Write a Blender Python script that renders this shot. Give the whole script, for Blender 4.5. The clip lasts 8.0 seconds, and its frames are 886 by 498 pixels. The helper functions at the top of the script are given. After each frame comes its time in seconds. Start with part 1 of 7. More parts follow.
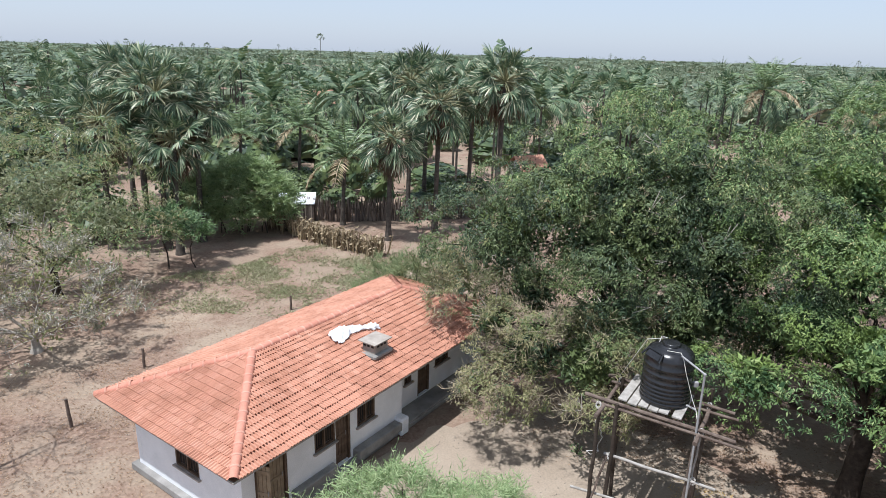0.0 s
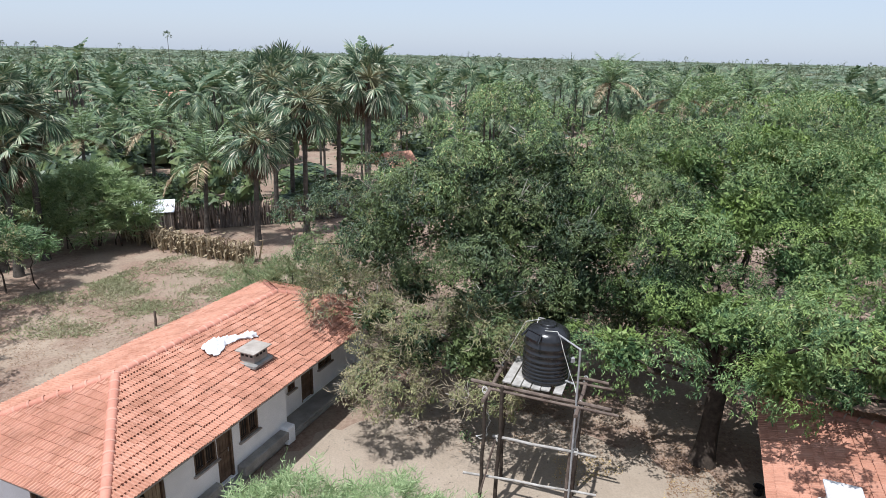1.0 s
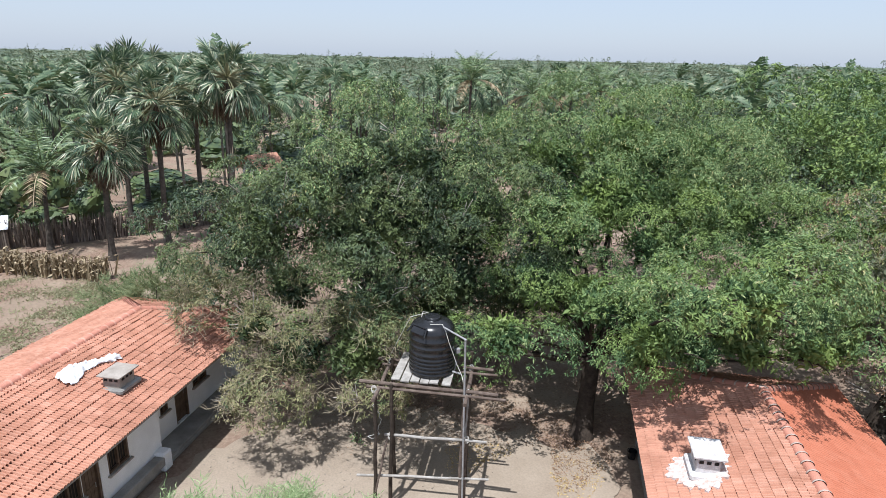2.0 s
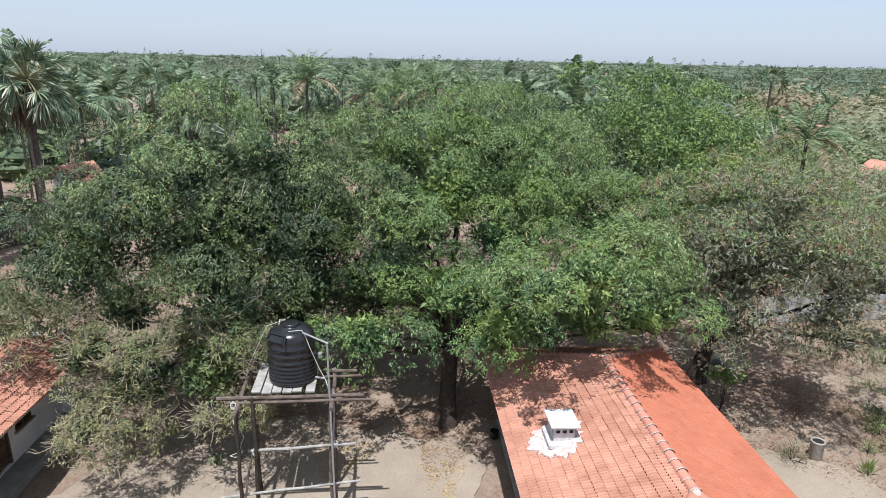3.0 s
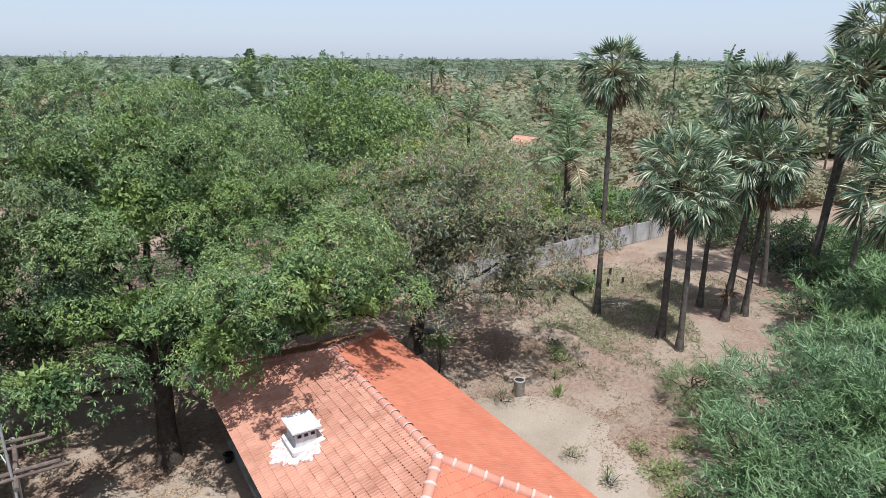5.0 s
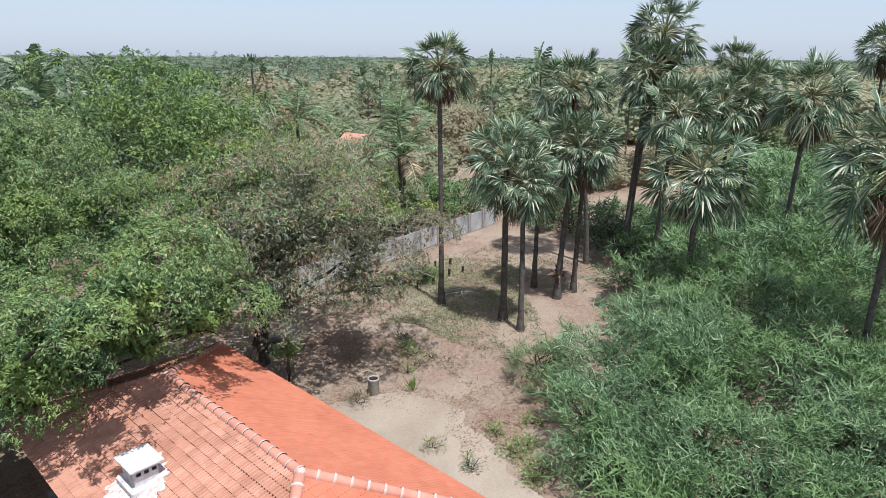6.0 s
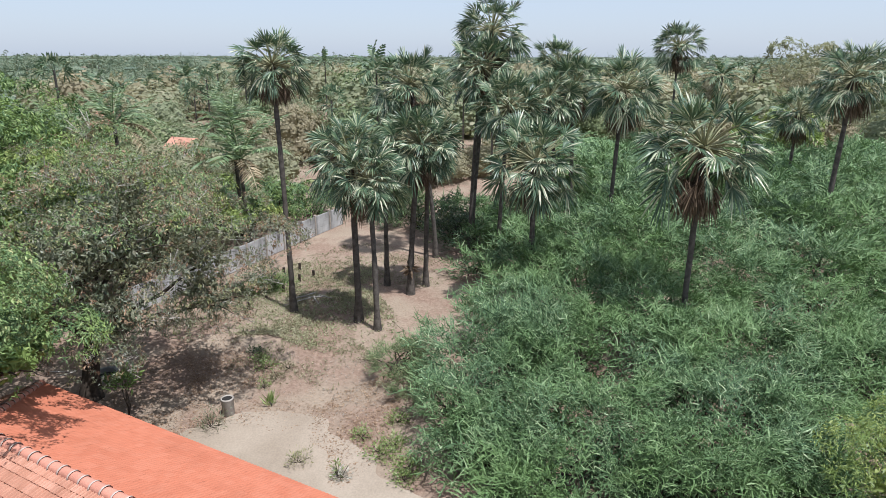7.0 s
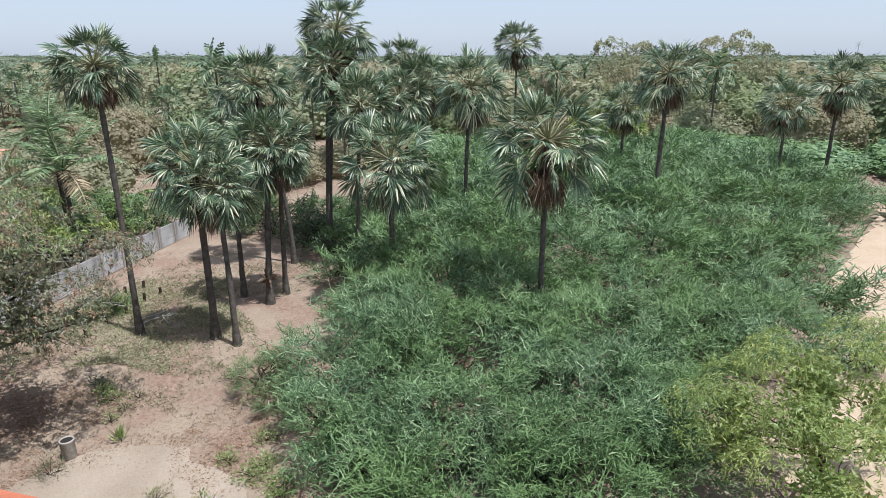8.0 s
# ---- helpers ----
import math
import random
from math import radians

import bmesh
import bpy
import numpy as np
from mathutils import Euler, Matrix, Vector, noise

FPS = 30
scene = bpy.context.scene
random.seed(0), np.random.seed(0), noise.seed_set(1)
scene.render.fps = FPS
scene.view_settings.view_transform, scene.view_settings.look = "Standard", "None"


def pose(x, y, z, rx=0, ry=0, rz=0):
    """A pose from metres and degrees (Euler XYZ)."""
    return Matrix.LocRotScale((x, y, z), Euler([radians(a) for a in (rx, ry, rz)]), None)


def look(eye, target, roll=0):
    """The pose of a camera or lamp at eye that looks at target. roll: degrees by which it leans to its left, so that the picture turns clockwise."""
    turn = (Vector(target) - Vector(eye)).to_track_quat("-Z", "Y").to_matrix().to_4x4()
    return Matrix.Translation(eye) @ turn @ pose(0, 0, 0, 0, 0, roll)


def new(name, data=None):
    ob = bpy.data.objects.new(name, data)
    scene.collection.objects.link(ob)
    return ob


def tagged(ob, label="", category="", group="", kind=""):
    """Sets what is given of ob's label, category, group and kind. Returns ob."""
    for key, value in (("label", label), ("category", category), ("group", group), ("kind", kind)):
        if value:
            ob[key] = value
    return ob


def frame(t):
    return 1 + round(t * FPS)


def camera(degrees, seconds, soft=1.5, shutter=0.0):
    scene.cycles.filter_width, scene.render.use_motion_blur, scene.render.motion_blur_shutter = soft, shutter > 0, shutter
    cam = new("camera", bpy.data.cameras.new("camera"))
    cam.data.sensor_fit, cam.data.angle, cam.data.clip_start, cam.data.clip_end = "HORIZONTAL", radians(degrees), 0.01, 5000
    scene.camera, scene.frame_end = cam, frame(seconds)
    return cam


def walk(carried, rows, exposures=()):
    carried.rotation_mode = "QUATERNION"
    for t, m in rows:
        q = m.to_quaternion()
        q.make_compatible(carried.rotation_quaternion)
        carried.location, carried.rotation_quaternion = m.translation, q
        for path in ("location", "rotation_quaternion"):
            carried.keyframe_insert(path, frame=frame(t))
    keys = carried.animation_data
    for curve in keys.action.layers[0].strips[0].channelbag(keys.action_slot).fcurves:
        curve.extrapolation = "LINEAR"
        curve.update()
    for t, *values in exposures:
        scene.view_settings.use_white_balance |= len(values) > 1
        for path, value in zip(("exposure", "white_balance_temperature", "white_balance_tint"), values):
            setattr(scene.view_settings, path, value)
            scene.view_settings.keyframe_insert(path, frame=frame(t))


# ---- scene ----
cam = camera(70.52, 8.0, soft=0.7)
# seconds, x, y, z, yaw, pitch, lean: the camera turns to the right above one spot and drifts about a metre
ROWS = [
    (0.0, 0.196, 0.205, 13.473, 0.46, -17.31, 1.70),
    (0.5, 0.135, 0.232, 13.423, -5.10, -17.23, 1.54),
    (1.0, 0.073, 0.315, 13.352, -11.57, -17.17, 1.38),
    (1.5, -0.003, 0.406, 13.296, -17.18, -17.10, 1.27),
    (1.7, -0.031, 0.420, 13.272, -19.65, -17.05, 1.26),
    (2.8, -0.311, 0.435, 13.305, -35.33, -16.88, 1.22),
    (3.0, -0.314, 0.500, 13.302, -38.20, -16.87, 1.15),
    (3.5, -0.318, 0.650, 13.300, -44.60, -16.88, 0.92),
    (4.0, -0.302, 0.763, 13.292, -51.97, -16.89, 0.71),
    (4.5, -0.247, 0.880, 13.259, -58.94, -16.92, 0.50),
    (4.7, -0.219, 0.915, 13.241, -61.77, -16.92, 0.44),
    (5.8, 0.070, 1.305, 13.082, -78.59, -17.00, 0.43),
    (6.0, 0.096, 1.354, 13.075, -81.70, -17.02, 0.38),
    (6.5, 0.215, 1.455, 13.063, -89.03, -17.06, 0.25),
    (7.0, 0.365, 1.515, 13.058, -96.17, -17.12, 0.15),
    (7.5, 0.500, 1.521, 13.056, -102.53, -17.18, 0.04),
    (8.0, 0.656, 1.505, 13.050, -109.51, -17.22, -0.03),
]
walk(cam, [(t, pose(x, y, z, 0, 0, yaw) @ pose(0, 0, 0, 90 + pitch) @ pose(0, 0, 0, 0, 0, lean)) for t, x, y, z, yaw, pitch, lean in ROWS],
     exposures=[(0.0, 0.24, 5950, 10), (8.0, 0.24, 5950, 10)])

# ---------------------------------------------------------------- sky and sun
SUN_WAY = Vector((-0.265, -0.215, 0.94)).normalized()      # towards the sun
SUN_ELEV = math.asin(SUN_WAY.z)
SUN_AZ = math.atan2(SUN_WAY.x, SUN_WAY.y)
world = bpy.data.worlds.new("sky")
scene.world = world
world.use_nodes = True
wn = world.node_tree.nodes
sky = wn.new("ShaderNodeTexSky")
sky.sky_type = "NISHITA"
sky.sun_disc = False
sky.sun_elevation = SUN_ELEV
sky.sun_rotation = SUN_AZ
sky.altitude = 0.0
sky.air_density = 1.0
sky.dust_density = 1.2
sky.ozone_density = 2.0
wn["Background"].inputs["Strength"].default_value = 0.145
# a thin even veil of haze over the clear sky
veil = wn.new("ShaderNodeMix")
veil.data_type = "RGBA"
veil.inputs[0].default_value = 0.74
veil.inputs[7].default_value = (3.75, 4.05, 4.6, 1)
world.node_tree.links.new(sky.outputs["Color"], veil.inputs[6])
world.node_tree.links.new(veil.outputs[2], wn["Background"].inputs["Color"])
sun_data = bpy.data.lights.new("sun", "SUN")
sun_data.energy = 5.0
sun_data.angle = radians(0.6)
sun_data.color = (1.0, 0.975, 0.94)
sun = new("sun", sun_data)
sun.matrix_world = look((0, 0, 60), tuple(Vector((0, 0, 60)) - SUN_WAY))

# ---------------------------------------------------------------- materials
RNG = np.random.default_rng(7)


class Mat:
    """A node material under construction: small helpers to lay nodes and links."""

    def __init__(self, name, rough=0.8, spec=0.3, metal=0.0):
        self.m = bpy.data.materials.new(name)
        self.m.use_nodes = True
        self.t = self.m.node_tree
        self.b = self.t.nodes["Principled BSDF"]
        self.b.inputs["Roughness"].default_value = rough
        self.b.inputs["Specular IOR Level"].default_value = spec
        self.b.inputs["Metallic"].default_value = metal
        self.co = self.t.nodes.new("ShaderNodeTexCoord").outputs["Object"]

    def node(self, kind):
        return self.t.nodes.new(kind)

    def link(self, a, b):
        self.t.links.new(a, b)

    def noise(self, scale, detail=4.0, rough=0.6, world_space=False, stretch=None):
        n = self.node("ShaderNodeTexNoise")
        n.inputs["Scale"].default_value = scale
        n.inputs["Detail"].default_value = detail
        n.inputs["Roughness"].default_value = rough
        src = self.node("ShaderNodeNewGeometry").outputs["Position"] if world_space else self.co
        if stretch:
            mp = self.node("ShaderNodeMapping")
            mp.inputs["Scale"].default_value = stretch
            self.link(src, mp.inputs["Vector"])
            src = mp.outputs["Vector"]
        self.link(src, n.inputs["Vector"])
        return n.outputs["Fac"]

    def ramp(self, fac, stops):
        r = self.node("ShaderNodeValToRGB")
        e = r.color_ramp.elements
        while len(e) < len(stops):
            e.new(0.5)
        for el, (p, c) in zip(e, stops):
            el.position, el.color = p, (*c, 1)
        self.link(fac, r.inputs["Fac"])
        return r.outputs["Color"]

    def mix(self, fac, a, b, kind="MIX"):
        x = self.node("ShaderNodeMix")
        x.data_type, x.blend_type = "RGBA", kind
        for val, key in ((fac, 0), (a, 6), (b, 7)):
            if isinstance(val, (int, float)):
                x.inputs[key].default_value = val
            elif isinstance(val, tuple):
                x.inputs[key].default_value = (*val, 1)
            else:
                self.link(val, x.inputs[key])
        return x.outputs[2]

    def colour(self, sock):
        if isinstance(sock, tuple):
            self.b.inputs["Base Color"].default_value = (*sock, 1)
        else:
            self.link(sock, self.b.inputs["Base Color"])
        return self

    def bump(self, fac, strength=0.3, dist=0.02):
        b = self.node("ShaderNodeBump")
        b.inputs["Strength"].default_value = strength
        b.inputs["Distance"].default_value = dist
        self.link(fac, b.inputs["Height"])
        self.link(b.outputs["Normal"], self.b.inputs["Normal"])
        return self

    def island(self):
        return self.node("ShaderNodeNewGeometry").outputs["Random Per Island"]

    def each(self):
        return self.node("ShaderNodeObjectInfo").outputs["Random"]


def plain(name, a, b, scale=6.0, rough=0.75, spec=0.3, metal=0.0, bump=0.25, fine=60.0):
    """Two tones of one surface in large patches, a finer grain over them and light relief."""
    m = Mat(name, rough, spec, metal)
    base = m.ramp(m.noise(scale), [(0.3, a), (0.7, b)])
    grain = m.ramp(m.noise(fine, 3), [(0.25, (0.75, 0.75, 0.75)), (0.75, (1.1, 1.1, 1.1))])
    m.colour(m.mix(0.7, base, grain, "MULTIPLY"))
    m.bump(m.noise(fine, 4), bump, 0.01)
    return m.m


def leaf_mat(name, tones, patch=None, glow=0.25, rough=0.42, spec=0.5, patch_scale=0.55):
    """Leaves: a tone for each leaf, larger patches of another tone, and light that shines through."""
    m = Mat(name, rough, spec)
    col = m.ramp(m.island(), tones)
    if patch:
        col = m.mix(m.ramp(m.noise(patch_scale, 2, world_space=True), [(0.42, (0, 0, 0)), (0.62, (1, 1, 1))]), col, m.mix(0.65, col, patch))
    m.colour(col)
    tr = m.node("ShaderNodeBsdfTranslucent")
    m.link(m.mix(1.0, col, (1.0, 1.0, 0.8), "MULTIPLY"), tr.inputs["Color"])
    mx = m.node("ShaderNodeMixShader")
    mx.inputs[0].default_value = glow
    m.link(m.b.outputs[0], mx.inputs[1])
    m.link(tr.outputs[0], mx.inputs[2])
    m.link(mx.outputs[0], m.t.nodes["Material Output"].inputs["Surface"])
    return m.m


M_MANGO = leaf_mat("mango leaves", [(0.0, (0.041, 0.080, 0.036)), (0.45, (0.084, 0.146, 0.061)), (0.85, (0.18, 0.262, 0.105)), (1.0, (0.35, 0.41, 0.19))], (0.25, 0.33, 0.085), 0.16, 0.55, 0.18)
# yellowish young leaves, whose pale tone also paints sunlight onto crown tops
M_YOUNG_LIT = leaf_mat("young and sunlit tip leaves", [(0.0, (0.095, 0.155, 0.064)), (0.5, (0.18, 0.265, 0.110)), (0.88, (0.29, 0.355, 0.16)), (1.0, (0.46, 0.42, 0.20))], None, 0.2, 0.55, 0.18)
M_NEEM = leaf_mat("dull green leaves", [(0.0, (0.026, 0.045, 0.026)), (0.5, (0.045, 0.074, 0.038)), (0.88, (0.090, 0.130, 0.060)), (1.0, (0.20, 0.23, 0.12))], (0.15, 0.19, 0.06), 0.08, 0.45, 0.32)
M_PALE = leaf_mat("pale drying leaves", [(0.0, (0.17, 0.175, 0.09)), (0.5, (0.29, 0.28, 0.15)), (0.8, (0.40, 0.365, 0.21)), (1.0, (0.50, 0.41, 0.25))], (0.22, 0.25, 0.10), 0.3, 0.6, 0.2)
M_DUST = leaf_mat("ash-grey leaves", [(0.0, (0.26, 0.24, 0.19)), (0.5, (0.38, 0.355, 0.30)), (1.0, (0.55, 0.52, 0.46))], None, 0.2, 0.8, 0.1)
M_GREY = leaf_mat("dusty grey-green leaves", [(0.0, (0.078, 0.100, 0.058)), (0.5, (0.140, 0.165, 0.098)), (0.85, (0.23, 0.245, 0.165)), (1.0, (0.40, 0.38, 0.29))], (0.20, 0.19, 0.10), 0.26)
M_THORN = leaf_mat("feathery thorn leaves", [(0.0, (0.053, 0.097, 0.047)), (0.5, (0.116, 0.194, 0.090)), (0.85, (0.21, 0.302, 0.145)), (1.0, (0.36, 0.44, 0.26))], (0.15, 0.24, 0.075), 0.16, 0.6, 0.3, patch_scale=0.22)
M_BUSH = leaf_mat("light feathery leaves", [(0.0, (0.17, 0.25, 0.115)), (0.5, (0.28, 0.37, 0.17)), (1.0, (0.42, 0.49, 0.27))], None, 0.3, 0.6, 0.25)
M_LIME = leaf_mat("yellow-green leaves", [(0.0, (0.16, 0.20, 0.05)), (0.5, (0.28, 0.34, 0.095)), (1.0, (0.45, 0.49, 0.17))], (0.17, 0.25, 0.07), 0.36)
# the two palest stops paint sun glints on single blade segments
M_FAN = leaf_mat("fan palm blades with painted glints", [(0.0, (0.052, 0.094, 0.052)), (0.5, (0.098, 0.155, 0.084)), (0.74, (0.24, 0.295, 0.165)), (1.0, (0.60, 0.57, 0.41))], None, 0.12, 0.4, 0.4)
M_FANDRY = leaf_mat("dead palm blades", [(0.0, (0.07, 0.05, 0.036)), (0.5, (0.13, 0.092, 0.063)), (1.0, (0.25, 0.18, 0.12))], None, 0.1, 0.8, 0.1)
M_COCO = leaf_mat("coconut leaflets", [(0.0, (0.056, 0.098, 0.052)), (0.5, (0.110, 0.166, 0.088)), (0.88, (0.215, 0.270, 0.15)), (1.0, (0.42, 0.41, 0.27))], None, 0.2, 0.52, 0.35)
M_FROND = leaf_mat("near coconut leaflets", [(0.0, (0.10, 0.160, 0.075)), (0.5, (0.19, 0.275, 0.130)), (0.9, (0.31, 0.385, 0.20)), (1.0, (0.46, 0.46, 0.28))], None, 0.25, 0.4, 0.5)
# palm and scrub tones below have distance haze mixed in, greyer and bluer
M_FAR = leaf_mat("far palm leaves with haze tint", [(0.0, (0.072, 0.110, 0.070)), (0.5, (0.125, 0.172, 0.105)), (0.9, (0.20, 0.245, 0.155)), (1.0, (0.33, 0.33, 0.22))], (0.15, 0.18, 0.105), 0.2, 0.5, 0.35, 0.02)
M_SCRUB = leaf_mat("scrub leaves with haze tint", [(0.0, (0.22, 0.25, 0.150)), (0.5, (0.275, 0.305, 0.185)), (0.9, (0.33, 0.35, 0.225)), (1.0, (0.41, 0.40, 0.28))], (0.39, 0.335, 0.23), 0.4, 0.8, 0.1, 0.05)
M_BROWN = leaf_mat("dry brown scrub leaves", [(0.0, (0.25, 0.22, 0.14)), (0.5, (0.33, 0.29, 0.19)), (0.9, (0.40, 0.345, 0.235)), (1.0, (0.48, 0.42, 0.30))], (0.30, 0.29, 0.18), 0.4, 0.8, 0.1, 0.1)
M_OLIVE = leaf_mat("olive scrub leaves", [(0.0, (0.10, 0.145, 0.070)), (0.5, (0.185, 0.235, 0.112)), (0.9, (0.28, 0.31, 0.165)), (1.0, (0.36, 0.37, 0.21))], (0.23, 0.25, 0.12), 0.3, 0.7, 0.2, 0.1)
M_LITTER = leaf_mat("fallen leaves", [(0.0, (0.15, 0.09, 0.055)), (0.5, (0.26, 0.165, 0.105)), (1.0, (0.42, 0.30, 0.20))], None, 0.1, 0.8, 0.1)
M_YELLOW = leaf_mat("yellowed fallen leaves", [(0.0, (0.30, 0.19, 0.08)), (0.5, (0.48, 0.34, 0.14)), (1.0, (0.62, 0.48, 0.24))], None, 0.1, 0.8, 0.1)
M_GRASS = leaf_mat("dry grass", [(0.0, (0.19, 0.17, 0.105)), (0.6, (0.29, 0.26, 0.165)), (1.0, (0.41, 0.365, 0.25))], (0.23, 0.23, 0.13), 0.25, 0.8, 0.1, 0.3)
M_TURF = leaf_mat("thin olive turf", [(0.0, (0.30, 0.285, 0.175)), (0.6, (0.37, 0.355, 0.225)), (1.0, (0.47, 0.45, 0.31))], (0.31, 0.33, 0.18), 0.3, 0.8, 0.1, 0.4)
M_HERB = leaf_mat("bright herb leaves", [(0.0, (0.14, 0.20, 0.06)), (0.6, (0.22, 0.29, 0.09)), (1.0, (0.34, 0.38, 0.16))], None, 0.3)
M_STRAW = leaf_mat("dry stalks and fronds", [(0.0, (0.15, 0.11, 0.07)), (0.5, (0.31, 0.24, 0.15)), (1.0, (0.52, 0.43, 0.29))], None, 0.08, 0.85, 0.1)
M_FENCE = leaf_mat("weathered fence fronds", [(0.0, (0.10, 0.08, 0.07)), (0.5, (0.20, 0.165, 0.14)), (1.0, (0.36, 0.30, 0.25))], None, 0.03, 0.9, 0.1)

M_BARK = plain("bark", (0.035, 0.027, 0.021), (0.085, 0.066, 0.052), 5, 0.9, 0.15, 0, 0.7, 28)
M_TWIG = plain("grey twigs", (0.28, 0.25, 0.21), (0.48, 0.44, 0.38), 5, 0.9, 0.15, 0, 0.3, 40)
M_DRYTWIG = plain("tan dry twigs", (0.20, 0.165, 0.11), (0.38, 0.32, 0.22), 5, 0.9, 0.15, 0, 0.3, 40)
M_PTRUNK = plain("palm trunk", (0.055, 0.048, 0.042), (0.15, 0.13, 0.11), 4, 0.9, 0.15, 0, 0.8, 22)
M_POLE = plain("weathered poles", (0.075, 0.052, 0.042), (0.20, 0.155, 0.125), 5, 0.85, 0.2, 0, 0.4, 45)
M_PLANK = plain("grey planks", (0.24, 0.22, 0.195), (0.48, 0.45, 0.41), 3, 0.85, 0.2, 0, 0.4, 50)
M_WALL = plain("white limewash", (0.74, 0.75, 0.76), (0.87, 0.87, 0.88), 1.3, 0.85, 0.2, 0, 0.2, 40)
M_PLINTH = plain("stained plinth", (0.20, 0.19, 0.175), (0.36, 0.345, 0.32), 1.5, 0.9, 0.2, 0, 0.3, 40)
M_DOOR = plain("brown timber", (0.075, 0.048, 0.032), (0.16, 0.105, 0.07), 4, 0.6, 0.35, 0, 0.3, 50)
M_DOORL = plain("pale timber", (0.22, 0.16, 0.105), (0.36, 0.28, 0.19), 4, 0.65, 0.3, 0, 0.3, 50)
M_CONC = plain("weathered concrete", (0.27, 0.235, 0.20), (0.44, 0.39, 0.34), 2.5, 0.9, 0.2, 0, 0.35, 45)
M_MORTAR = plain("whitewashed mortar", (0.44, 0.40, 0.38), (0.70, 0.69, 0.68), 5, 0.9, 0.2, 0, 0.35, 40)
M_SPLASH = plain("splashed mortar", (0.50, 0.30, 0.23), (0.72, 0.70, 0.69), 9, 0.9, 0.2, 0, 0.4, 40)
M_DARK = plain("dark opening", (0.018, 0.016, 0.015), (0.035, 0.031, 0.028), 5, 0.8, 0.2)
M_PLASTIC = plain("black polyethylene", (0.012, 0.012, 0.013), (0.024, 0.024, 0.026), 3, 0.24, 0.5, 0, 0.05, 60)
M_PVC = plain("grey pvc pipe", (0.25, 0.245, 0.24), (0.40, 0.395, 0.39), 6, 0.45, 0.4, 0, 0.05, 60)
M_ROPE = plain("pale rope", (0.55, 0.52, 0.46), (0.75, 0.72, 0.66), 20, 0.9, 0.1)
M_CLOTH = plain("white cloth", (0.76, 0.77, 0.79), (0.87, 0.87, 0.88), 6, 0.9, 0.1, 0, 0.2, 40)
M_TARP = plain("white sheet metal", (0.66, 0.69, 0.74), (0.82, 0.83, 0.86), 3, 0.6, 0.3)
M_STONE = plain("pebbles", (0.22, 0.18, 0.14), (0.38, 0.33, 0.27), 2, 0.9, 0.2)


def tile_mat(name, a, b, c, wear=1.0):
    m = Mat(name, 0.82, 0.2)
    per = m.ramp(m.island(), [(0.0, a), (0.6, b), (1.0, c)])
    stain = m.ramp(m.noise(0.9, 5, 0.65, True), [(0.28, (0.72, 0.66, 0.62)), (0.55, (1.04, 1.03, 1.02))])
    grain = m.ramp(m.noise(45, 3, 0.6, True), [(0.3, (0.82, 0.82, 0.82)), (0.7, (1.08, 1.08, 1.08))])
    m.colour(m.mix(wear, m.mix(wear, per, stain, "MULTIPLY"), grain, "MULTIPLY"))
    m.bump(m.noise(60, 3, 0.6, True), 0.25, 0.01)
    return m.m


M_TILE = tile_mat("clay roof tiles", (0.470, 0.236, 0.160), (0.510, 0.262, 0.181), (0.550, 0.298, 0.213))
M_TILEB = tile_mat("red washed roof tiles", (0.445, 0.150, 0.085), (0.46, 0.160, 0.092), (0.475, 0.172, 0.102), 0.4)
M_RIDGE = tile_mat("ridge tiles", (0.46, 0.19, 0.135), (0.55, 0.25, 0.18), (0.60, 0.33, 0.25))


def ground_mat():
    m = Mat("sandy soil", 0.95, 0.1)
    sand = m.ramp(m.noise(0.12, 6, 0.6, True), [(0.3, (0.258, 0.200, 0.150)), (0.7, (0.365, 0.295, 0.226))])
    fine = m.ramp(m.noise(9, 5, 0.7, True), [(0.25, (0.74, 0.72, 0.70)), (0.75, (1.12, 1.1, 1.08))])
    litter = m.ramp(m.noise(0.33, 5, 0.65, True), [(0.40, (0, 0, 0)), (0.58, (1, 1, 1))])
    brown = m.ramp(m.noise(5, 4, 0.7, True), [(0.3, (0.185, 0.122, 0.092)), (0.7, (0.33, 0.242, 0.186))])
    m.colour(m.mix(1.0, m.mix(litter, sand, brown), fine, "MULTIPLY"))
    m.bump(m.noise(5, 6, 0.7, True), 0.5, 0.05)
    return m.m


M_GROUND = ground_mat()
M_SAND = plain("swept sand", (0.285, 0.228, 0.172), (0.370, 0.303, 0.235), 0.5, 0.95, 0.1, 0, 0.35, 14)
M_ROAD = plain("sandy track", (0.42, 0.31, 0.215), (0.50, 0.39, 0.285), 0.4, 0.95, 0.1, 0, 0.4, 8)

# ---------------------------------------------------------------- mesh tools


def arr(*a):
    return np.array(a, dtype=float)


def stamp(tv, tf, turn, place):
    """Copies of a small template (verts tv, faces tf) by N 3x3 matrices and N places: verts and faces."""
    n, k = len(place), len(tv)
    v = np.einsum("nij,kj->nki", turn, tv) + place[:, None, :]
    f = tf[None] + (np.arange(n) * k)[:, None, None]
    return v.reshape(-1, 3), f.reshape(-1, tf.shape[1])


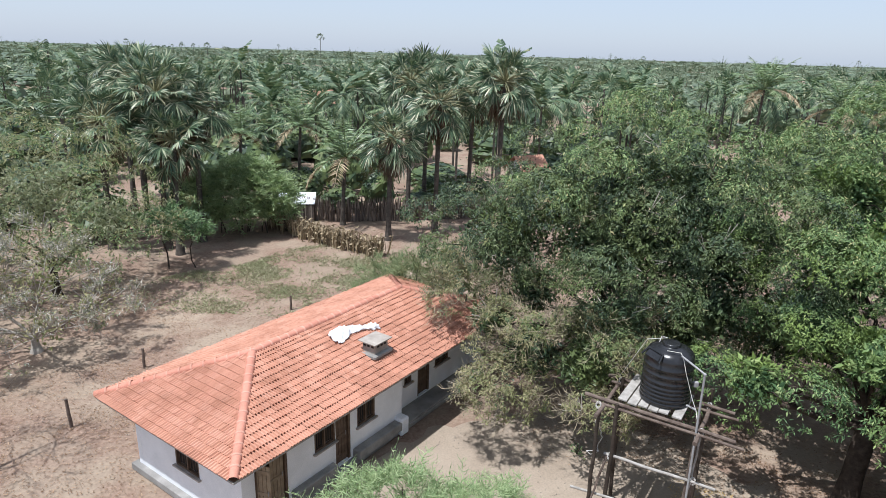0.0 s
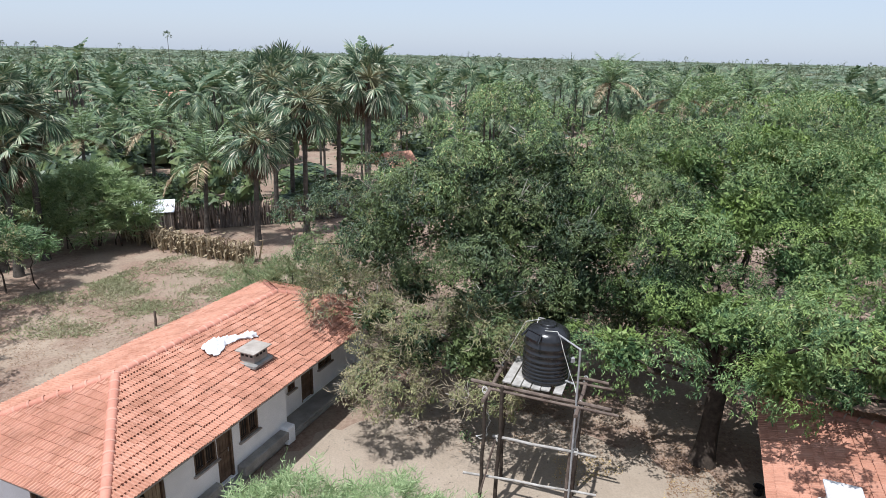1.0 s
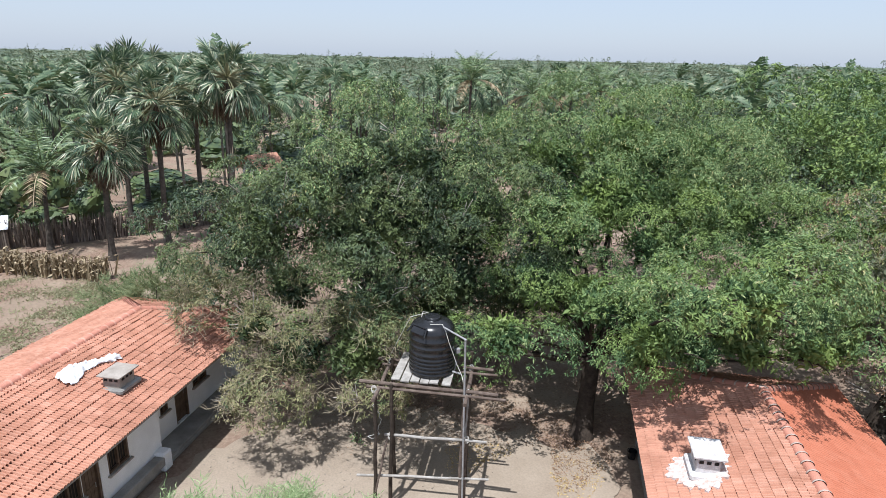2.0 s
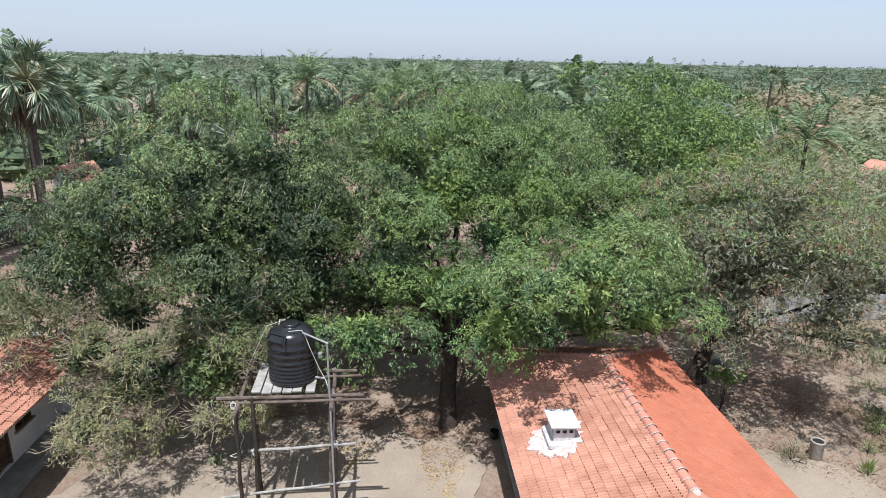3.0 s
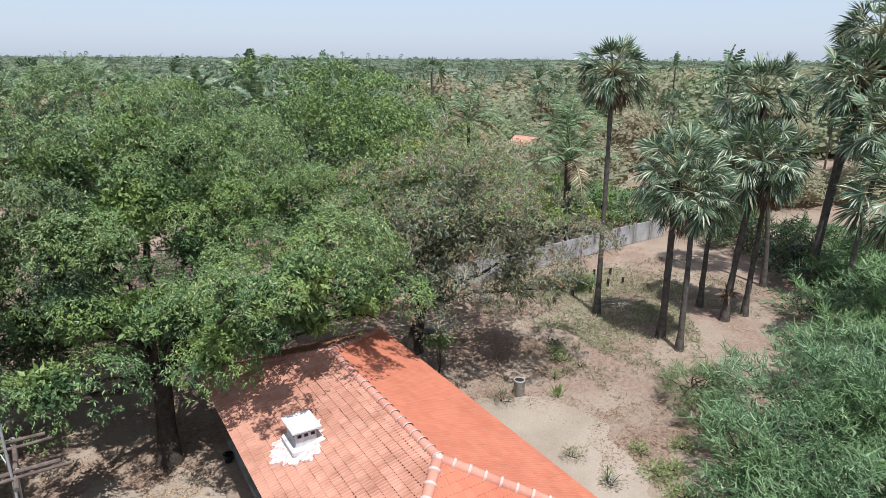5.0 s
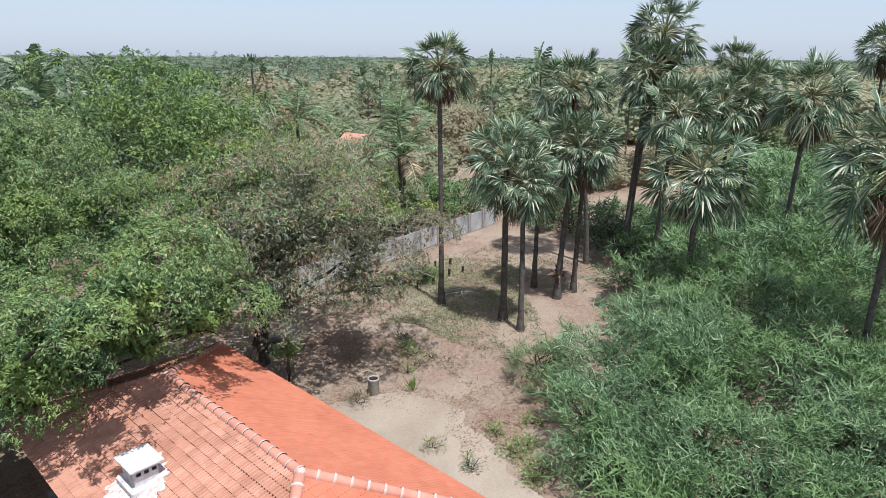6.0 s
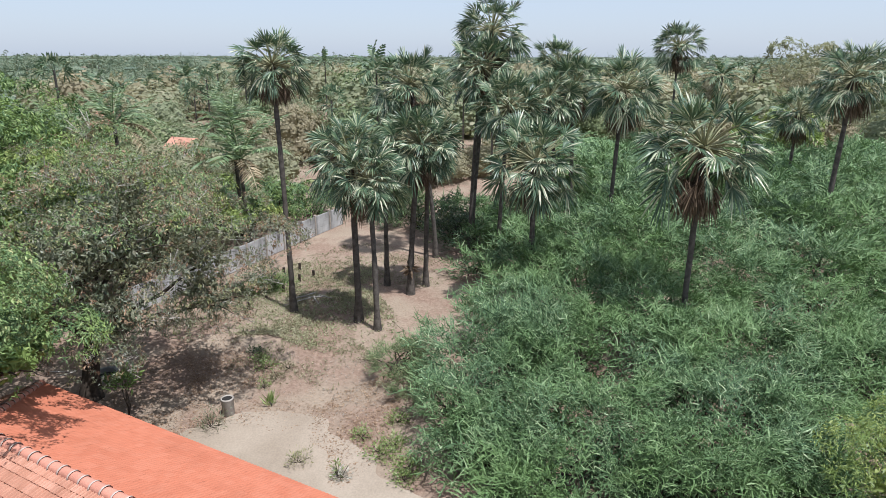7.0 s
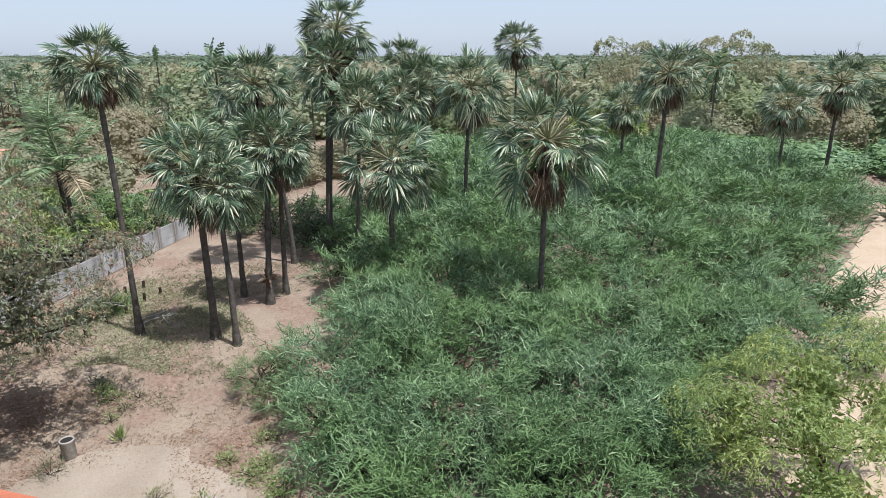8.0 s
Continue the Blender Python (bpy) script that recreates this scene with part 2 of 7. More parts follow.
def mesh_of(name, chunks, mats, smooth=False):
    """A mesh from chunks (verts, faces, material index), faces all of one size within a chunk."""
    me = bpy.data.meshes.new(name)
    vs, ls, starts, sizes, mi = [], [], [], [], []
    base = loop = 0
    for v, f, m in chunks:
        vs.append(np.asarray(v, float))
        f = np.asarray(f, np.int64)
        ls.append((f + base).ravel())
        starts.append(loop + np.arange(len(f)) * f.shape[1])
        sizes.append(np.full(len(f), f.shape[1]))
        mi.append(np.full(len(f), m))
        base += len(v)
        loop += f.size
    vs, ls, starts, sizes, mi = (np.concatenate(a) for a in (vs, ls, starts, sizes, mi))
    me.vertices.add(len(vs))
    me.vertices.foreach_set("co", vs.ravel().astype(np.float32))
    me.loops.add(len(ls))
    me.loops.foreach_set("vertex_index", ls.astype(np.int32))
    me.polygons.add(len(starts))
    me.polygons.foreach_set("loop_start", starts.astype(np.int32))
    me.polygons.foreach_set("loop_total", sizes.astype(np.int32))
    me.polygons.foreach_set("material_index", mi.astype(np.int32))
    me.polygons.foreach_set("use_smooth", np.full(len(starts), smooth))
    for m in mats:
        me.materials.append(m)
    me.update(calc_edges=True)
    return me


def under(ob, parent):
    ob.parent = parent
    return ob


def part(name, bm, material, parent, label="", smooth=False):
    """Links a bmesh as one mesh object under a thing or a part."""
    me = bpy.data.meshes.new(name)
    bm.to_mesh(me)
    bm.free()
    if smooth:
        me.polygons.foreach_set("use_smooth", np.full(len(me.polygons), True))
    me.materials.append(material)
    ob = under(new(name, me), parent)
    return tagged(ob, label)


def mpart(name, me, parent, label=""):
    return tagged(under(new(name, me), parent), label)


def base_of(name, x, y, z=0.0, rz=0.0, scale=1.0):
    ob = new(name)
    ob.matrix_world = pose(x, y, z, 0, 0, rz) @ Matrix.Scale(scale, 4)
    return ob


def box(bm, cx, cy, cz, sx, sy, sz, m=None, bevel=0.0):
    mat = Matrix.Translation((cx, cy, cz)) @ Matrix.Diagonal((sx, sy, sz, 1))
    r = bmesh.ops.create_cube(bm, size=1.0, matrix=(m @ mat) if m else mat)
    if bevel:
        es = {e for v in r["verts"] for e in v.link_edges}
        bmesh.ops.bevel(bm, geom=list(es), offset=bevel, segments=1, affect="EDGES")
    return bm


def tube_np(points, radii, sides=7):
    """Verts and quads of a tapered tube along points."""
    p = np.asarray(points, float)
    r = np.broadcast_to(np.asarray(radii, float), (len(p),))
    d = np.gradient(p, axis=0)
    d /= np.linalg.norm(d, axis=1)[:, None] + 1e-9
    ref = arr(0, 0, 1) if abs(d[len(d) // 2, 2]) < 0.9 else arr(1, 0, 0)
    a = np.cross(d, ref)
    a /= np.linalg.norm(a, axis=1)[:, None] + 1e-9
    b = np.cross(d, a)
    ang = np.linspace(0, 2 * np.pi, sides, endpoint=False)
    v = p[:, None] + r[:, None, None] * (np.cos(ang)[None, :, None] * a[:, None] + np.sin(ang)[None, :, None] * b[:, None])
    n = len(p)
    i, j = np.meshgrid(np.arange(n - 1), np.arange(sides), indexing="ij")
    k = (j + 1) % sides
    f = np.stack([i * sides + j, i * sides + k, (i + 1) * sides + k, (i + 1) * sides + j], -1).reshape(-1, 4)
    return v.reshape(-1, 3), f


def rod(bm, a, b, r, r2=None, sides=8, segs=1, wob=0.0, rng=None):
    """A capped round bar from a to b in a bmesh, a little crooked where wob is given."""
    a, b = Vector(a), Vector(b)
    r2 = r if r2 is None else r2
    pts = []
    for i in range(segs + 1):
        q = a.lerp(b, i / segs)
        if wob and 0 < i < segs:
            q += Vector(rng.normal(0, wob, 3))
        pts.append(q)
    v, f = tube_np([tuple(q) for q in pts], np.linspace(r, r2, segs + 1), sides)
    bv = [bm.verts.new(q) for q in v]
    for q in f:
        bm.faces.new([bv[i] for i in q])
    bm.faces.new(bv[:sides][::-1])
    bm.faces.new(bv[-sides:])
    return bm


def turns(way, rng, roll=True):
    """N 3x3 matrices whose y axis is way, rolled at random."""
    y = way / (np.linalg.norm(way, axis=1)[:, None] + 1e-9)
    ref = np.where(np.abs(y[:, 2:3]) < 0.95, arr(0, 0, 1), arr(1, 0, 0))
    x = np.cross(y, ref)
    x /= np.linalg.norm(x, axis=1)[:, None]
    z = np.cross(x, y)
    if roll is True:
        a = rng.uniform(0, 2 * np.pi, len(y))[:, None]
    else:
        a = rng.normal(0, roll, len(y))[:, None]
    x, z = np.cos(a) * x + np.sin(a) * z, -np.sin(a) * x + np.cos(a) * z
    return np.stack([x, y, z], -1)


def sphere_dirs(n, rng):
    d = rng.normal(size=(n, 3))
    return d / np.linalg.norm(d, axis=1)[:, None]


# a leaf: a folded blade of two quads, one metre long along y
LEAF_V = np.array([[0, 0, 0], [0.15, 0.38, 0.05], [0.0, 0.40, 0.0], [0, 1, -0.08], [-0.15, 0.38, 0.05]], float)
LEAF_F = np.array([[0, 1, 3, 2], [0, 2, 3, 4]])
KITE_V = np.array([[0, 0, 0], [0.16, 0.42, 0.05], [0, 1, -0.10], [-0.16, 0.42, 0.0]], float)
KITE_F = np.array([[0, 1, 2, 3]])
M_JOINT = plain("pale ridge mortar", (0.46, 0.32, 0.26), (0.62, 0.49, 0.42), 4, 0.9, 0.2, 0, 0.3, 40)
M_STALK = plain("pale palm stalks", (0.17, 0.18, 0.09), (0.36, 0.33, 0.19), 3, 0.6, 0.3, 0, 0.1, 30)

# ---------------------------------------------------------------- plant builders


def limb(a, b, r0, r1, rng, sag=0.0, n=6, wob=0.12):
    """A crooked tapered limb from a to b as verts and quads."""
    a, b = np.asarray(a, float), np.asarray(b, float)
    s = np.linspace(0, 1, n)[:, None]
    p = a + (b - a) * s
    length = np.linalg.norm(b - a)
    p[1:-1] += rng.normal(0, wob * length / n, (n - 2, 3))
    p[:, 2] += sag * np.sin(np.pi * s[:, 0])
    return tube_np(p, np.linspace(r0, r1, n), 6)


def dome_points(blobs, per_m2, rng, dome, hang=0.0, low=-0.5):
    """Twig tips gathered in leafy domes, each a bough's end, that stand apart on the crown's outside with shaded clefts between them."""
    B = np.array(blobs, float)
    seeds, ways, near = [], [], []
    p, w = crown_points(blobs, 2.2, rng, 0.0, low, inner=0.86)
    for q, d in zip(p[rng.permutation(len(p))], w):
        size = dome * rng.uniform(0.55, 1.2)
        if seeds and (np.linalg.norm((np.array(seeds) - q) * arr(1, 1, 1.25), axis=1) < (np.array(near) + size) * 0.86).any():
            continue
        k = np.argmin(np.linalg.norm((B[:, :3] - q) / B[:, 3:4], axis=1))
        out = q - B[k, :3]
        seeds.append(q)
        ways.append(out / (np.linalg.norm(out) + 1e-6))
        near.append(size)
    pts, wys = [], []
    for c, o, r in zip(seeds, ways, near):
        n = int(per_m2 * 5.4 * r * r) + 4
        d = sphere_dirs(n, rng)
        d[:, 2] = np.where(d[:, 2] < -0.3, -d[:, 2], d[:, 2])
        d = d + o * arr(0.42, 0.42, 0.0)
        d /= np.linalg.norm(d, axis=1)[:, None]
        bump = np.array([1 + 0.34 * noise.noise(Vector(v) * 2.3 + Vector(c)) for v in d])
        pts.append(c + d * (r * bump * rng.uniform(0.84, 1.05, n))[:, None] * arr(1, 1, 0.78))
        wys.append(d * arr(1, 1, 0.8) + arr(0, 0, 0.3 - hang))
    return np.concatenate(pts), np.concatenate(wys)


def crown_points(blobs, per_m2, rng, hang=0.0, low=-0.55, inner=0.72, clump=0.0, tips=14, gaps=0.0):
    """Tips of twigs near the surface of overlapping blobs (x, y, z, r, flat), with their outward ways.
    clump: radius of the leafy domes that the tips gather in; 0 spreads them evenly."""
    pts, ways = [], []
    B = np.array(blobs, float)
    for x, y, z, r, flat in blobs:
        n = int(per_m2 * 4 * np.pi * r * r * 0.8)
        d = sphere_dirs(n, rng)
        d = d[d[:, 2] > low]
        lump = np.array([noise.noise(Vector(q) * 2.3 + Vector((x, y, z))) for q in d])
        rad = r * (1 + 0.42 * lump) * rng.uniform(inner, 1.05, len(d)) ** 0.7
        p = d * rad[:, None] * arr(1, 1, flat) + arr(x, y, z)
        q = (p[:, None] - B[None, :, :3]) / (B[None, :, 3:4] * np.concatenate([np.ones((len(B), 2)), B[:, 4:5]], 1)[None])
        inside = (np.linalg.norm(q, axis=2) < 0.62).any(1)
        keep = ~inside
        pts.append(p[keep])
        ways.append(d[keep] * arr(1, 1, 0.9) + arr(0, 0, 0.35 - hang))
    p, w = np.concatenate(pts), np.concatenate(ways)
    if gaps:
        # crevices between the boughs
        k = np.array([noise.noise(Vector(q) * gaps + Vector((7.1, 2.2, B[0, 0]))) for q in p]) > (-0.06 if clump else -0.14)
        p, w = p[k], w[k]
    if clump:
        n = len(p)
        size = clump * rng.uniform(0.6, 1.35, n)
        d = sphere_dirs(n * tips, rng)
        d[:, 2] = np.where(d[:, 2] < -0.12, -d[:, 2], d[:, 2])
        d = d + np.repeat(w / np.linalg.norm(w, axis=1)[:, None], tips, 0) * 0.45
        d /= np.linalg.norm(d, axis=1)[:, None]
        p = np.repeat(p, tips, 0) + d * np.repeat(size, tips)[:, None] * arr(1, 1, 0.62) * rng.uniform(0.7, 1.05, n * tips)[:, None]
        w = d * arr(1, 1, 0.8) + arr(0, 0, 0.25 - hang)
    return p, w


def whorl_leaves(p, w, per, length, rng, spread=0.9, width=1.0, cluster=0.05, droop=0.25):
    """Leaves that stand out like a star round each twig tip, a little drooping."""
    n = len(p)
    y = w / np.linalg.norm(w, axis=1)[:, None]
    ring = sphere_dirs(n * per, rng)
    yy = np.repeat(y, per, 0)
    ring -= yy * (ring * yy).sum(1)[:, None] * 0.75
    ring /= np.linalg.norm(ring, axis=1)[:, None]
    pp = np.repeat(p, per, 0) + rng.normal(0, cluster, (n * per, 3))
    ww = yy * 0.4 + ring * spread
    ww[:, 2] -= droop
    size = length * rng.uniform(0.6, 1.25, n * per)
    t = turns(ww, rng, 0.35) * size[:, None, None]
    t[:, :, 0] *= width
    return stamp(KITE_V, KITE_F, t, pp)


def broad_tree(name, x, y, trunk, blobs, mat, label, density=5.0, per=10, length=0.22, width=1.0, hang=0.0, seed=1,
               bark=None, limbs=None, spread=0.9, low=-0.55, twigs=0.0, mats=None, split=None, droop=0.25, clump=0.0, tips=14, inner=0.72, core=70, gaps=0.8, dome=0.0, dry=0.0):
    """A broad-leaved tree at x, y: a trunk and limbs, and a crown of many single leaves in whorls."""
    rng = np.random.default_rng(seed)
    t = base_of(name, x, y)
    bl = [(bx - x, by - y, bz, r, fl) for bx, by, bz, r, fl in blobs]
    height, r0, lean = trunk
    fork = arr(lean[0], lean[1], height)
    tv, tf = tube_np([arr(0, 0, -0.15), arr(0, 0, 0.15), fork * arr(0.35, 0.35, 0.4), fork * arr(0.7, 0.7, 0.75), fork],
                     [r0 * 1.7, r0 * 1.3, r0, r0 * 0.9, r0 * 0.85], 10)
    tv += rng.normal(0, r0 * 0.06, tv.shape)
    bark = bark or M_BARK
    mpart("trunk", mesh_of("trunk", [(tv, tf, 0)], [bark], True), t)
    chunks = []
    for bx, by, bz, r, fl in bl:
        mid = arr(bx, by, bz - 0.25 * r)
        chunks.append((*limb(fork * 0.97, mid, r0 * (0.42 if len(bl) < 12 else 0.26), r0 * 0.12, rng, 0.3), 0))
        for _ in range(3 + int(r)):
            d = sphere_dirs(1, rng)[0]
            d[2] = abs(d[2]) * 0.8 + 0.05
            chunks.append((*limb(mid, mid + d * r * 0.95 * arr(1, 1, fl), r0 * 0.12, 0.012, rng, 0.1), 0))
    for a, b, c, d in limbs or []:
        chunks.append((*limb(arr(*a) - arr(x, y, 0), arr(*b) - arr(x, y, 0), c, d, rng, 0.0, 7, 0.25), 0))
    mpart("branchwork", mesh_of("branchwork", chunks, [bark], True), t)
    p, w = dome_points(bl, density, rng, dome, hang, low) if dome else crown_points(bl, density, rng, hang, low, inner, clump, tips, gaps)
    ok = p[:, 2] > 0.25
    p, w = p[ok], w[ok]
    if twigs:
        k = rng.random(len(p)) < twigs
        pv = np.concatenate([p[k] - w[k] * 0.5, p[k]])
        n = k.sum()
        tw = turns(w[k] + rng.normal(0, 0.5, (n, 3)), rng) * rng.uniform(0.5, 1.2, n)[:, None, None]
        tpl = np.array([[-0.012, 0, 0], [0.012, 0, 0], [0.10, 0.55, 0.03], [0.08, 0.55, 0.03], [0.02, 1, 0], [-0.09, 0.7, 0], [-0.07, 0.72, 0]], float)
        v, f = stamp(tpl, np.array([[0, 1, 2, 3], [3, 2, 4, 4], [0, 1, 6, 5]])[[0, 2]], tw, p[k] - w[k] * 0.3)
        tagged(mpart("twig_tangle", mesh_of("twig_tangle", [(v, f, 0)], [M_TWIG]), t), kind="stuff")
    sel = np.zeros(len(p), int)
    mats = [mat] + (mats or [])
    if split:
        sel = split(p + arr(x, y, 0), rng)
    if dry:
        # bare branching twigs among the drying leaves
        k = (sel == 1) & (rng.random(len(p)) < dry)
        n = k.sum()
        tw = turns(w[k] * arr(1, 1, 0.5) + rng.normal(0, 0.5, (n, 3)), rng, 0.5) * rng.uniform(0.5, 1.0, n)[:, None, None]
        v, f = stamp(*BARE_TWIG, tw, p[k] - w[k] * 0.25)
        tagged(mpart("twig_tangle", mesh_of("twig_tangle", [(v, f, 0)], [M_DRYTWIG]), t, "tangle of bare tan twigs"), kind="stuff")
    chunks = []
    if core:
        # the shaded leaves deep inside the crown
        for bx, by, bz, r, fl in bl:
            n = int(core * r * r)
            d = sphere_dirs(n, rng)
            c = d * (r * rng.uniform(0.15, 0.58, n))[:, None] * arr(1, 1, fl) + arr(bx, by, bz)
            v, f = stamp(KITE_V * arr(1.3, 1, 1), KITE_F, turns(rng.normal(0, 1, (n, 3)), rng) * rng.uniform(0.16, 0.34, n)[:, None, None], c)
            chunks.append((v, f, 0))
    for i in range(len(mats)):
        k = sel == i
        if k.any():
            chunks.append((*whorl_leaves(p[k], w[k], per, length, rng, spread, width, droop=droop), i))
    mpart("crown", mesh_of("crown", chunks, mats), t)
    return tagged(t, label, "tree")


def fan_crown(rng, n=46, radius=2.2, dry=12):
    """A fan palm's head: many pleated fans on pale stalks, upright on top, spread at the sides and hanging below, the lowest dead.
    Chunks of green, stalks and dead fans."""
    green, stalks, dead = [], [], []
    for i in range(n + dry):
        s = min(1.0, (i + 0.5) / n)
        isdry = i >= n
        elev = math.asin(max(-0.8, 0.97 - 1.62 * s)) + rng.normal(0, 0.12) if not isdry else radians(rng.uniform(-84, -52))
        az = i * 2.399963 + rng.normal(0, 0.3)
        d = arr(math.cos(az) * math.cos(elev), math.sin(az) * math.cos(elev), math.sin(elev))
        stalk = radius * rng.uniform(0.44, 0.68) * (0.7 if isdry else 1.0)
        blade = radius * rng.uniform(0.31, 0.42) * (1.05 if isdry else 1.0)
        hang = max(0.0, s - 0.35)
        a, b = d * 0.12, d * stalk + arr(0, 0, -(0.04 + 0.25 * hang) * stalk)
        v, f = tube_np([a, (a + b) / 2 + arr(0, 0, 0.05), b], [0.045, 0.024, 0.016], 4)
        (dead if isdry else stalks).append((v, f))
        side = np.cross(d, arr(0, 0, 1))
        side /= np.linalg.norm(side) + 1e-9
        up = np.cross(side, d)
        bow = rng.uniform(-0.1, 0.35) + 0.35 * hang
        out = d * math.cos(bow) - up * math.sin(bow)
        tilt = rng.normal(0, 0.55)
        sd = side * math.cos(tilt) + np.cross(out, side) * math.sin(tilt)
        nm = np.cross(sd, out)
        segs = 20
        half = radians(rng.uniform(78, 108)) if not isdry else radians(50)
        step = 2 * half / segs
        cup = rng.uniform(0.05, 0.35)
        sag = blade * (0.10 + 0.85 * s) * rng.uniform(0.6, 1.4)
        vs, fs = [], []
        for k in range(segs):
            m = -half + step * (k + 0.5) + rng.normal(0, 0.05)
            reach = blade * (0.80 + 0.20 * math.cos(m)) * rng.uniform(0.78, 1.12)
            o = len(vs)
            droop = sag * rng.uniform(0.35, 1.25)
            vs.append(b)
            for aa, rr, lift in ((m - step * 0.46, 0.50, 0.0), (m, 0.50, 0.035), (m + step * 0.46, 0.50, 0.0), (m - step * 0.20, 0.78, 0.0), (m + step * 0.20, 0.78, 0.012), (m, 1.0, 0.0)):
                way = out * math.cos(aa) + sd * math.sin(aa)
                vs.append(b + way * reach * rr + nm * (lift * blade + cup * blade * abs(math.sin(aa / 2)) * rr) - arr(0, 0, droop * max(0.0, rr - 0.35) ** 1.5))
            fs += [(o, o + 1, o + 2), (o, o + 2, o + 3), (o + 1, o + 4, o + 2), (o + 2, o + 5, o + 3), (o + 2, o + 4, o + 5), (o + 4, o + 6, o + 5)]
        (dead if isdry else green).append((np.array(vs), np.array(fs)))
    return green, stalks, dead


FAN_MESHES = []
for k in range(4):
    g, st, d = fan_crown(np.random.default_rng(30 + k), n=66 - 3 * k, dry=22 + 2 * k)
    FAN_MESHES.append((mesh_of("crown", [(v, f, 0) for v, f in g] + [(v, f, 1) for v, f in st], [M_FAN, M_STALK]), mesh_of("dead_fronds", [(v, f, 0) for v, f in d], [M_FANDRY])))


def fan_palm(x, y, heart, r=2.2, kind=0, trunk_r=0.19, lean=(0.0, 0.0), seed=0, label="tall fan palm with a grey trunk and round green head", collar=False):
    """A fan palm whose crown's heart is heart metres up, with a ringed trunk, dead fronds below the green ones."""
    rng = np.random.default_rng(500 + seed)
    t = base_of("fan_palm", x, y)
    n = 16
    s = np.linspace(0, 1, n)
    p = np.stack([lean[0] * s ** 1.6, lean[1] * s ** 1.6, s * heart], 1)
    p[0, 2] = -0.15
    rad = trunk_r * (1 + 0.75 * np.exp(-s * 14)) * (1 - 0.22 * s) * (1 + 0.05 * np.sin(np.arange(n) * 2.2))
    v, f = tube_np(p, rad, 10)
    v += rng.normal(0, 0.008, v.shape)
    mpart("trunk", mesh_of("trunk", [(v, f, 0)], [M_PTRUNK], True), t)
    m = Matrix.Translation((lean[0], lean[1], heart)) @ pose(0, 0, 0, rng.uniform(-7, 7), rng.uniform(-7, 7), rng.uniform(0, 360)) @ Matrix.Scale(r / 2.2, 4)
    for me, nm in zip(FAN_MESHES[kind % 4], ("crown", "dead_fronds")):
        ob = mpart(nm, me, t, "brown dead hanging fronds" if nm == "dead_fronds" else "")
        ob.matrix_basis = m
    if collar:
        w = sphere_dirs(60, rng) * arr(1, 1, 0.6) + arr(0, 0, -0.3)
        vv, ff = stamp(LEAF_V, LEAF_F, turns(w, rng) * rng.uniform(0.3, 0.6, 60)[:, None, None], np.tile(arr(0, 0, 1.5), (60, 1)) + w * 0.1)
        mpart("old_leaf_bases", mesh_of("old_leaf_bases", [(vv, ff, 0)], [M_FANDRY]), t, "shaggy brown dead leaf bases")
    return tagged(t, label, "palm", "fan palms")


def coco_head(rng, n=20, length=3.2, leaflets=46, width=0.062, dry=3):
    """Arching feather fronds: chunks (verts, faces, material)."""
    out = []
    for i in range(n):
        s = (i + 0.5) / n
        elev = radians(86 - 76 * s + rng.normal(0, 6))
        az = i * 2.399963 + rng.normal(0, 0.15)
        h = arr(math.cos(az), math.sin(az), 0)
        L = length * rng.uniform(0.85, 1.1)
        q = np.linspace(0, 1, 9)
        bend = elev - q * radians(32 + 46 * s)
        step = L / 8
        p = np.zeros((9, 3))
        for k in range(1, 9):
            p[k] = p[k - 1] + step * (h * math.cos(bend[k]) + arr(0, 0, 1) * math.sin(bend[k]))
        mat = 1 if i >= n - dry else 0
        v, f = tube_np(p, np.linspace(0.04, 0.012, 9), 3)
        out.append((v, f, mat))
        u = np.repeat(np.linspace(0.14, 0.99, leaflets), 2)
        pos = np.stack([np.interp(u, q, p[:, c]) for c in range(3)], 1)
        tan = np.stack([np.interp(u, q, np.gradient(p[:, c])) for c in range(3)], 1)
        tan /= np.linalg.norm(tan, axis=1)[:, None]
        side = np.cross(tan, arr(0, 0, 1))
        side /= np.linalg.norm(side, axis=1)[:, None] + 1e-9
        sgn = np.tile([1, -1], leaflets)[:, None]
        w = side * sgn + tan * 0.6 + arr(0, 0, -0.22) + rng.normal(0, 0.10, tan.shape)
        ll = 0.22 * L * np.sin(np.pi * (0.14 + 0.78 * u)) * rng.uniform(0.8, 1.1, len(u))
        t = turns(w, rng, 0.5) * ll[:, None, None]
        t[:, :, 0] *= width * 6
        v, f = stamp(LEAF_V[[0, 1, 3, 4]], np.array([[0, 1, 2, 3]]), t, pos)
        out.append((v, f, mat))
    return out


COCO_MESHES = [mesh_of("crown", coco_head(np.random.default_rng(60 + k)), [M_FROND, M_STRAW]) for k in range(3)]


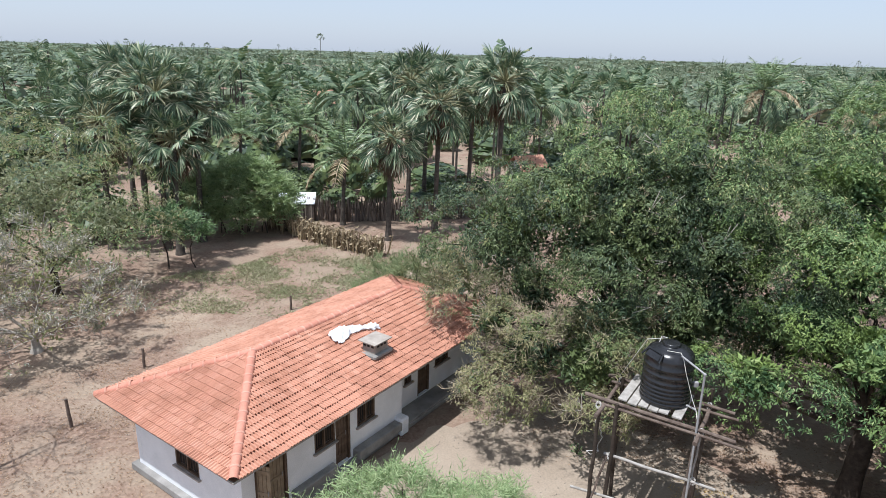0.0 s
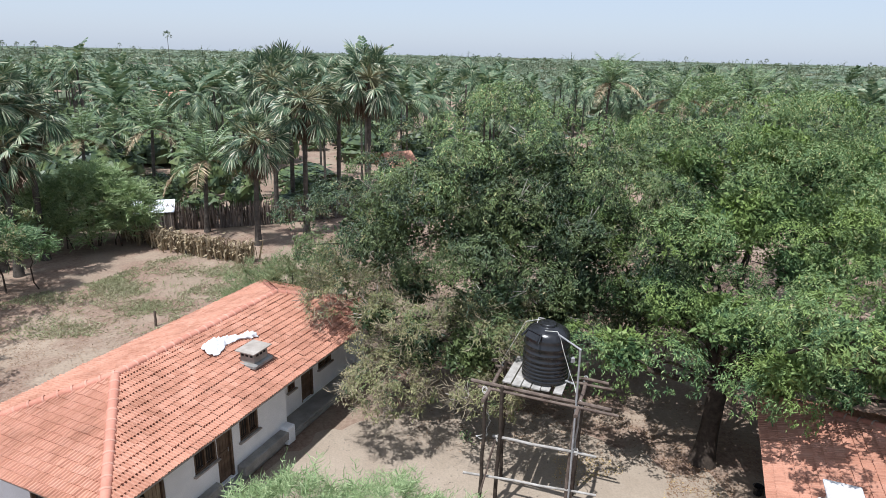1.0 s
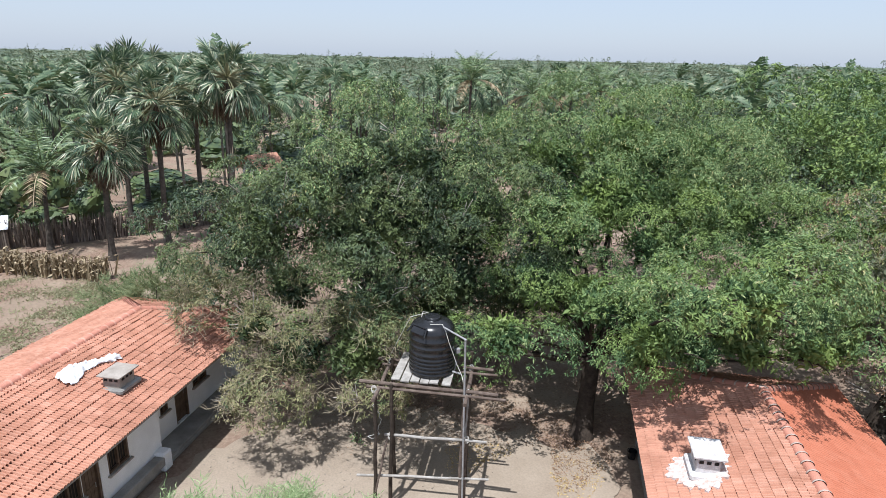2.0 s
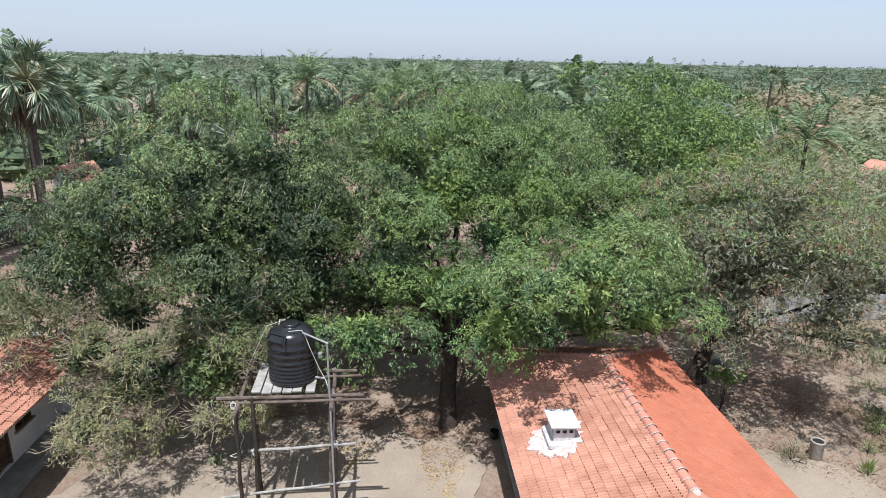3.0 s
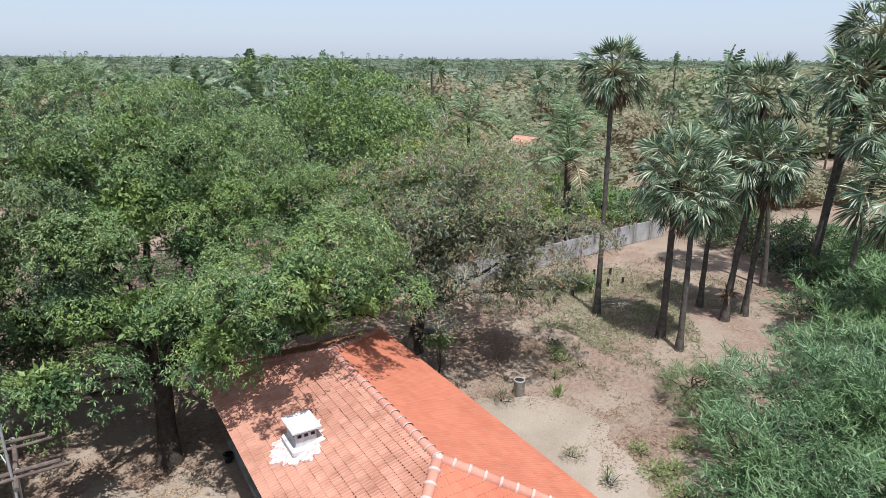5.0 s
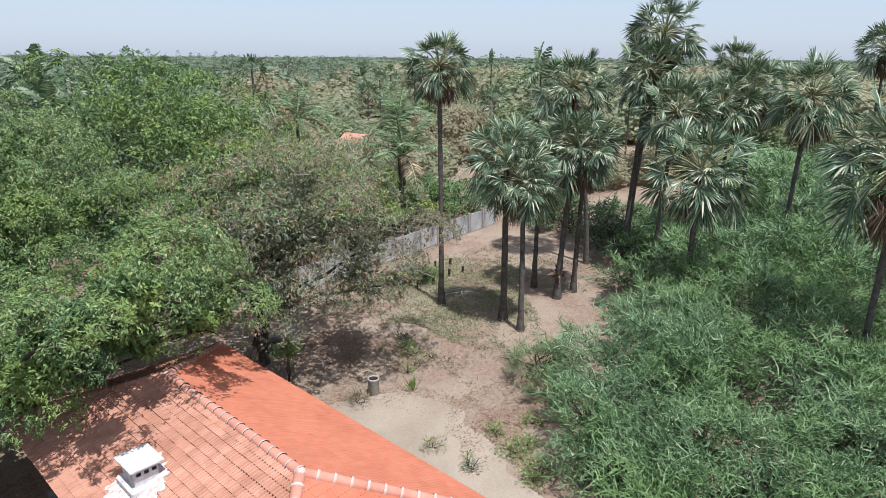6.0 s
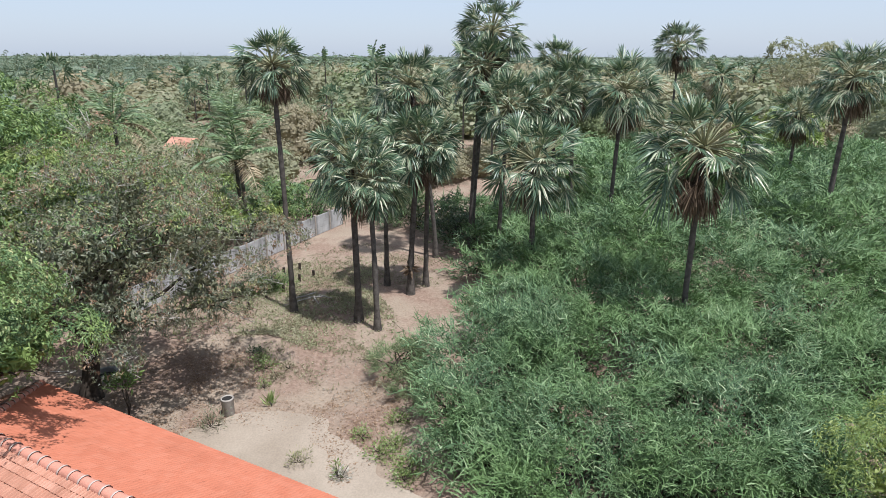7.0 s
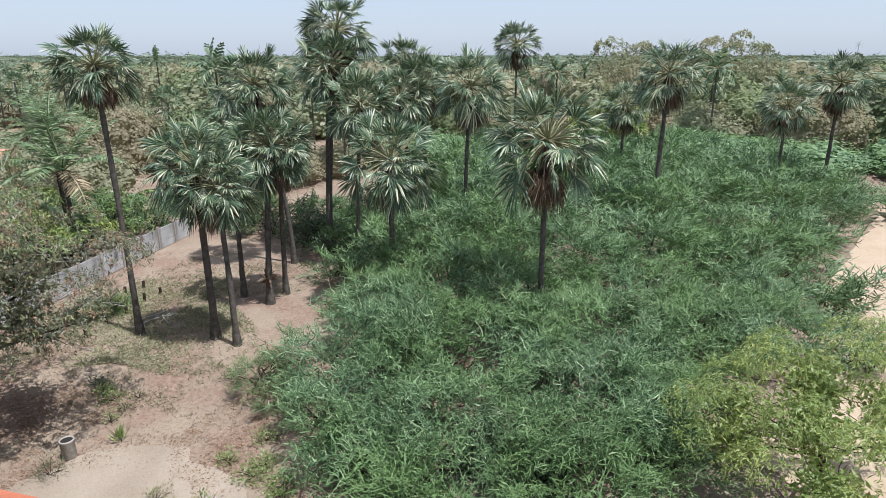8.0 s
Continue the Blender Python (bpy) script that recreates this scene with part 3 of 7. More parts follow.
def coconut_palm(x, y, heart, r=1.0, kind=0, seed=0, lean=(0.3, 0.2), label="coconut palm with long arching green fronds"):
    rng = np.random.default_rng(700 + seed)
    t = base_of("coconut_palm", x, y)
    s = np.linspace(0, 1, 10)
    p = np.stack([lean[0] * s ** 1.5, lean[1] * s ** 1.5, s * heart], 1)
    p[0, 2] = -0.15
    v, f = tube_np(p, 0.17 * (1 + 0.7 * np.exp(-s * 12)) * (1 - 0.3 * s), 8)
    mpart("trunk", mesh_of("trunk", [(v, f, 0)], [M_PTRUNK], True), t)
    ob = mpart("crown", COCO_MESHES[kind % 3], t)
    ob.matrix_basis = Matrix.Translation((lean[0], lean[1], heart)) @ pose(0, 0, 0, 0, 0, rng.uniform(0, 360)) @ Matrix.Scale(r, 4)
    return tagged(t, label, "palm", "coconut palms")


def feather_spray(rng, shoots=7, pairs=6, half=0.034, curl=0.2, bend=0.3):
    """One arching branch of length one along y, with side shoots; each shoot is a row of overlapping leaflet pairs, like a soft comb."""
    vs, fs = [], []
    ph = rng.uniform(0, 6.28)

    def axis(q):
        return arr(bend * q * q + 0.09 * math.sin(q * 7 + ph), q, -curl * q * q + 0.06 * math.sin(q * 8 + ph * 2))

    def comb(pts, w):
        # one connected strand with a toothed edge of leaflet pairs, narrowing to its tip
        n, k = len(pts), len(vs)
        up = arr(0, 0, 1) + rng.normal(0, 0.5, 3)
        for i in range(n):
            way = pts[min(i + 1, n - 1)] - pts[max(i - 1, 0)]
            sd = np.cross(way, up + rng.normal(0, 0.2, 3))
            sd /= np.linalg.norm(sd) + 1e-9
            ww = w * (1.0 - 0.35 * i / n) * (rng.uniform(0.95, 1.35) if i % 2 else rng.uniform(0.35, 0.65)) * (0.3 if i == n - 1 else 1.0)
            vs.extend([pts[i] + sd * ww, pts[i] - sd * ww])
            if i:
                fs.append([k + 2 * i - 2, k + 2 * i - 1, k + 2 * i + 1, k + 2 * i])
    comb([axis(q) for q in np.linspace(0.1, 1, int(pairs * 1.8) + 2)], half)
    for i in range(shoots):
        q = 0.08 + 0.8 * (i + rng.uniform(0.2, 0.8)) / shoots
        sg = 1 if i % 2 else -1
        ln = rng.uniform(0.30, 0.58) * (1.15 - 0.5 * q)
        a = sg * rng.uniform(0.6, 1.15)
        w0 = arr(math.sin(a), math.cos(a), rng.uniform(-0.1, 0.5))
        b0, cv, wv = axis(q), rng.uniform(-0.5, 0.9) * -sg, rng.uniform(0.05, 0.16)
        comb([b0 + ln * (u * w0 + u * u * arr(cv, 0.15, rng.uniform(-0.3, 0.15)) + wv * math.sin(u * 6 + i) * arr(0.7, 0.3, 0.6)) for u in np.linspace(0, 1, pairs + 1)], half * 0.95)
    return np.array(vs, float), np.array(fs)


BARE_TWIG = feather_spray(np.random.default_rng(79), 7, 2, 0.012, 0.15, 0.3)
BENDS = (-0.5, 0.35, 0.6, -0.2, 0.15, -0.35)
TWIGS = [feather_spray(np.random.default_rng(80 + k), 10, 5, 0.019, 0.05 + 0.15 * (k % 3), BENDS[k]) for k in range(6)]
TWIGS_MID = [feather_spray(np.random.default_rng(85 + k), 10, 3, 0.021, 0.05 + 0.15 * (k % 3), BENDS[k]) for k in range(6)]
TWIGS_FAR = [feather_spray(np.random.default_rng(90 + k), 8, 2, 0.027, 0.05 + 0.15 * (k % 3), BENDS[k]) for k in range(6)]


def mound_tips(blobs, per_m2, rng, low):
    p, w = crown_points(blobs, per_m2, rng, 0.1, low, inner=0.84, gaps=0.0)
    return p, w


def thorn_bush(name, x, y, blobs, label, per_m2=14, length=0.55, seed=3, mat=None, category="bush", stems=10, twigs=TWIGS, core=120, others=(), low=-0.25):
    """A sprawling bush of arching feathery shoots over a tangle of bare stems."""
    rng = np.random.default_rng(seed)
    t = base_of(name, x, y)
    bl = [(bx - x, by - y, bz, r, fl) for bx, by, bz, r, fl in blobs]
    p, w = mound_tips(bl, per_m2 / 3, rng, low)
    ok = p[:, 2] > 0.05
    p, w = p[ok], w[ok]
    for ox, oy, oz, r, fl in others:
        # no shoots deep inside a neighbour
        k = np.linalg.norm((p - arr(ox - x, oy - y, oz)) / arr(r, r, r * fl), axis=1) > 0.80
        p, w = p[k], w[k]
    # three branches from one node, leaning the same way
    w = w / np.linalg.norm(w, axis=1)[:, None] * arr(1, 1, 0.35) + rng.normal(0, 0.45, w.shape) * arr(1, 1, 0.25)
    p, w = np.repeat(p, 3, 0), np.repeat(w, 3, 0)
    p = p + rng.normal(0, length * 0.16, p.shape) * arr(1, 1, 0.6)
    w = w / (np.linalg.norm(w, axis=1)[:, None] + 1e-6) + rng.normal(0, 0.30, w.shape) * arr(1, 1, 0.6) + arr(0, 0, 0.12)
    chunks = []
    pick = rng.integers(0, 6, len(p))
    for k in range(6):
        s = pick == k
        tt = turns(w[s], rng, 0.4) * (length * rng.uniform(0.5, 1.3, s.sum()))[:, None, None]
        chunks.append((*stamp(*twigs[k], tt, p[s] - w[s] * length * 0.45), 0))
    for bx, by, bz, r, fl in bl:
        n = int((core if twigs is TWIGS else core * 0.6) * r * r)
        c = sphere_dirs(n, rng) * (r * rng.uniform(0.2, 0.60 if twigs is TWIGS else 0.82, n))[:, None] * arr(1, 1, fl) + arr(bx, by, bz - 0.15)
        c[:, 2] = np.abs(c[:, 2])
        chunks.append((*stamp(KITE_V * arr(0.8, 1, 1), KITE_F, turns(rng.normal(0, 1, (n, 3)), rng) * rng.uniform(0.2, 0.42, n)[:, None, None], c), 0))
    mpart("foliage", mesh_of("foliage", chunks, [mat or M_THORN]), t)
    ch = []
    for bx, by, bz, r, fl in bl:
        foot = arr(bx * 0.75, by * 0.75, 0.0)
        for _ in range(stems):
            d = sphere_dirs(1, rng)[0]
            d[2] = abs(d[2]) * 0.7
            ch.append((*limb(foot + rng.normal(0, 0.25, 3) * arr(1, 1, 0), arr(bx, by, bz) + d * r * 0.85 * arr(1, 1, fl), 0.05, 0.012, rng, 0.25, 6, 0.3), 0))
    tagged(mpart("stem_tangle", mesh_of("stem_tangle", ch, [M_BARK]), t), kind="stuff")
    return tagged(t, label, category)

# ---------------------------------------------------------------- ground


def sheet(name, ring, z, mat, label, rng, inner=14, rough=0.0, kind="structure"):
    """A flat sheet with an uneven outline round the polygon ring, laid at height z."""
    ring = [Vector((*q, 0)) for q in ring]
    pts = []
    n = len(ring)
    for i in range(n):
        a, b, c, d = ring[i - 1], ring[i], ring[(i + 1) % n], ring[(i + 2) % n]
        for k in range(inner):
            u = k / inner
            q = 0.5 * (2 * b + (c - a) * u + (2 * a - 5 * b + 4 * c - d) * u * u + (3 * b - a - 3 * c + d) * u ** 3)
            w = 0.5 * noise.noise(q * 0.8) + 0.2 * noise.noise(q * 3.1)
            pts.append((q.x + rough * w, q.y + rough * 0.8 * noise.noise(q * 1.1 + Vector((5, 3, 1))), z))
    bm = bmesh.new()
    f = bm.faces.new([bm.verts.new(p) for p in pts])
    bmesh.ops.triangulate(bm, faces=[f])
    me = bpy.data.meshes.new(name)
    bm.to_mesh(me)
    bm.free()
    me.materials.append(mat)
    return tagged(new(name, me), label, "ground", kind=kind)


def make_ground():
    rings = [0, 8, 16, 24, 32, 40, 50, 65, 85, 120, 200, 400, 800, 1600, 3000, 4800]
    segs = 96
    vs, fs = [(0, 0, 0)], []
    for r in rings[1:]:
        for k in range(segs):
            a = 2 * math.pi * k / segs
            q = Vector((r * math.cos(a), r * math.sin(a), 0))
            vs.append((q.x, q.y, 0.05 * noise.noise(q * 0.12) * min(1, r / 20) - 0.03))
    for k in range(segs):
        fs.append((0, 1 + k, 1 + (k + 1) % segs))
    me = bpy.data.meshes.new("ground")
    quads = []
    for i in range(len(rings) - 2):
        for k in range(segs):
            a, b = 1 + i * segs + k, 1 + i * segs + (k + 1) % segs
            quads.append((a, a + segs, b + segs, b))
    me.from_pydata(vs, [], fs + quads)
    me.materials.append(M_GROUND)
    me.update()
    return tagged(new("ground", me), "dry sandy soil with brown leaf litter", "ground", kind="structure")


make_ground()
SRNG = np.random.default_rng(11)
sheet("pavement_yard", [(-3.5, 17), (1, 21), (4.5, 22.3), (7.5, 21), (10.5, 18.2), (12.6, 15.2), (9.5, 12), (6, 12.5), (2, 14)], 0.012, M_SAND, "swept pale sand of the yard", SRNG, rough=1.2)
sheet("pavement_back", [(17.58, 11.71), (20.58, 9.07), (22.19, 6.52), (21.63, 3.94), (19.18, 2.42), (17.21, 1.11), (15.26, -0.89), (12.26, 1.05), (11.73, 4.21)], 0.014, M_SAND, "swept pale sand behind the house", SRNG, rough=0.7)
sheet("road", [(3.0, -11.7), (8.0, -15.3), (14.6, -14.6), (15.6, -20.0), (21.4, -25.6), (28.6, -36.0), (35.0, -47.4), (46.0, -66.0), (40.0, -68.0), (26.0, -46.0), (18.0, -33.5), (11.0, -23.0), (2.0, -16.0)], 0.016, M_ROAD, "sandy track with worn edges", SRNG, rough=1.0)


# ---------------------------------------------------------------- houses
def tile_template():
    """One clay tile, one metre wide (x) and one long (y, down the slope): a rolled edge, a trough, a lip."""
    xs = [0.0, 0.09, 0.24, 0.36, 0.50, 0.60, 0.74, 0.86, 1.0]
    zs = [0.0, 0.21, 0.21, 0.0, -0.02, 0.18, 0.18, 0.0, -0.01]
    v = []
    for y, dz in ((0.0, -0.05), (1.10, 0.15), (1.10, -0.05)):
        for x, z in zip(xs, zs):
            v.append((x, y, z + dz))
    f = []
    for r in range(2):
        for k in range(8):
            a = r * 9 + k
            f.append((a, a + 1, a + 10, a + 9))
    return np.array(v, float), np.array(f)


TILE_V, TILE_F = tile_template()
TW, TL = 0.215, 0.254


def slope_tiles(width0, width1, skew0, length, rng):
    """Places of tiles on a slope: x along the eave, y up from the eave. skew0: metres the left edge moves in for each metre up."""
    out = []
    rows = math.ceil(length / TL)
    for r in range(rows):
        y = (r + 0.5) * TL
        if r == rows - 1:
            y = length - 0.5 * TL
        lo, hi = width0 + skew0[0] * y, width1 - skew0[1] * y
        n = int((hi - lo) / TW)
        for k in range(n + 1):
            x = lo + (k + 0.5) * (hi - lo) / (n + 1)
            out.append((x, min((r + 1) * TL, length)))
    return np.array(out)


def tiled_face(parent, origin, along, up, w, skew, length, mat, rng, near=None, name="tile"):
    """Tiles over one roof face. near: a test on the plan that picks the tiles that become parts of their own."""
    along, up = Vector(along).normalized(), Vector(up).normalized()
    nrm = along.cross(up).normalized()
    pl = slope_tiles(0.0, w, skew, length, rng)
    n = len(pl)
    o = np.array(origin)
    place = o + pl[:, :1] * np.array(along) + pl[:, 1:] * np.array(up) + np.array(nrm) * 0.03
    jit = rng.normal(0, 0.002 if mat is M_TILEB else 0.010, n)
    base = np.stack([np.array(along) * TW, -np.array(up) * TL, np.array(nrm) * (0.05 if mat is M_TILEB else 0.21)], -1)
    turn = np.tile(base, (n, 1, 1))
    turn[:, :, 2] *= (1 + rng.normal(0, 0.12, n))[:, None]
    turn[:, :, 0] += np.array(up) * (jit[:, None] * 0.4)
    place = place - np.array(along) * TW / 2 + np.array(nrm) * jit[:, None] * 0.4
    if near is not None:
        pick = np.array([near(*q[:2]) for q in place])
        idx = np.flatnonzero(pick)[:140]
        pick = np.zeros(n, bool)
        pick[idx] = True
    else:
        pick = np.zeros(n, bool)
    me = mesh_of("rest_of_tiles", [(*stamp(TILE_V, TILE_F, turn[~pick], place[~pick]), 0)], [mat])
    tagged(mpart("rest_of_tiles", me, parent), kind="stuff")
    if pick.any():
        tm = mesh_of(name, [(TILE_V, TILE_F, 0)], [mat])
        inv = parent.matrix_world.inverted()
        for q, pt in zip(turn[pick], place[pick]):
            ob = under(new(name, tm), parent)
            m = Matrix(q.tolist()).to_4x4()
            m.translation = pt
            ob.matrix_basis = m
    return n


def ridge_row(parent, a, b, mat, rng, name="ridge_tile", step=0.36, r=0.14, joint=None):
    """Half-round ridge tiles laid end to end from a to b, each an object of its own."""
    a, b = Vector(a), Vector(b)
    n = max(1, int((b - a).length / step))
    ang = np.linspace(-0.25, np.pi + 0.25, 8)
    prof = np.stack([np.cos(ang) * r, np.zeros(8), np.sin(ang) * r * 0.85], 1)
    L = (b - a).length / n
    vs, fs = [], []
    for y, k in ((0.0, 0.93), (L * 0.88, 1.0), (L * 0.89, 1.12), (L * 1.04, 1.14)):
        vs.append(prof * arr(k, 1, k) + arr(0, y, 0))
    vs = np.concatenate(vs)
    for q in range(3):
        for k in range(7):
            fs.append((q * 8 + k, q * 8 + k + 1, (q + 1) * 8 + k + 1, (q + 1) * 8 + k))
    fs = np.array(fs)
    me = mesh_of(name, [(vs[:16], fs[:7], 0), (vs[8:], fs[:14], 1)], [mat, joint or mat], True)
    y = (b - a).normalized()
    x = y.cross(Vector((0, 0, 1))).normalized()
    z = x.cross(y)
    for i in range(n):
        m = Matrix((x, y, z)).transposed().to_4x4()
        m.translation = a + (b - a) * (i / n) + Vector((0, 0, rng.normal(0, 0.006)))
        ob = under(new(name, me), parent)
        ob.matrix_basis = m


def house_shell(name, fx, fy, rz, length, width, eave, ridge, label, mats, over=0.72, seed=5, near_front=None):
    """A hipped bungalow. Local x runs along the front eave, local y to the back; the front eave's corner is the origin."""
    rng = np.random.default_rng(seed)
    joint = M_JOINT if seed == 6 else M_RIDGE
    h = base_of(name, fx, fy, 0, rz)
    tagged(h, label, "house")
    half = width / 2
    sl = math.hypot(half, ridge - eave)
    up_k = half / sl
    roof = under(new("roof"), h)
    tagged(roof, "hipped roof of red clay tiles with ridge tiles")
    # underlay boards of the roof, one closed skin with thickness
    bm = bmesh.new()
    d = 0.10
    tops = [(0, 0, eave), (length, 0, eave), (length, width, eave), (0, width, eave), (half, half, ridge), (length - half, half, ridge)]
    vt = [bm.verts.new(q) for q in tops]
    vb = [bm.verts.new((q[0] if 0 < q[0] < length else q[0] + (0.05 if q[0] == 0 else -0.05), q[1], q[2] - d)) for q in tops]
    for f in ((0, 1, 5, 4), (1, 2, 5), (2, 3, 4, 5), (3, 0, 4)):
        bm.faces.new([vt[i] for i in f])
        bm.faces.new([vb[i] for i in f][::-1])
    for i in range(4):
        j = (i + 1) % 4
        bm.faces.new([vt[j], vt[i], vb[i], vb[j]])
    part("roof_deck", bm, M_DOOR, roof, "brown timber battens under the tiles")
    up = half / sl
    rise = (ridge - eave) / sl
    tiled_face(roof, (0, -0.06, eave + 0.01), (1, 0, 0), (0, up, rise), length, (up, up), sl + 0.06, mats[0], rng, near_front)
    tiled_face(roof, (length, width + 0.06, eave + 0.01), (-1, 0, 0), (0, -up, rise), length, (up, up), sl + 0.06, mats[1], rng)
    tiled_face(roof, (0 - 0.06, width, eave + 0.01), (0, -1, 0), (up, 0, rise), width, (up, up), sl + 0.06, mats[0], rng)
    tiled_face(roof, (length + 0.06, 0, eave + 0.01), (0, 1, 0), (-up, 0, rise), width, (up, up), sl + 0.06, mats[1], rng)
    z = 0.05
    ridge_row(roof, (half, half, ridge + z), (length - half, half, ridge + z), M_RIDGE, rng, joint=joint)
    for a, b in (((0, 0), (half, half)), ((0, width), (half, half)), ((length, 0), (length - half, half)), ((length, width), (length - half, half))):
        ridge_row(roof, (*a, eave + z), (*b, ridge + z), M_RIDGE, rng, joint=joint)
    for x in (half, length - half):
        bm = bmesh.new()
        bmesh.ops.create_uvsphere(bm, u_segments=10, v_segments=6, radius=0.13, matrix=Matrix.Translation((x, half, ridge + 0.09)) @ Matrix.Diagonal((1.3, 1, 0.6, 1)))
        part("mortar_cap", bm, joint, roof, "pale mortar at the hip joint", True)
    # fascia boards along the eaves
    for nm, a in (("front", (length / 2, 0.0, length, 0.03)), ("back", (length / 2, width, length, 0.03)), ("side", (0.0, half, 0.03, width)), ("side", (length, half, 0.03, width))):
        bm = bmesh.new()
        box(bm, a[0], a[1], eave - 0.065, a[2], a[3], 0.06)
        part("fascia_board", bm, M_PLANK, roof)
    return h, roof


def wall_run(bm, x0, x1, y, z0, z1, holes, thick=0.22):
    """A wall along x, one connected slab whose outer face lies at y, with rectangular holes (xa, xb, za, zb) through it."""
    xs = sorted({x0, x1, *[h[0] for h in holes], *[h[1] for h in holes]})
    zs = sorted({z0, z1, *[h[2] for h in holes], *[h[3] for h in holes]})

    def solid(i, k):
        if not (0 <= i < len(xs) - 1 and 0 <= k < len(zs) - 1):
            return False
        mx, mz = (xs[i] + xs[i + 1]) / 2, (zs[k] + zs[k + 1]) / 2
        return not any(h[0] < mx < h[1] and h[2] < mz < h[3] for h in holes)
    vert = {}

    def v(i, k, back):
        if (i, k, back) not in vert:
            vert[i, k, back] = bm.verts.new((xs[i], y + thick * back, zs[k]))
        return vert[i, k, back]
    for i in range(len(xs) - 1):
        for k in range(len(zs) - 1):
            if not solid(i, k):
                continue
            bm.faces.new((v(i, k, 0), v(i + 1, k, 0), v(i + 1, k + 1, 0), v(i, k + 1, 0)))
            bm.faces.new((v(i, k + 1, 1), v(i + 1, k + 1, 1), v(i + 1, k, 1), v(i, k, 1)))
            for di, dk, a, b in ((-1, 0, (0, 1), (0, 0)), (1, 0, (1, 0), (1, 1)), (0, -1, (0, 0), (1, 0)), (0, 1, (1, 1), (0, 1))):
                if not solid(i + di, k + dk):
                    bm.faces.new((v(i + a[0], k + a[1], 1), v(i + b[0], k + b[1], 1), v(i + b[0], k + b[1], 0), v(i + a[0], k + a[1], 0)))
    bm.normal_update()


def window_at(parent, xa, xb, y, za, zb, rng, at=None):
    w = under(new("window"), parent)
    w.matrix_basis = at or Matrix.Translation((xa, y, za))
    W, H = xb - xa, zb - za
    bm = bmesh.new()
    for c, s in (((W / 2, 0.0, 0.03), (W, 0.09, 0.06)), ((W / 2, 0.0, H - 0.03), (W, 0.09, 0.06)), ((0.03, 0, H / 2), (0.06, 0.09, H)), ((W - 0.03, 0, H / 2), (0.06, 0.09, H)), ((W / 2, 0, H / 2), (0.06, 0.08, H))):
        box(bm, *c, *s)
    part("window_frame", bm, M_DOOR, w, "dark brown timber frame")
    for k in range(2):
        bm = bmesh.new()
        cx = W * (0.27 + 0.46 * k)
        box(bm, cx, 0.05, H / 2, W * 0.40, 0.012, H - 0.14)
        part("pane", bm, M_DARK, w)
        bm = bmesh.new()
        for q in range(4):
            rod(bm, (cx - W * 0.17 + W * 0.113 * q, 0.02, 0.06), (cx - W * 0.17 + W * 0.113 * q, 0.02, H - 0.06), 0.008, sides=5)
        part("window_bars", bm, M_DOOR, w)
    bm = bmesh.new()
    box(bm, W / 2, -0.07, -0.03, W + 0.16, 0.16, 0.06, bevel=0.012)
    part("window_sill", bm, M_CONC, w)


def door_at(parent, xa, xb, y, za, zb, mat, leaves=1, open_angle=0.0):
    w = under(new("door"), parent)
    w.matrix_basis = Matrix.Translation((xa, y, za))
    W, H = xb - xa, zb - za
    bm = bmesh.new()
    for c, s in (((W / 2, 0.02, H - 0.04), (W, 0.12, 0.08)), ((0.04, 0.02, H / 2), (0.08, 0.12, H)), ((W - 0.04, 0.02, H / 2), (0.08, 0.12, H))):
        box(bm, *c, *s)
    part("door_frame", bm, M_DOOR, w)
    lw = (W - 0.16) / leaves
    for k in range(leaves):
        bm = bmesh.new()
        turn = pose(0.08 + lw * k, 0.05, 0, 0, 0, -open_angle if k == 0 else 0)
        n = 4
        for q in range(n):
            box(bm, lw * (q + 0.5) / n, 0, (H - 0.08) / 2, lw / n - 0.012, 0.03, H - 0.1, turn, 0.004)
        for zz in (0.25, 1.0, 1.75):
            box(bm, lw / 2, -0.02, zz * H / 2.05, lw - 0.04, 0.025, 0.11, turn, 0.004)
        leaf = part("door_leaf", bm, mat, w)
        bm = bmesh.new()
        rod(bm, turn @ Vector((lw * 0.85, -0.045, 0.95)), turn @ Vector((lw * 0.85, -0.045, 1.10)), 0.012, sides=6)
        part("door_handle", bm, M_PVC, leaf, "small metal handle")


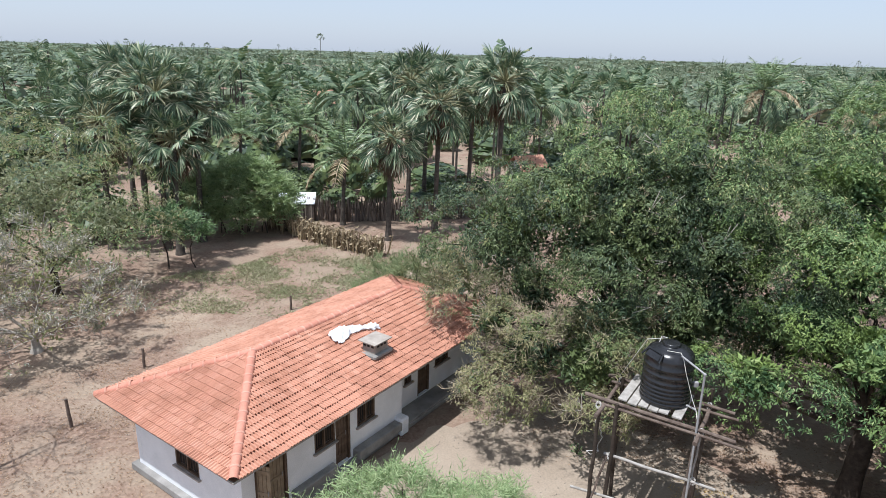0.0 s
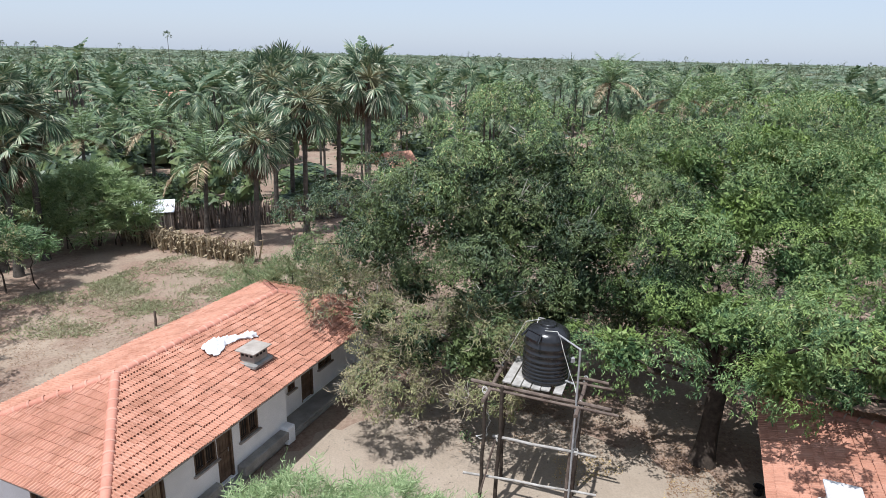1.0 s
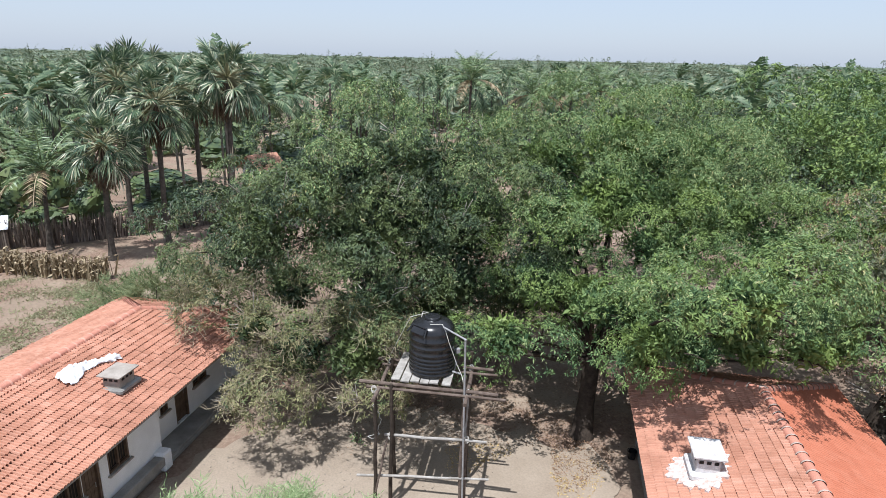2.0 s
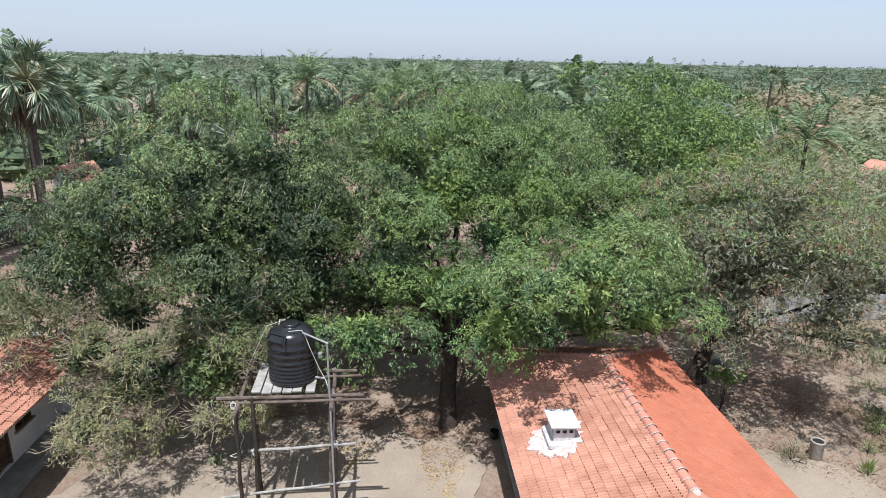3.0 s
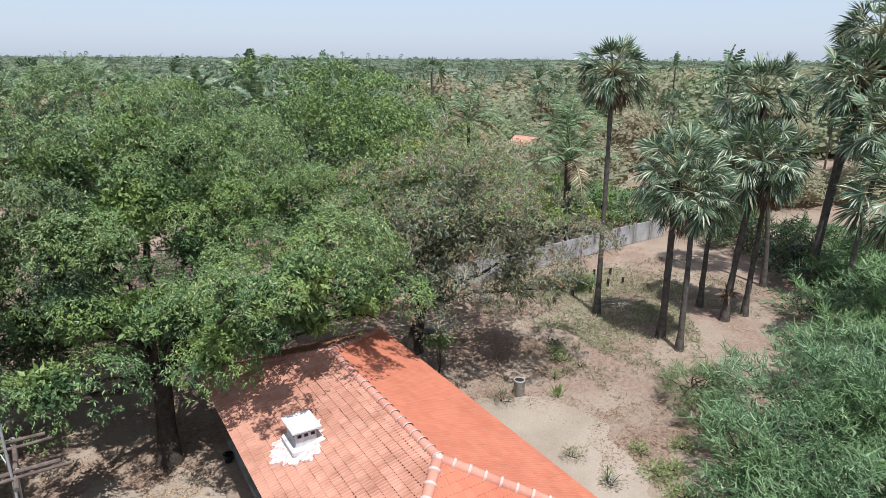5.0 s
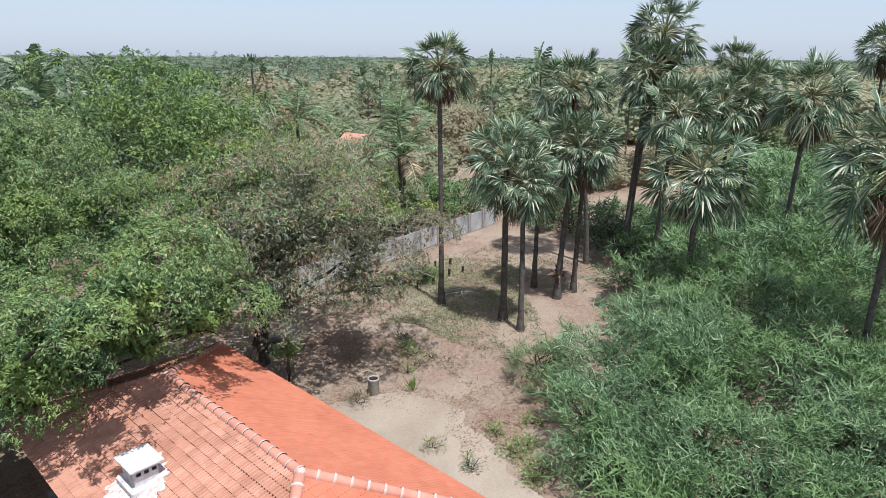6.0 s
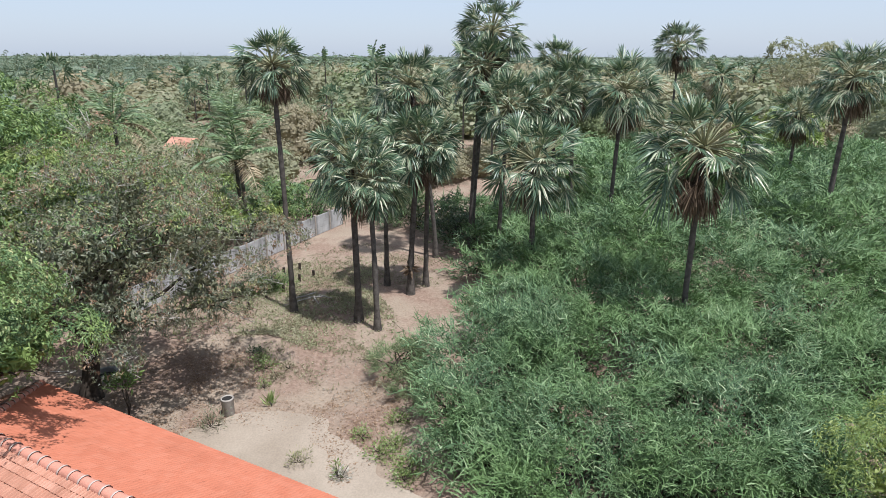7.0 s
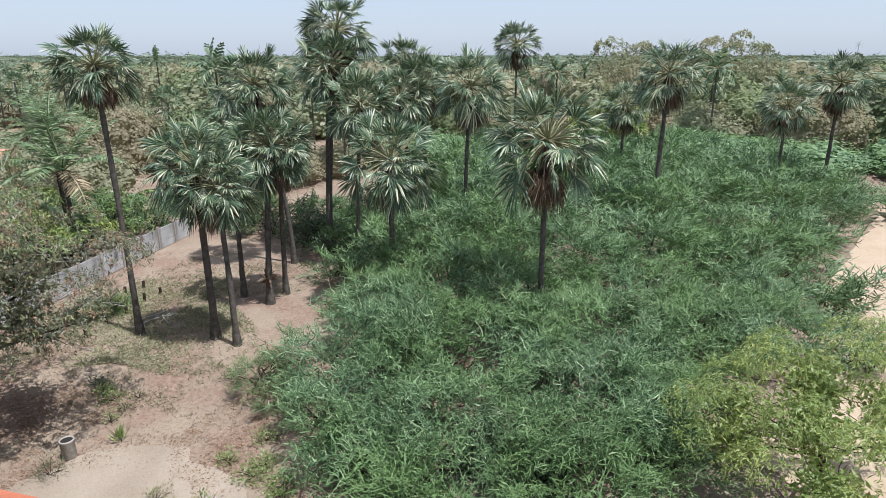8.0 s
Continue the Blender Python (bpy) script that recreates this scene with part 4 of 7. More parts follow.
def chimney(name, m, label, painted, tall=1.0):
    """A square vent stack with a slab cap on small feet, standing through a roof."""
    c = new(name)
    c.matrix_world = m @ Matrix.Diagonal((1, 1, tall, 1))
    mw = M_MORTAR if painted else M_CONC
    bm = bmesh.new()
    box(bm, 0, 0, 0.0, 0.98, 0.86, 0.22, bevel=0.05)
    part("flashing", bm, mw if painted else M_PLINTH, c, "rough mortar flashing on the tiles")
    bm = bmesh.new()
    box(bm, 0, 0, 0.30, 0.70, 0.58, 0.55, bevel=0.02)
    part("shaft", bm, mw, c)
    for dx in (-0.26, 0, 0.26):
        for dy in (-0.2, 0.2):
            bm = bmesh.new()
            box(bm, dx, dy, 0.62, 0.10, 0.10, 0.12)
            part("foot", bm, mw, c)
    for d in (-0.18, 0.0, 0.18):
        for x, y, w, l in ((d, -0.285, 0.10, 0.04), (d, 0.285, 0.10, 0.04), (-0.345, d, 0.04, 0.10), (0.345, d, 0.04, 0.10)):
            bm = bmesh.new()
            box(bm, x, y, 0.49, w, l, 0.10)
            part("vent_hole", bm, M_DARK, c, "small dark vent hole")
    bm = bmesh.new()
    box(bm, 0, 0, 0.595, 0.60, 0.48, 0.06)
    part("flue", bm, M_DARK, c, "dark flue opening")
    bm = bmesh.new()
    box(bm, 0, 0, 0.71, 0.94, 0.80, 0.075, bevel=0.015)
    part("cap", bm, mw, c, "flat slab cap")
    return tagged(c, label, "chimney")


RZ = math.degrees(math.atan2(0.826, 0.563))
H1 = (-5.13, 13.73)
L1, W1, E1, R1 = 14.5, 6.9, 2.8, 4.02
house1, roof1 = house_shell("house", *H1, RZ, L1, W1, E1, R1, "white bungalow with a red clay-tile hipped roof", (M_TILE, M_TILE), seed=5,
                            near_front=lambda x, y: y < 0.9 and 2 < x < 10)


def wall_part(h, fn, name="wall", mat=None, label="whitewashed plaster wall"):
    bm = bmesh.new()
    fn(bm)
    return part(name, bm, mat or M_WALL, h, label)


FW, RW = 0.75, 1.35      # how far the front wall and the veranda wall stand behind the eave
wall_part(house1, lambda bm: wall_run(bm, 0.75, 7.85, FW, 0.25, 3.0, [(1.2, 2.4, 0.3, 2.3), (3.5, 4.4, 1.35, 2.35), (4.42, 5.12, 0.3, 2.35), (5.45, 6.35, 1.3, 2.3)]))
wall_part(house1, lambda bm: wall_run(bm, 7.86, L1 - 0.75, RW, 0.25, 3.1, [(8.75, 9.2, 1.2, 2.3), (9.6, 10.4, 0.3, 2.3), (10.75, 11.7, 1.2, 2.3)]))
wall_part(house1, lambda bm: box(bm, 7.74, (FW + RW) / 2 + 0.12, 1.62, 0.22, RW - FW - 0.2, 2.74))
wall_part(house1, lambda bm: wall_run(bm, 0.75, L1 - 0.75, W1 - 0.97, 0.25, 3.0, []))
for xx in (0.75, L1 - 0.97):
    bm = bmesh.new()
    m = Matrix.Translation((xx + 0.22, 0, 0)) @ pose(0, 0, 0, 0, 0, 90)
    wall_run(bm, FW + 0.22, W1 - 0.98, 0.0, 0.25, 3.0, [(2.75, 3.95, 1.15, 2.05)] if xx < 1 else [], 0.22)
    bmesh.ops.transform(bm, matrix=m, verts=bm.verts)
    part("wall", bm, M_WALL, house1, "whitewashed plaster wall")
bm = bmesh.new()
box(bm, L1 / 2, W1 / 2, 0.125, L1 - 1.1, W1 - 1.1, 0.25, bevel=0.02)
part("plinth", bm, M_PLINTH, house1, "grey stained plinth")
for xa, xb, yy in ((5.2, 7.6, 0.40), (2.5, 4.3, 0.5)):
    bm = bmesh.new()
    box(bm, (xa + xb) / 2, yy + 0.17, 0.42, xb - xa, 0.36, 0.34, bevel=0.03)
    part("bench_ledge", bm, M_PLINTH, house1, "stained masonry bench along the wall")
bm = bmesh.new()
box(bm, 7.63, FW - 0.16, 0.35, 0.44, 0.44, 0.7, bevel=0.06)
part("buttress", bm, M_WALL, house1, "whitewashed sloping corner pier")
bm = bmesh.new()
box(bm, 10.75, 0.95, 0.08, 5.5, 0.9, 0.16, bevel=0.02)
part("veranda_floor", bm, M_PLINTH, house1, "grey cement veranda floor")
door_at(house1, 1.2, 2.4, FW + 0.06, 0.3, 2.3, M_DOORL, 2, 70)
door_at(house1, 4.42, 5.12, FW + 0.06, 0.3, 2.35, M_DOOR)
door_at(house1, 9.6, 10.4, RW + 0.06, 0.3, 2.3, M_DOOR)
window_at(house1, 3.5, 4.4, FW + 0.05, 1.35, 2.35, RNG)
window_at(house1, 5.45, 6.35, FW + 0.05, 1.3, 2.3, RNG)
window_at(house1, 8.75, 9.2, RW + 0.05, 1.2, 2.3, RNG)
window_at(house1, 10.75, 11.7, RW + 0.05, 1.2, 2.3, RNG)
window_at(house1, 0, 1.2, 0, 0, 0.9, RNG, at=Matrix.Translation((0.80, 3.95, 1.15)) @ pose(0, 0, 0, 0, 0, -90))


def on_house(h0, rz, x, y, z):
    return pose(*h0, 0, 0, 0, rz) @ Matrix.Translation((x, y, z))


RZ2 = -124.096
L2, W2, E2, R2 = 13.42, 6.85, 2.8, 4.15
H2 = (14.193, 16.394)
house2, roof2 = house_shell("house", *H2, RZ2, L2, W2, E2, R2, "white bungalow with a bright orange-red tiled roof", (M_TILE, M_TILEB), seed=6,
                            near_front=lambda x, y: y < 1.1 and 4 < x < 10)
wall_part(house2, lambda bm: wall_run(bm, 0.75, L2 - 0.75, 0.75, 0.25, 3.0, [(3.0, 3.9, 0.3, 2.3), (6.6, 7.6, 1.2, 2.3)]))
wall_part(house2, lambda bm: wall_run(bm, 0.75, L2 - 0.75, W2 - 0.97, 0.25, 3.0, []))
for xx in (0.97, L2 - 0.75):
    bm = bmesh.new()
    wall_run(bm, 0.98, W2 - 0.98, 0.0, 0.25, 3.0, [], 0.22)
    bmesh.ops.transform(bm, matrix=Matrix.Translation((xx, 0, 0)) @ pose(0, 0, 0, 0, 0, 90), verts=bm.verts)
    part("wall", bm, M_WALL, house2, "whitewashed plaster wall")
bm = bmesh.new()
box(bm, L2 / 2, W2 / 2, 0.125, L2 - 1.1, W2 - 1.1, 0.25, bevel=0.02)
part("plinth", bm, M_PLINTH, house2, "grey stained plinth")
door_at(house2, 3.0, 3.9, 0.81, 0.3, 2.3, M_DOOR)
window_at(house2, 6.6, 7.6, 0.80, 1.2, 2.3, RNG)

# chimneys stand through the roofs
s1, s2 = (R1 - E1) / (W1 / 2), (R2 - E2) / (W2 / 2)
chimney("chimney", on_house(H1, RZ, 7.05, 1.33, E1 + s1 * 1.33 + 0.08), "grey concrete vent stack with a slab cap on the tiled roof", False, 0.66)
chimney("chimney", on_house(H2, RZ2, 6.55, 1.30, E2 + s2 * 1.30 + 0.10), "whitewashed vent stack with a slab cap on the tiled roof", True, 0.8)


def mortar_skirt():
    """Splashed white mortar round the second stack, thin and ragged on the tiles."""
    bm = bmesh.new()
    rng = np.random.default_rng(17)
    n = 120
    ring = []
    for k in range(n):
        a = 2 * math.pi * k / n
        r = 0.72 * (1 + 0.10 * math.sin(a * 3 + 1) + 0.06 * math.sin(a * 7) + 0.07 * math.sin(a * 13 + 2) + 0.06 * math.sin(a * 23) + rng.normal(0, 0.02))
        x, y = r * 1.05 * math.cos(a) + 0.05, r * 0.95 * math.sin(a) - 0.12
        ring.append(bm.verts.new((x, y, s2 * y + 0.085)))
    mid = bm.verts.new((0, 0, 0.13))
    for k in range(n):
        bm.faces.new((ring[k], ring[(k + 1) % n], mid))
    r = bmesh.ops.extrude_face_region(bm, geom=bm.faces[:])
    bmesh.ops.translate(bm, verts=[v for v in r["geom"] if isinstance(v, bmesh.types.BMVert)], vec=(0, 0, -0.09))
    ob = new("mortar_patch")
    ob.matrix_world = on_house(H2, RZ2, 6.55, 1.30, E2 + s2 * 1.30 + 0.065)
    part("skirt", bm, M_SPLASH, ob)
    return tagged(ob, "ragged white mortar patch round the vent stack", "mortar patch")


mortar_skirt()


def cloth_on_roof():
    """A crumpled white cloth thrown over the tiles."""
    rng = np.random.default_rng(23)
    nx, ny = 44, 18
    vs, fs = [], []
    for j in range(ny):
        for i in range(nx):
            u, v = i / (nx - 1), j / (ny - 1)
            x = 6.05 + 2.05 * u + 0.10 * noise.noise(Vector((v * 4, 1.3, u * 3)))
            half = 0.22 + 0.10 * math.sin(u * 5.5 + 0.6) + 0.06 * noise.noise(Vector((u * 7, 4.4, 0)))
            y = 2.42 + 0.22 * math.sin(u * 3.6) - 0.25 * u + (v - 0.5) * 2 * half * (1 - 0.4 * (u > 0.9))
            q = Vector((x * 4.0, y * 4.0, 2))
            fold = 0.16 * abs(noise.noise(q)) + 0.09 * abs(noise.noise(q * 2.7)) + 0.04 * noise.noise(q * 6)
            z = E1 + s1 * y + 0.11 + max(0.0, fold + 0.05) * (0.4 + 0.9 * math.sin(math.pi * v))
            vs.append((x, y, z))
    for j in range(ny - 1):
        for i in range(nx - 1):
            a = j * nx + i
            fs.append((a, a + 1, a + nx + 1, a + nx))
    me = bpy.data.meshes.new("cloth")
    me.from_pydata(vs, [], fs)
    me.polygons.foreach_set("use_smooth", [True] * len(fs))
    me.materials.append(M_CLOTH)
    ob = new("cloth", me)
    ob.matrix_world = pose(*H1, 0, 0, 0, RZ)
    ob.modifiers.new("thick", "SOLIDIFY").thickness = 0.012
    return tagged(ob, "crumpled white cloth lying on the roof tiles", "cloth")


cloth_on_roof()

# ---------------------------------------------------------------- water tower


def water_tower():
    rng = np.random.default_rng(41)
    t = base_of("water_tower", 6.16, 15.93)
    o = Vector((6.2, 15.9, 0))

    def q(x, y, z):
        return Vector((x, y, z)) - o

    legs = [((4.62, 15.62), 4.1, 0.06), ((5.12, 15.72), 4.25, 0.065), ((5.62, 17.05), 4.35, 0.06), ((7.0, 14.75), 4.6, 0.055), ((7.18, 14.95), 4.0, 0.05), ((7.8, 15.95), 4.7, 0.06)]
    for (x, y), h, r in legs:
        bm = bmesh.new()
        rod(bm, q(x + rng.normal(0, 0.05), y + rng.normal(0, 0.05), 0), q(x, y, h), r, r * 0.9, 8, 6, 0.015, rng)
        part("leg", bm, M_POLE if r < 0.06 else M_BARK, t, "crooked timber pole leg")
    for nm, a, b, r in (("beam", (4.35, 16.33, 4.2), (7.75, 14.12, 4.2), 0.06), ("beam", (4.5, 16.12, 4.10), (7.9, 13.95, 4.10), 0.045), ("beam", (5.3, 17.45, 4.22), (8.3, 15.45, 4.22), 0.055), ("beam", (5.35, 17.25, 4.12), (8.35, 15.28, 4.12), 0.045),
                        ("beam", (4.45, 15.35, 4.07), (5.75, 17.45, 4.10), 0.06), ("beam", (6.75, 14.2, 4.05), (7.95, 16.15, 4.12), 0.06)):
        bm = bmesh.new()
        rod(bm, q(*a), q(*b), r, r * 0.9, 8, 5, 0.012, rng)
        part(nm, bm, M_POLE, t)
    for a, b, r, mat in (((4.95, 15.85, 2.55), (7.55, 14.3, 2.60), 0.045, M_PLANK), ((4.1, 15.95, 1.30), (7.7, 14.35, 1.25), 0.04, M_PLANK), ((5.0, 15.75, 2.5), (4.55, 15.5, 0.9), 0.035, M_POLE),
                         ((7.2, 14.9, 3.9), (7.05, 14.8, 2.2), 0.03, M_PLANK), ((5.2, 15.85, 4.15), (5.15, 15.8, 3.1), 0.02, M_PLANK)):
        bm = bmesh.new()
        rod(bm, q(*a), q(*b), r, r * 0.9, 8, 5, 0.012, rng)
        part("rail", bm, mat, t, "pale peeled pole lashed across")
    # deck planks, laid front to back
    along = Vector((0.845, -0.535, 0))
    back = Vector((0.535, 0.845, 0))
    for k, (s, l) in enumerate(zip((0.0, 0.29, 0.57, 0.86, 1.13, 1.50), (1.75, 1.7, 1.72, 1.65, 1.7, 1.5))):
        bm = bmesh.new()
        m = Matrix((along, back, (0, 0, 1))).transposed().to_4x4()
        m.translation = q(5.22, 16.0, 4.29) + along * (s + 0.13)
        box(bm, 0, l / 2 - 0.08 - 0.05 * (k % 2), rng.normal(0, 0.006), 0.255, l, 0.055, m, 0.008)
        part("deck_plank", bm, M_PLANK, t, "bleached grey plank")
    for x, y, z in ((4.62, 15.8, 4.15), (7.05, 14.6, 4.15), (5.6, 17.15, 4.2), (7.75, 15.85, 4.2), (5.1, 15.75, 2.52), (7.1, 14.7, 2.55)):
        bm = bmesh.new()
        for k in range(3):
            ring = [Vector((math.cos(a) * 0.075, math.sin(a) * 0.03, math.sin(a) * 0.08)) + q(x, y, z + 0.03 * k - 0.03) for a in np.linspace(0, 6.3, 9)]
            for a, b in zip(ring, ring[1:]):
                rod(bm, a, b, 0.008, sides=4)
        part("lashing", bm, M_ROPE, t, "pale rope lashing")
    bm = bmesh.new()
    pts = [q(4.62, 15.7, 4.0)]
    for k in range(14):
        pts.append(pts[-1] + Vector((rng.normal(0.0, 0.05), rng.normal(0, 0.05), -0.10)))
    pts += [pts[-1] + Vector((-0.15, -0.1, 0.02)), pts[-1] + Vector((-0.25, 0.05, 0.03)), pts[-1] + Vector((0.12, 0.05, 0.05))]
    for a, b in zip(pts, pts[1:]):
        rod(bm, a, b, 0.008, sides=4)
    part("loose_wire", bm, M_ROPE, t, "loose hanging cord")
    return tagged(t, "rough timber pole tower with a plank deck", "tower")


def water_tank():
    t = base_of("water_tank", 6.47, 16.06, 4.325)
    prof = [(0.0, 0.0), (0.64, 0.0), (0.675, 0.03)]
    z = 0.05
    for k in range(5):
        prof += [(0.675, z), (0.70, z + 0.02), (0.70, z + 0.07), (0.675, z + 0.09)]
        z += 0.115
    for k in range(3):
        prof += [(0.678, z + 0.04), (0.70, z + 0.06), (0.70, z + 0.10), (0.678, z + 0.12)]
        z += 0.21
    prof += [(0.675, 1.33), (0.66, 1.40), (0.60, 1.50), (0.50, 1.57), (0.36, 1.62), (0.24, 1.645), (0.235, 1.66), (0.0, 1.665)]
    n = 40
    vs, fs = [], []
    for r, h in prof:
        for k in range(n):
            a = 2 * math.pi * k / n
            vs.append((0.98 * r * math.cos(a), 0.98 * r * math.sin(a), h))
    for i in range(len(prof) - 1):
        for k in range(n):
            j = (k + 1) % n
            fs.append((i * n + k, i * n + j, (i + 1) * n + j, (i + 1) * n + k))
    mpart("body", mesh_of("body", [(np.array(vs), np.array(fs), 0)], [M_PLASTIC], True), t, "ribbed black plastic body")
    bm = bmesh.new()
    bmesh.ops.create_cone(bm, cap_ends=True, segments=24, radius1=0.25, radius2=0.23, depth=0.07, matrix=Matrix.Translation((0, 0, 1.69)))
    bmesh.ops.bevel(bm, geom=bm.edges[:], offset=0.012, segments=1, affect="EDGES")
    part("lid", bm, M_PLASTIC, t, "round screw lid")
    # recessed badge panel with a raised rim on the shoulder
    bm = bmesh.new()
    m = pose(0, 0, 0, 0, 0, 205) @ Matrix.Translation((0.61, 0, 1.44)) @ pose(0, 0, 0, 0, 48, 0)
    box(bm, 0, 0, 0, 0.22, 0.50, 0.05, m, 0.02)
    part("shoulder_panel", bm, M_PLASTIC, t)
    bm = bmesh.new()
    for a, b in (((-0.13, -0.27), (-0.13, 0.27)), ((-0.13, 0.27), (0.13, 0.34)), ((-0.13, -0.27), (0.13, -0.34))):
        rod(bm, m @ Vector((*a, 0.03)), m @ Vector((*b, 0.03)), 0.028, sides=8)
    part("shoulder_rib", bm, M_PLASTIC, t)
    bm = bmesh.new()
    box(bm, 0.70, -0.30, 0.62, 0.14, 0.12, 0.16, bevel=0.02)
    part("float_valve", bm, M_PVC, t, "white valve box on the side")
    bm = bmesh.new()
    rod(bm, (0.45, -0.52, 0.08), (0.62, -0.75, 0.08), 0.03, sides=8)
    part("outlet", bm, M_PVC, t, "short outlet pipe")
    return tagged(t, "ribbed black plastic water tank on the plank deck", "water tank")


def riser_pipe():
    t = base_of("water_pipe", 6.92, 14.60)
    o = Vector((6.98, 14.58, 0))
    bm = bmesh.new()
    rod(bm, (0, 0, 0), (-0.06, 0.03, 5.82), 0.029, sides=10)
    part("riser", bm, M_PVC, t)
    bm = bmesh.new()
    rod(bm, (-0.06, 0.03, 5.85), Vector((6.62, 15.45, 5.92)) - o, 0.027, sides=10)
    part("inlet_arm", bm, M_PVC, t)
    bm = bmesh.new()
    bmesh.ops.create_uvsphere(bm, u_segments=10, v_segments=8, radius=0.042, matrix=Matrix.Translation((-0.06, 0.03, 5.84)))
    part("elbow", bm, M_PVC, t, "", True)
    return tagged(t, "grey plastic riser pipe feeding the tank", "pipe")


def tank_wire():
    t = base_of("rope", 6.45, 16.04)
    bm = bmesh.new()
    rng = np.random.default_rng(4)
    pts = [Vector((-0.25, -0.42, 6.0)), Vector((0.1, -0.50, 5.98)), Vector((0.16, -0.62, 5.8)), Vector((0.22, -0.72, 5.5)), Vector((0.36, -0.74, 5.1)), Vector((0.45, -0.8, 4.8)), Vector((0.55, -0.95, 4.5)), Vector((0.5, -1.3, 4.25))]
    for a, b in zip(pts, pts[1:]):
        rod(bm, a, b, 0.010, sides=5)
    part("cord", bm, M_ROPE, t)
    bm = bmesh.new()
    pts = [Vector((-0.30, 0.1, 6.02)), Vector((-0.2, 0.25, 6.12)), Vector((0.0, 0.3, 6.05)), Vector((-0.5, 0.5, 5.9)), Vector((-0.95, 1.2, 4.3))]
    for a, b in zip(pts, pts[1:]):
        rod(bm, a, b, 0.008, sides=5)
    part("cord", bm, M_ROPE, t)
    return tagged(t, "thin pale rope tied over the water tank", "rope")


water_tower()
water_tank()
riser_pipe()
tank_wire()

# ---------------------------------------------------------------- large trees of the yard


def young_lit_tops(z0, z1):
    """Young yellowish leaves, the more the higher, in tufts; their paler tone also paints in the sunlit crown top."""
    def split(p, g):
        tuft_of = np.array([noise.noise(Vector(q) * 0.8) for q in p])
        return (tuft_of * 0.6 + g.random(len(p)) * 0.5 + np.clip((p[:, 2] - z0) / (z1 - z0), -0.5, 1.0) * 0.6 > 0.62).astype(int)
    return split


def tree1_split(p, rng):
    """Pale drying leaves on the low front boughs, deep green inside, feathery light green at the house side."""
    low = (p[:, 2] < 5.3) & (p[:, 1] < 23.5) & (p[:, 0] < 8.0)
    s = np.zeros(len(p), int)
    s[low & (rng.random(len(p)) < np.where(p[:, 2] < 4.6, 0.85, 0.4))] = 1
    s[(p[:, 0] < 4.6) & (p[:, 2] < 5.6) & (rng.random(len(p)) < 0.55)] = 1
    s[(rng.random(len(p)) < 0.02)] = 1
    # the bright upper crown is put in by leaf colour
    top = young_lit_tops(8.6, 11.5)(p, rng)
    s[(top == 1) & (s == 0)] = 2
    return s


broad_tree("neem_tree", 7.2, 23.4, (2.8, 0.34, (0.2, 0.1)),
           [(6.8, 23.8, 6.8, 4.5, 0.92), (2.6, 25.4, 6.4, 3.2, 0.85), (10.2, 23.0, 6.6, 3.9, 0.95), (7.0, 23.6, 9.2, 2.6, 0.75), (4.6, 25.4, 8.0, 2.7, 0.8), (10.0, 24.4, 8.9, 2.5, 0.8),
            (5.0, 19.2, 3.7, 1.8, 0.9), (3.4, 21.0, 3.2, 1.8, 1.0), (8.4, 19.6, 3.6, 1.2, 0.9), (6.4, 20.4, 5.0, 1.4, 0.95), (9.8, 21.4, 4.8, 1.7, 1.0), (2.0, 22.4, 3.9, 1.5, 0.8), (12.4, 21.6, 4.2, 2.4, 1.0), (3.6, 23.0, 4.8, 1.6, 0.95), (6.2, 22.8, 3.4, 2.2, 0.9), (9.4, 22.6, 3.4, 2.0, 0.9)],
           M_NEEM, "large dense green tree with drying pale lower boughs", density=27, dome=1.5, per=9, length=0.135, width=1.05, hang=0.15, dry=0.35, seed=21, mats=[M_PALE, M_YOUNG_LIT], split=tree1_split, twigs=0.015, droop=0.4,
           low=-0.85, core=420)
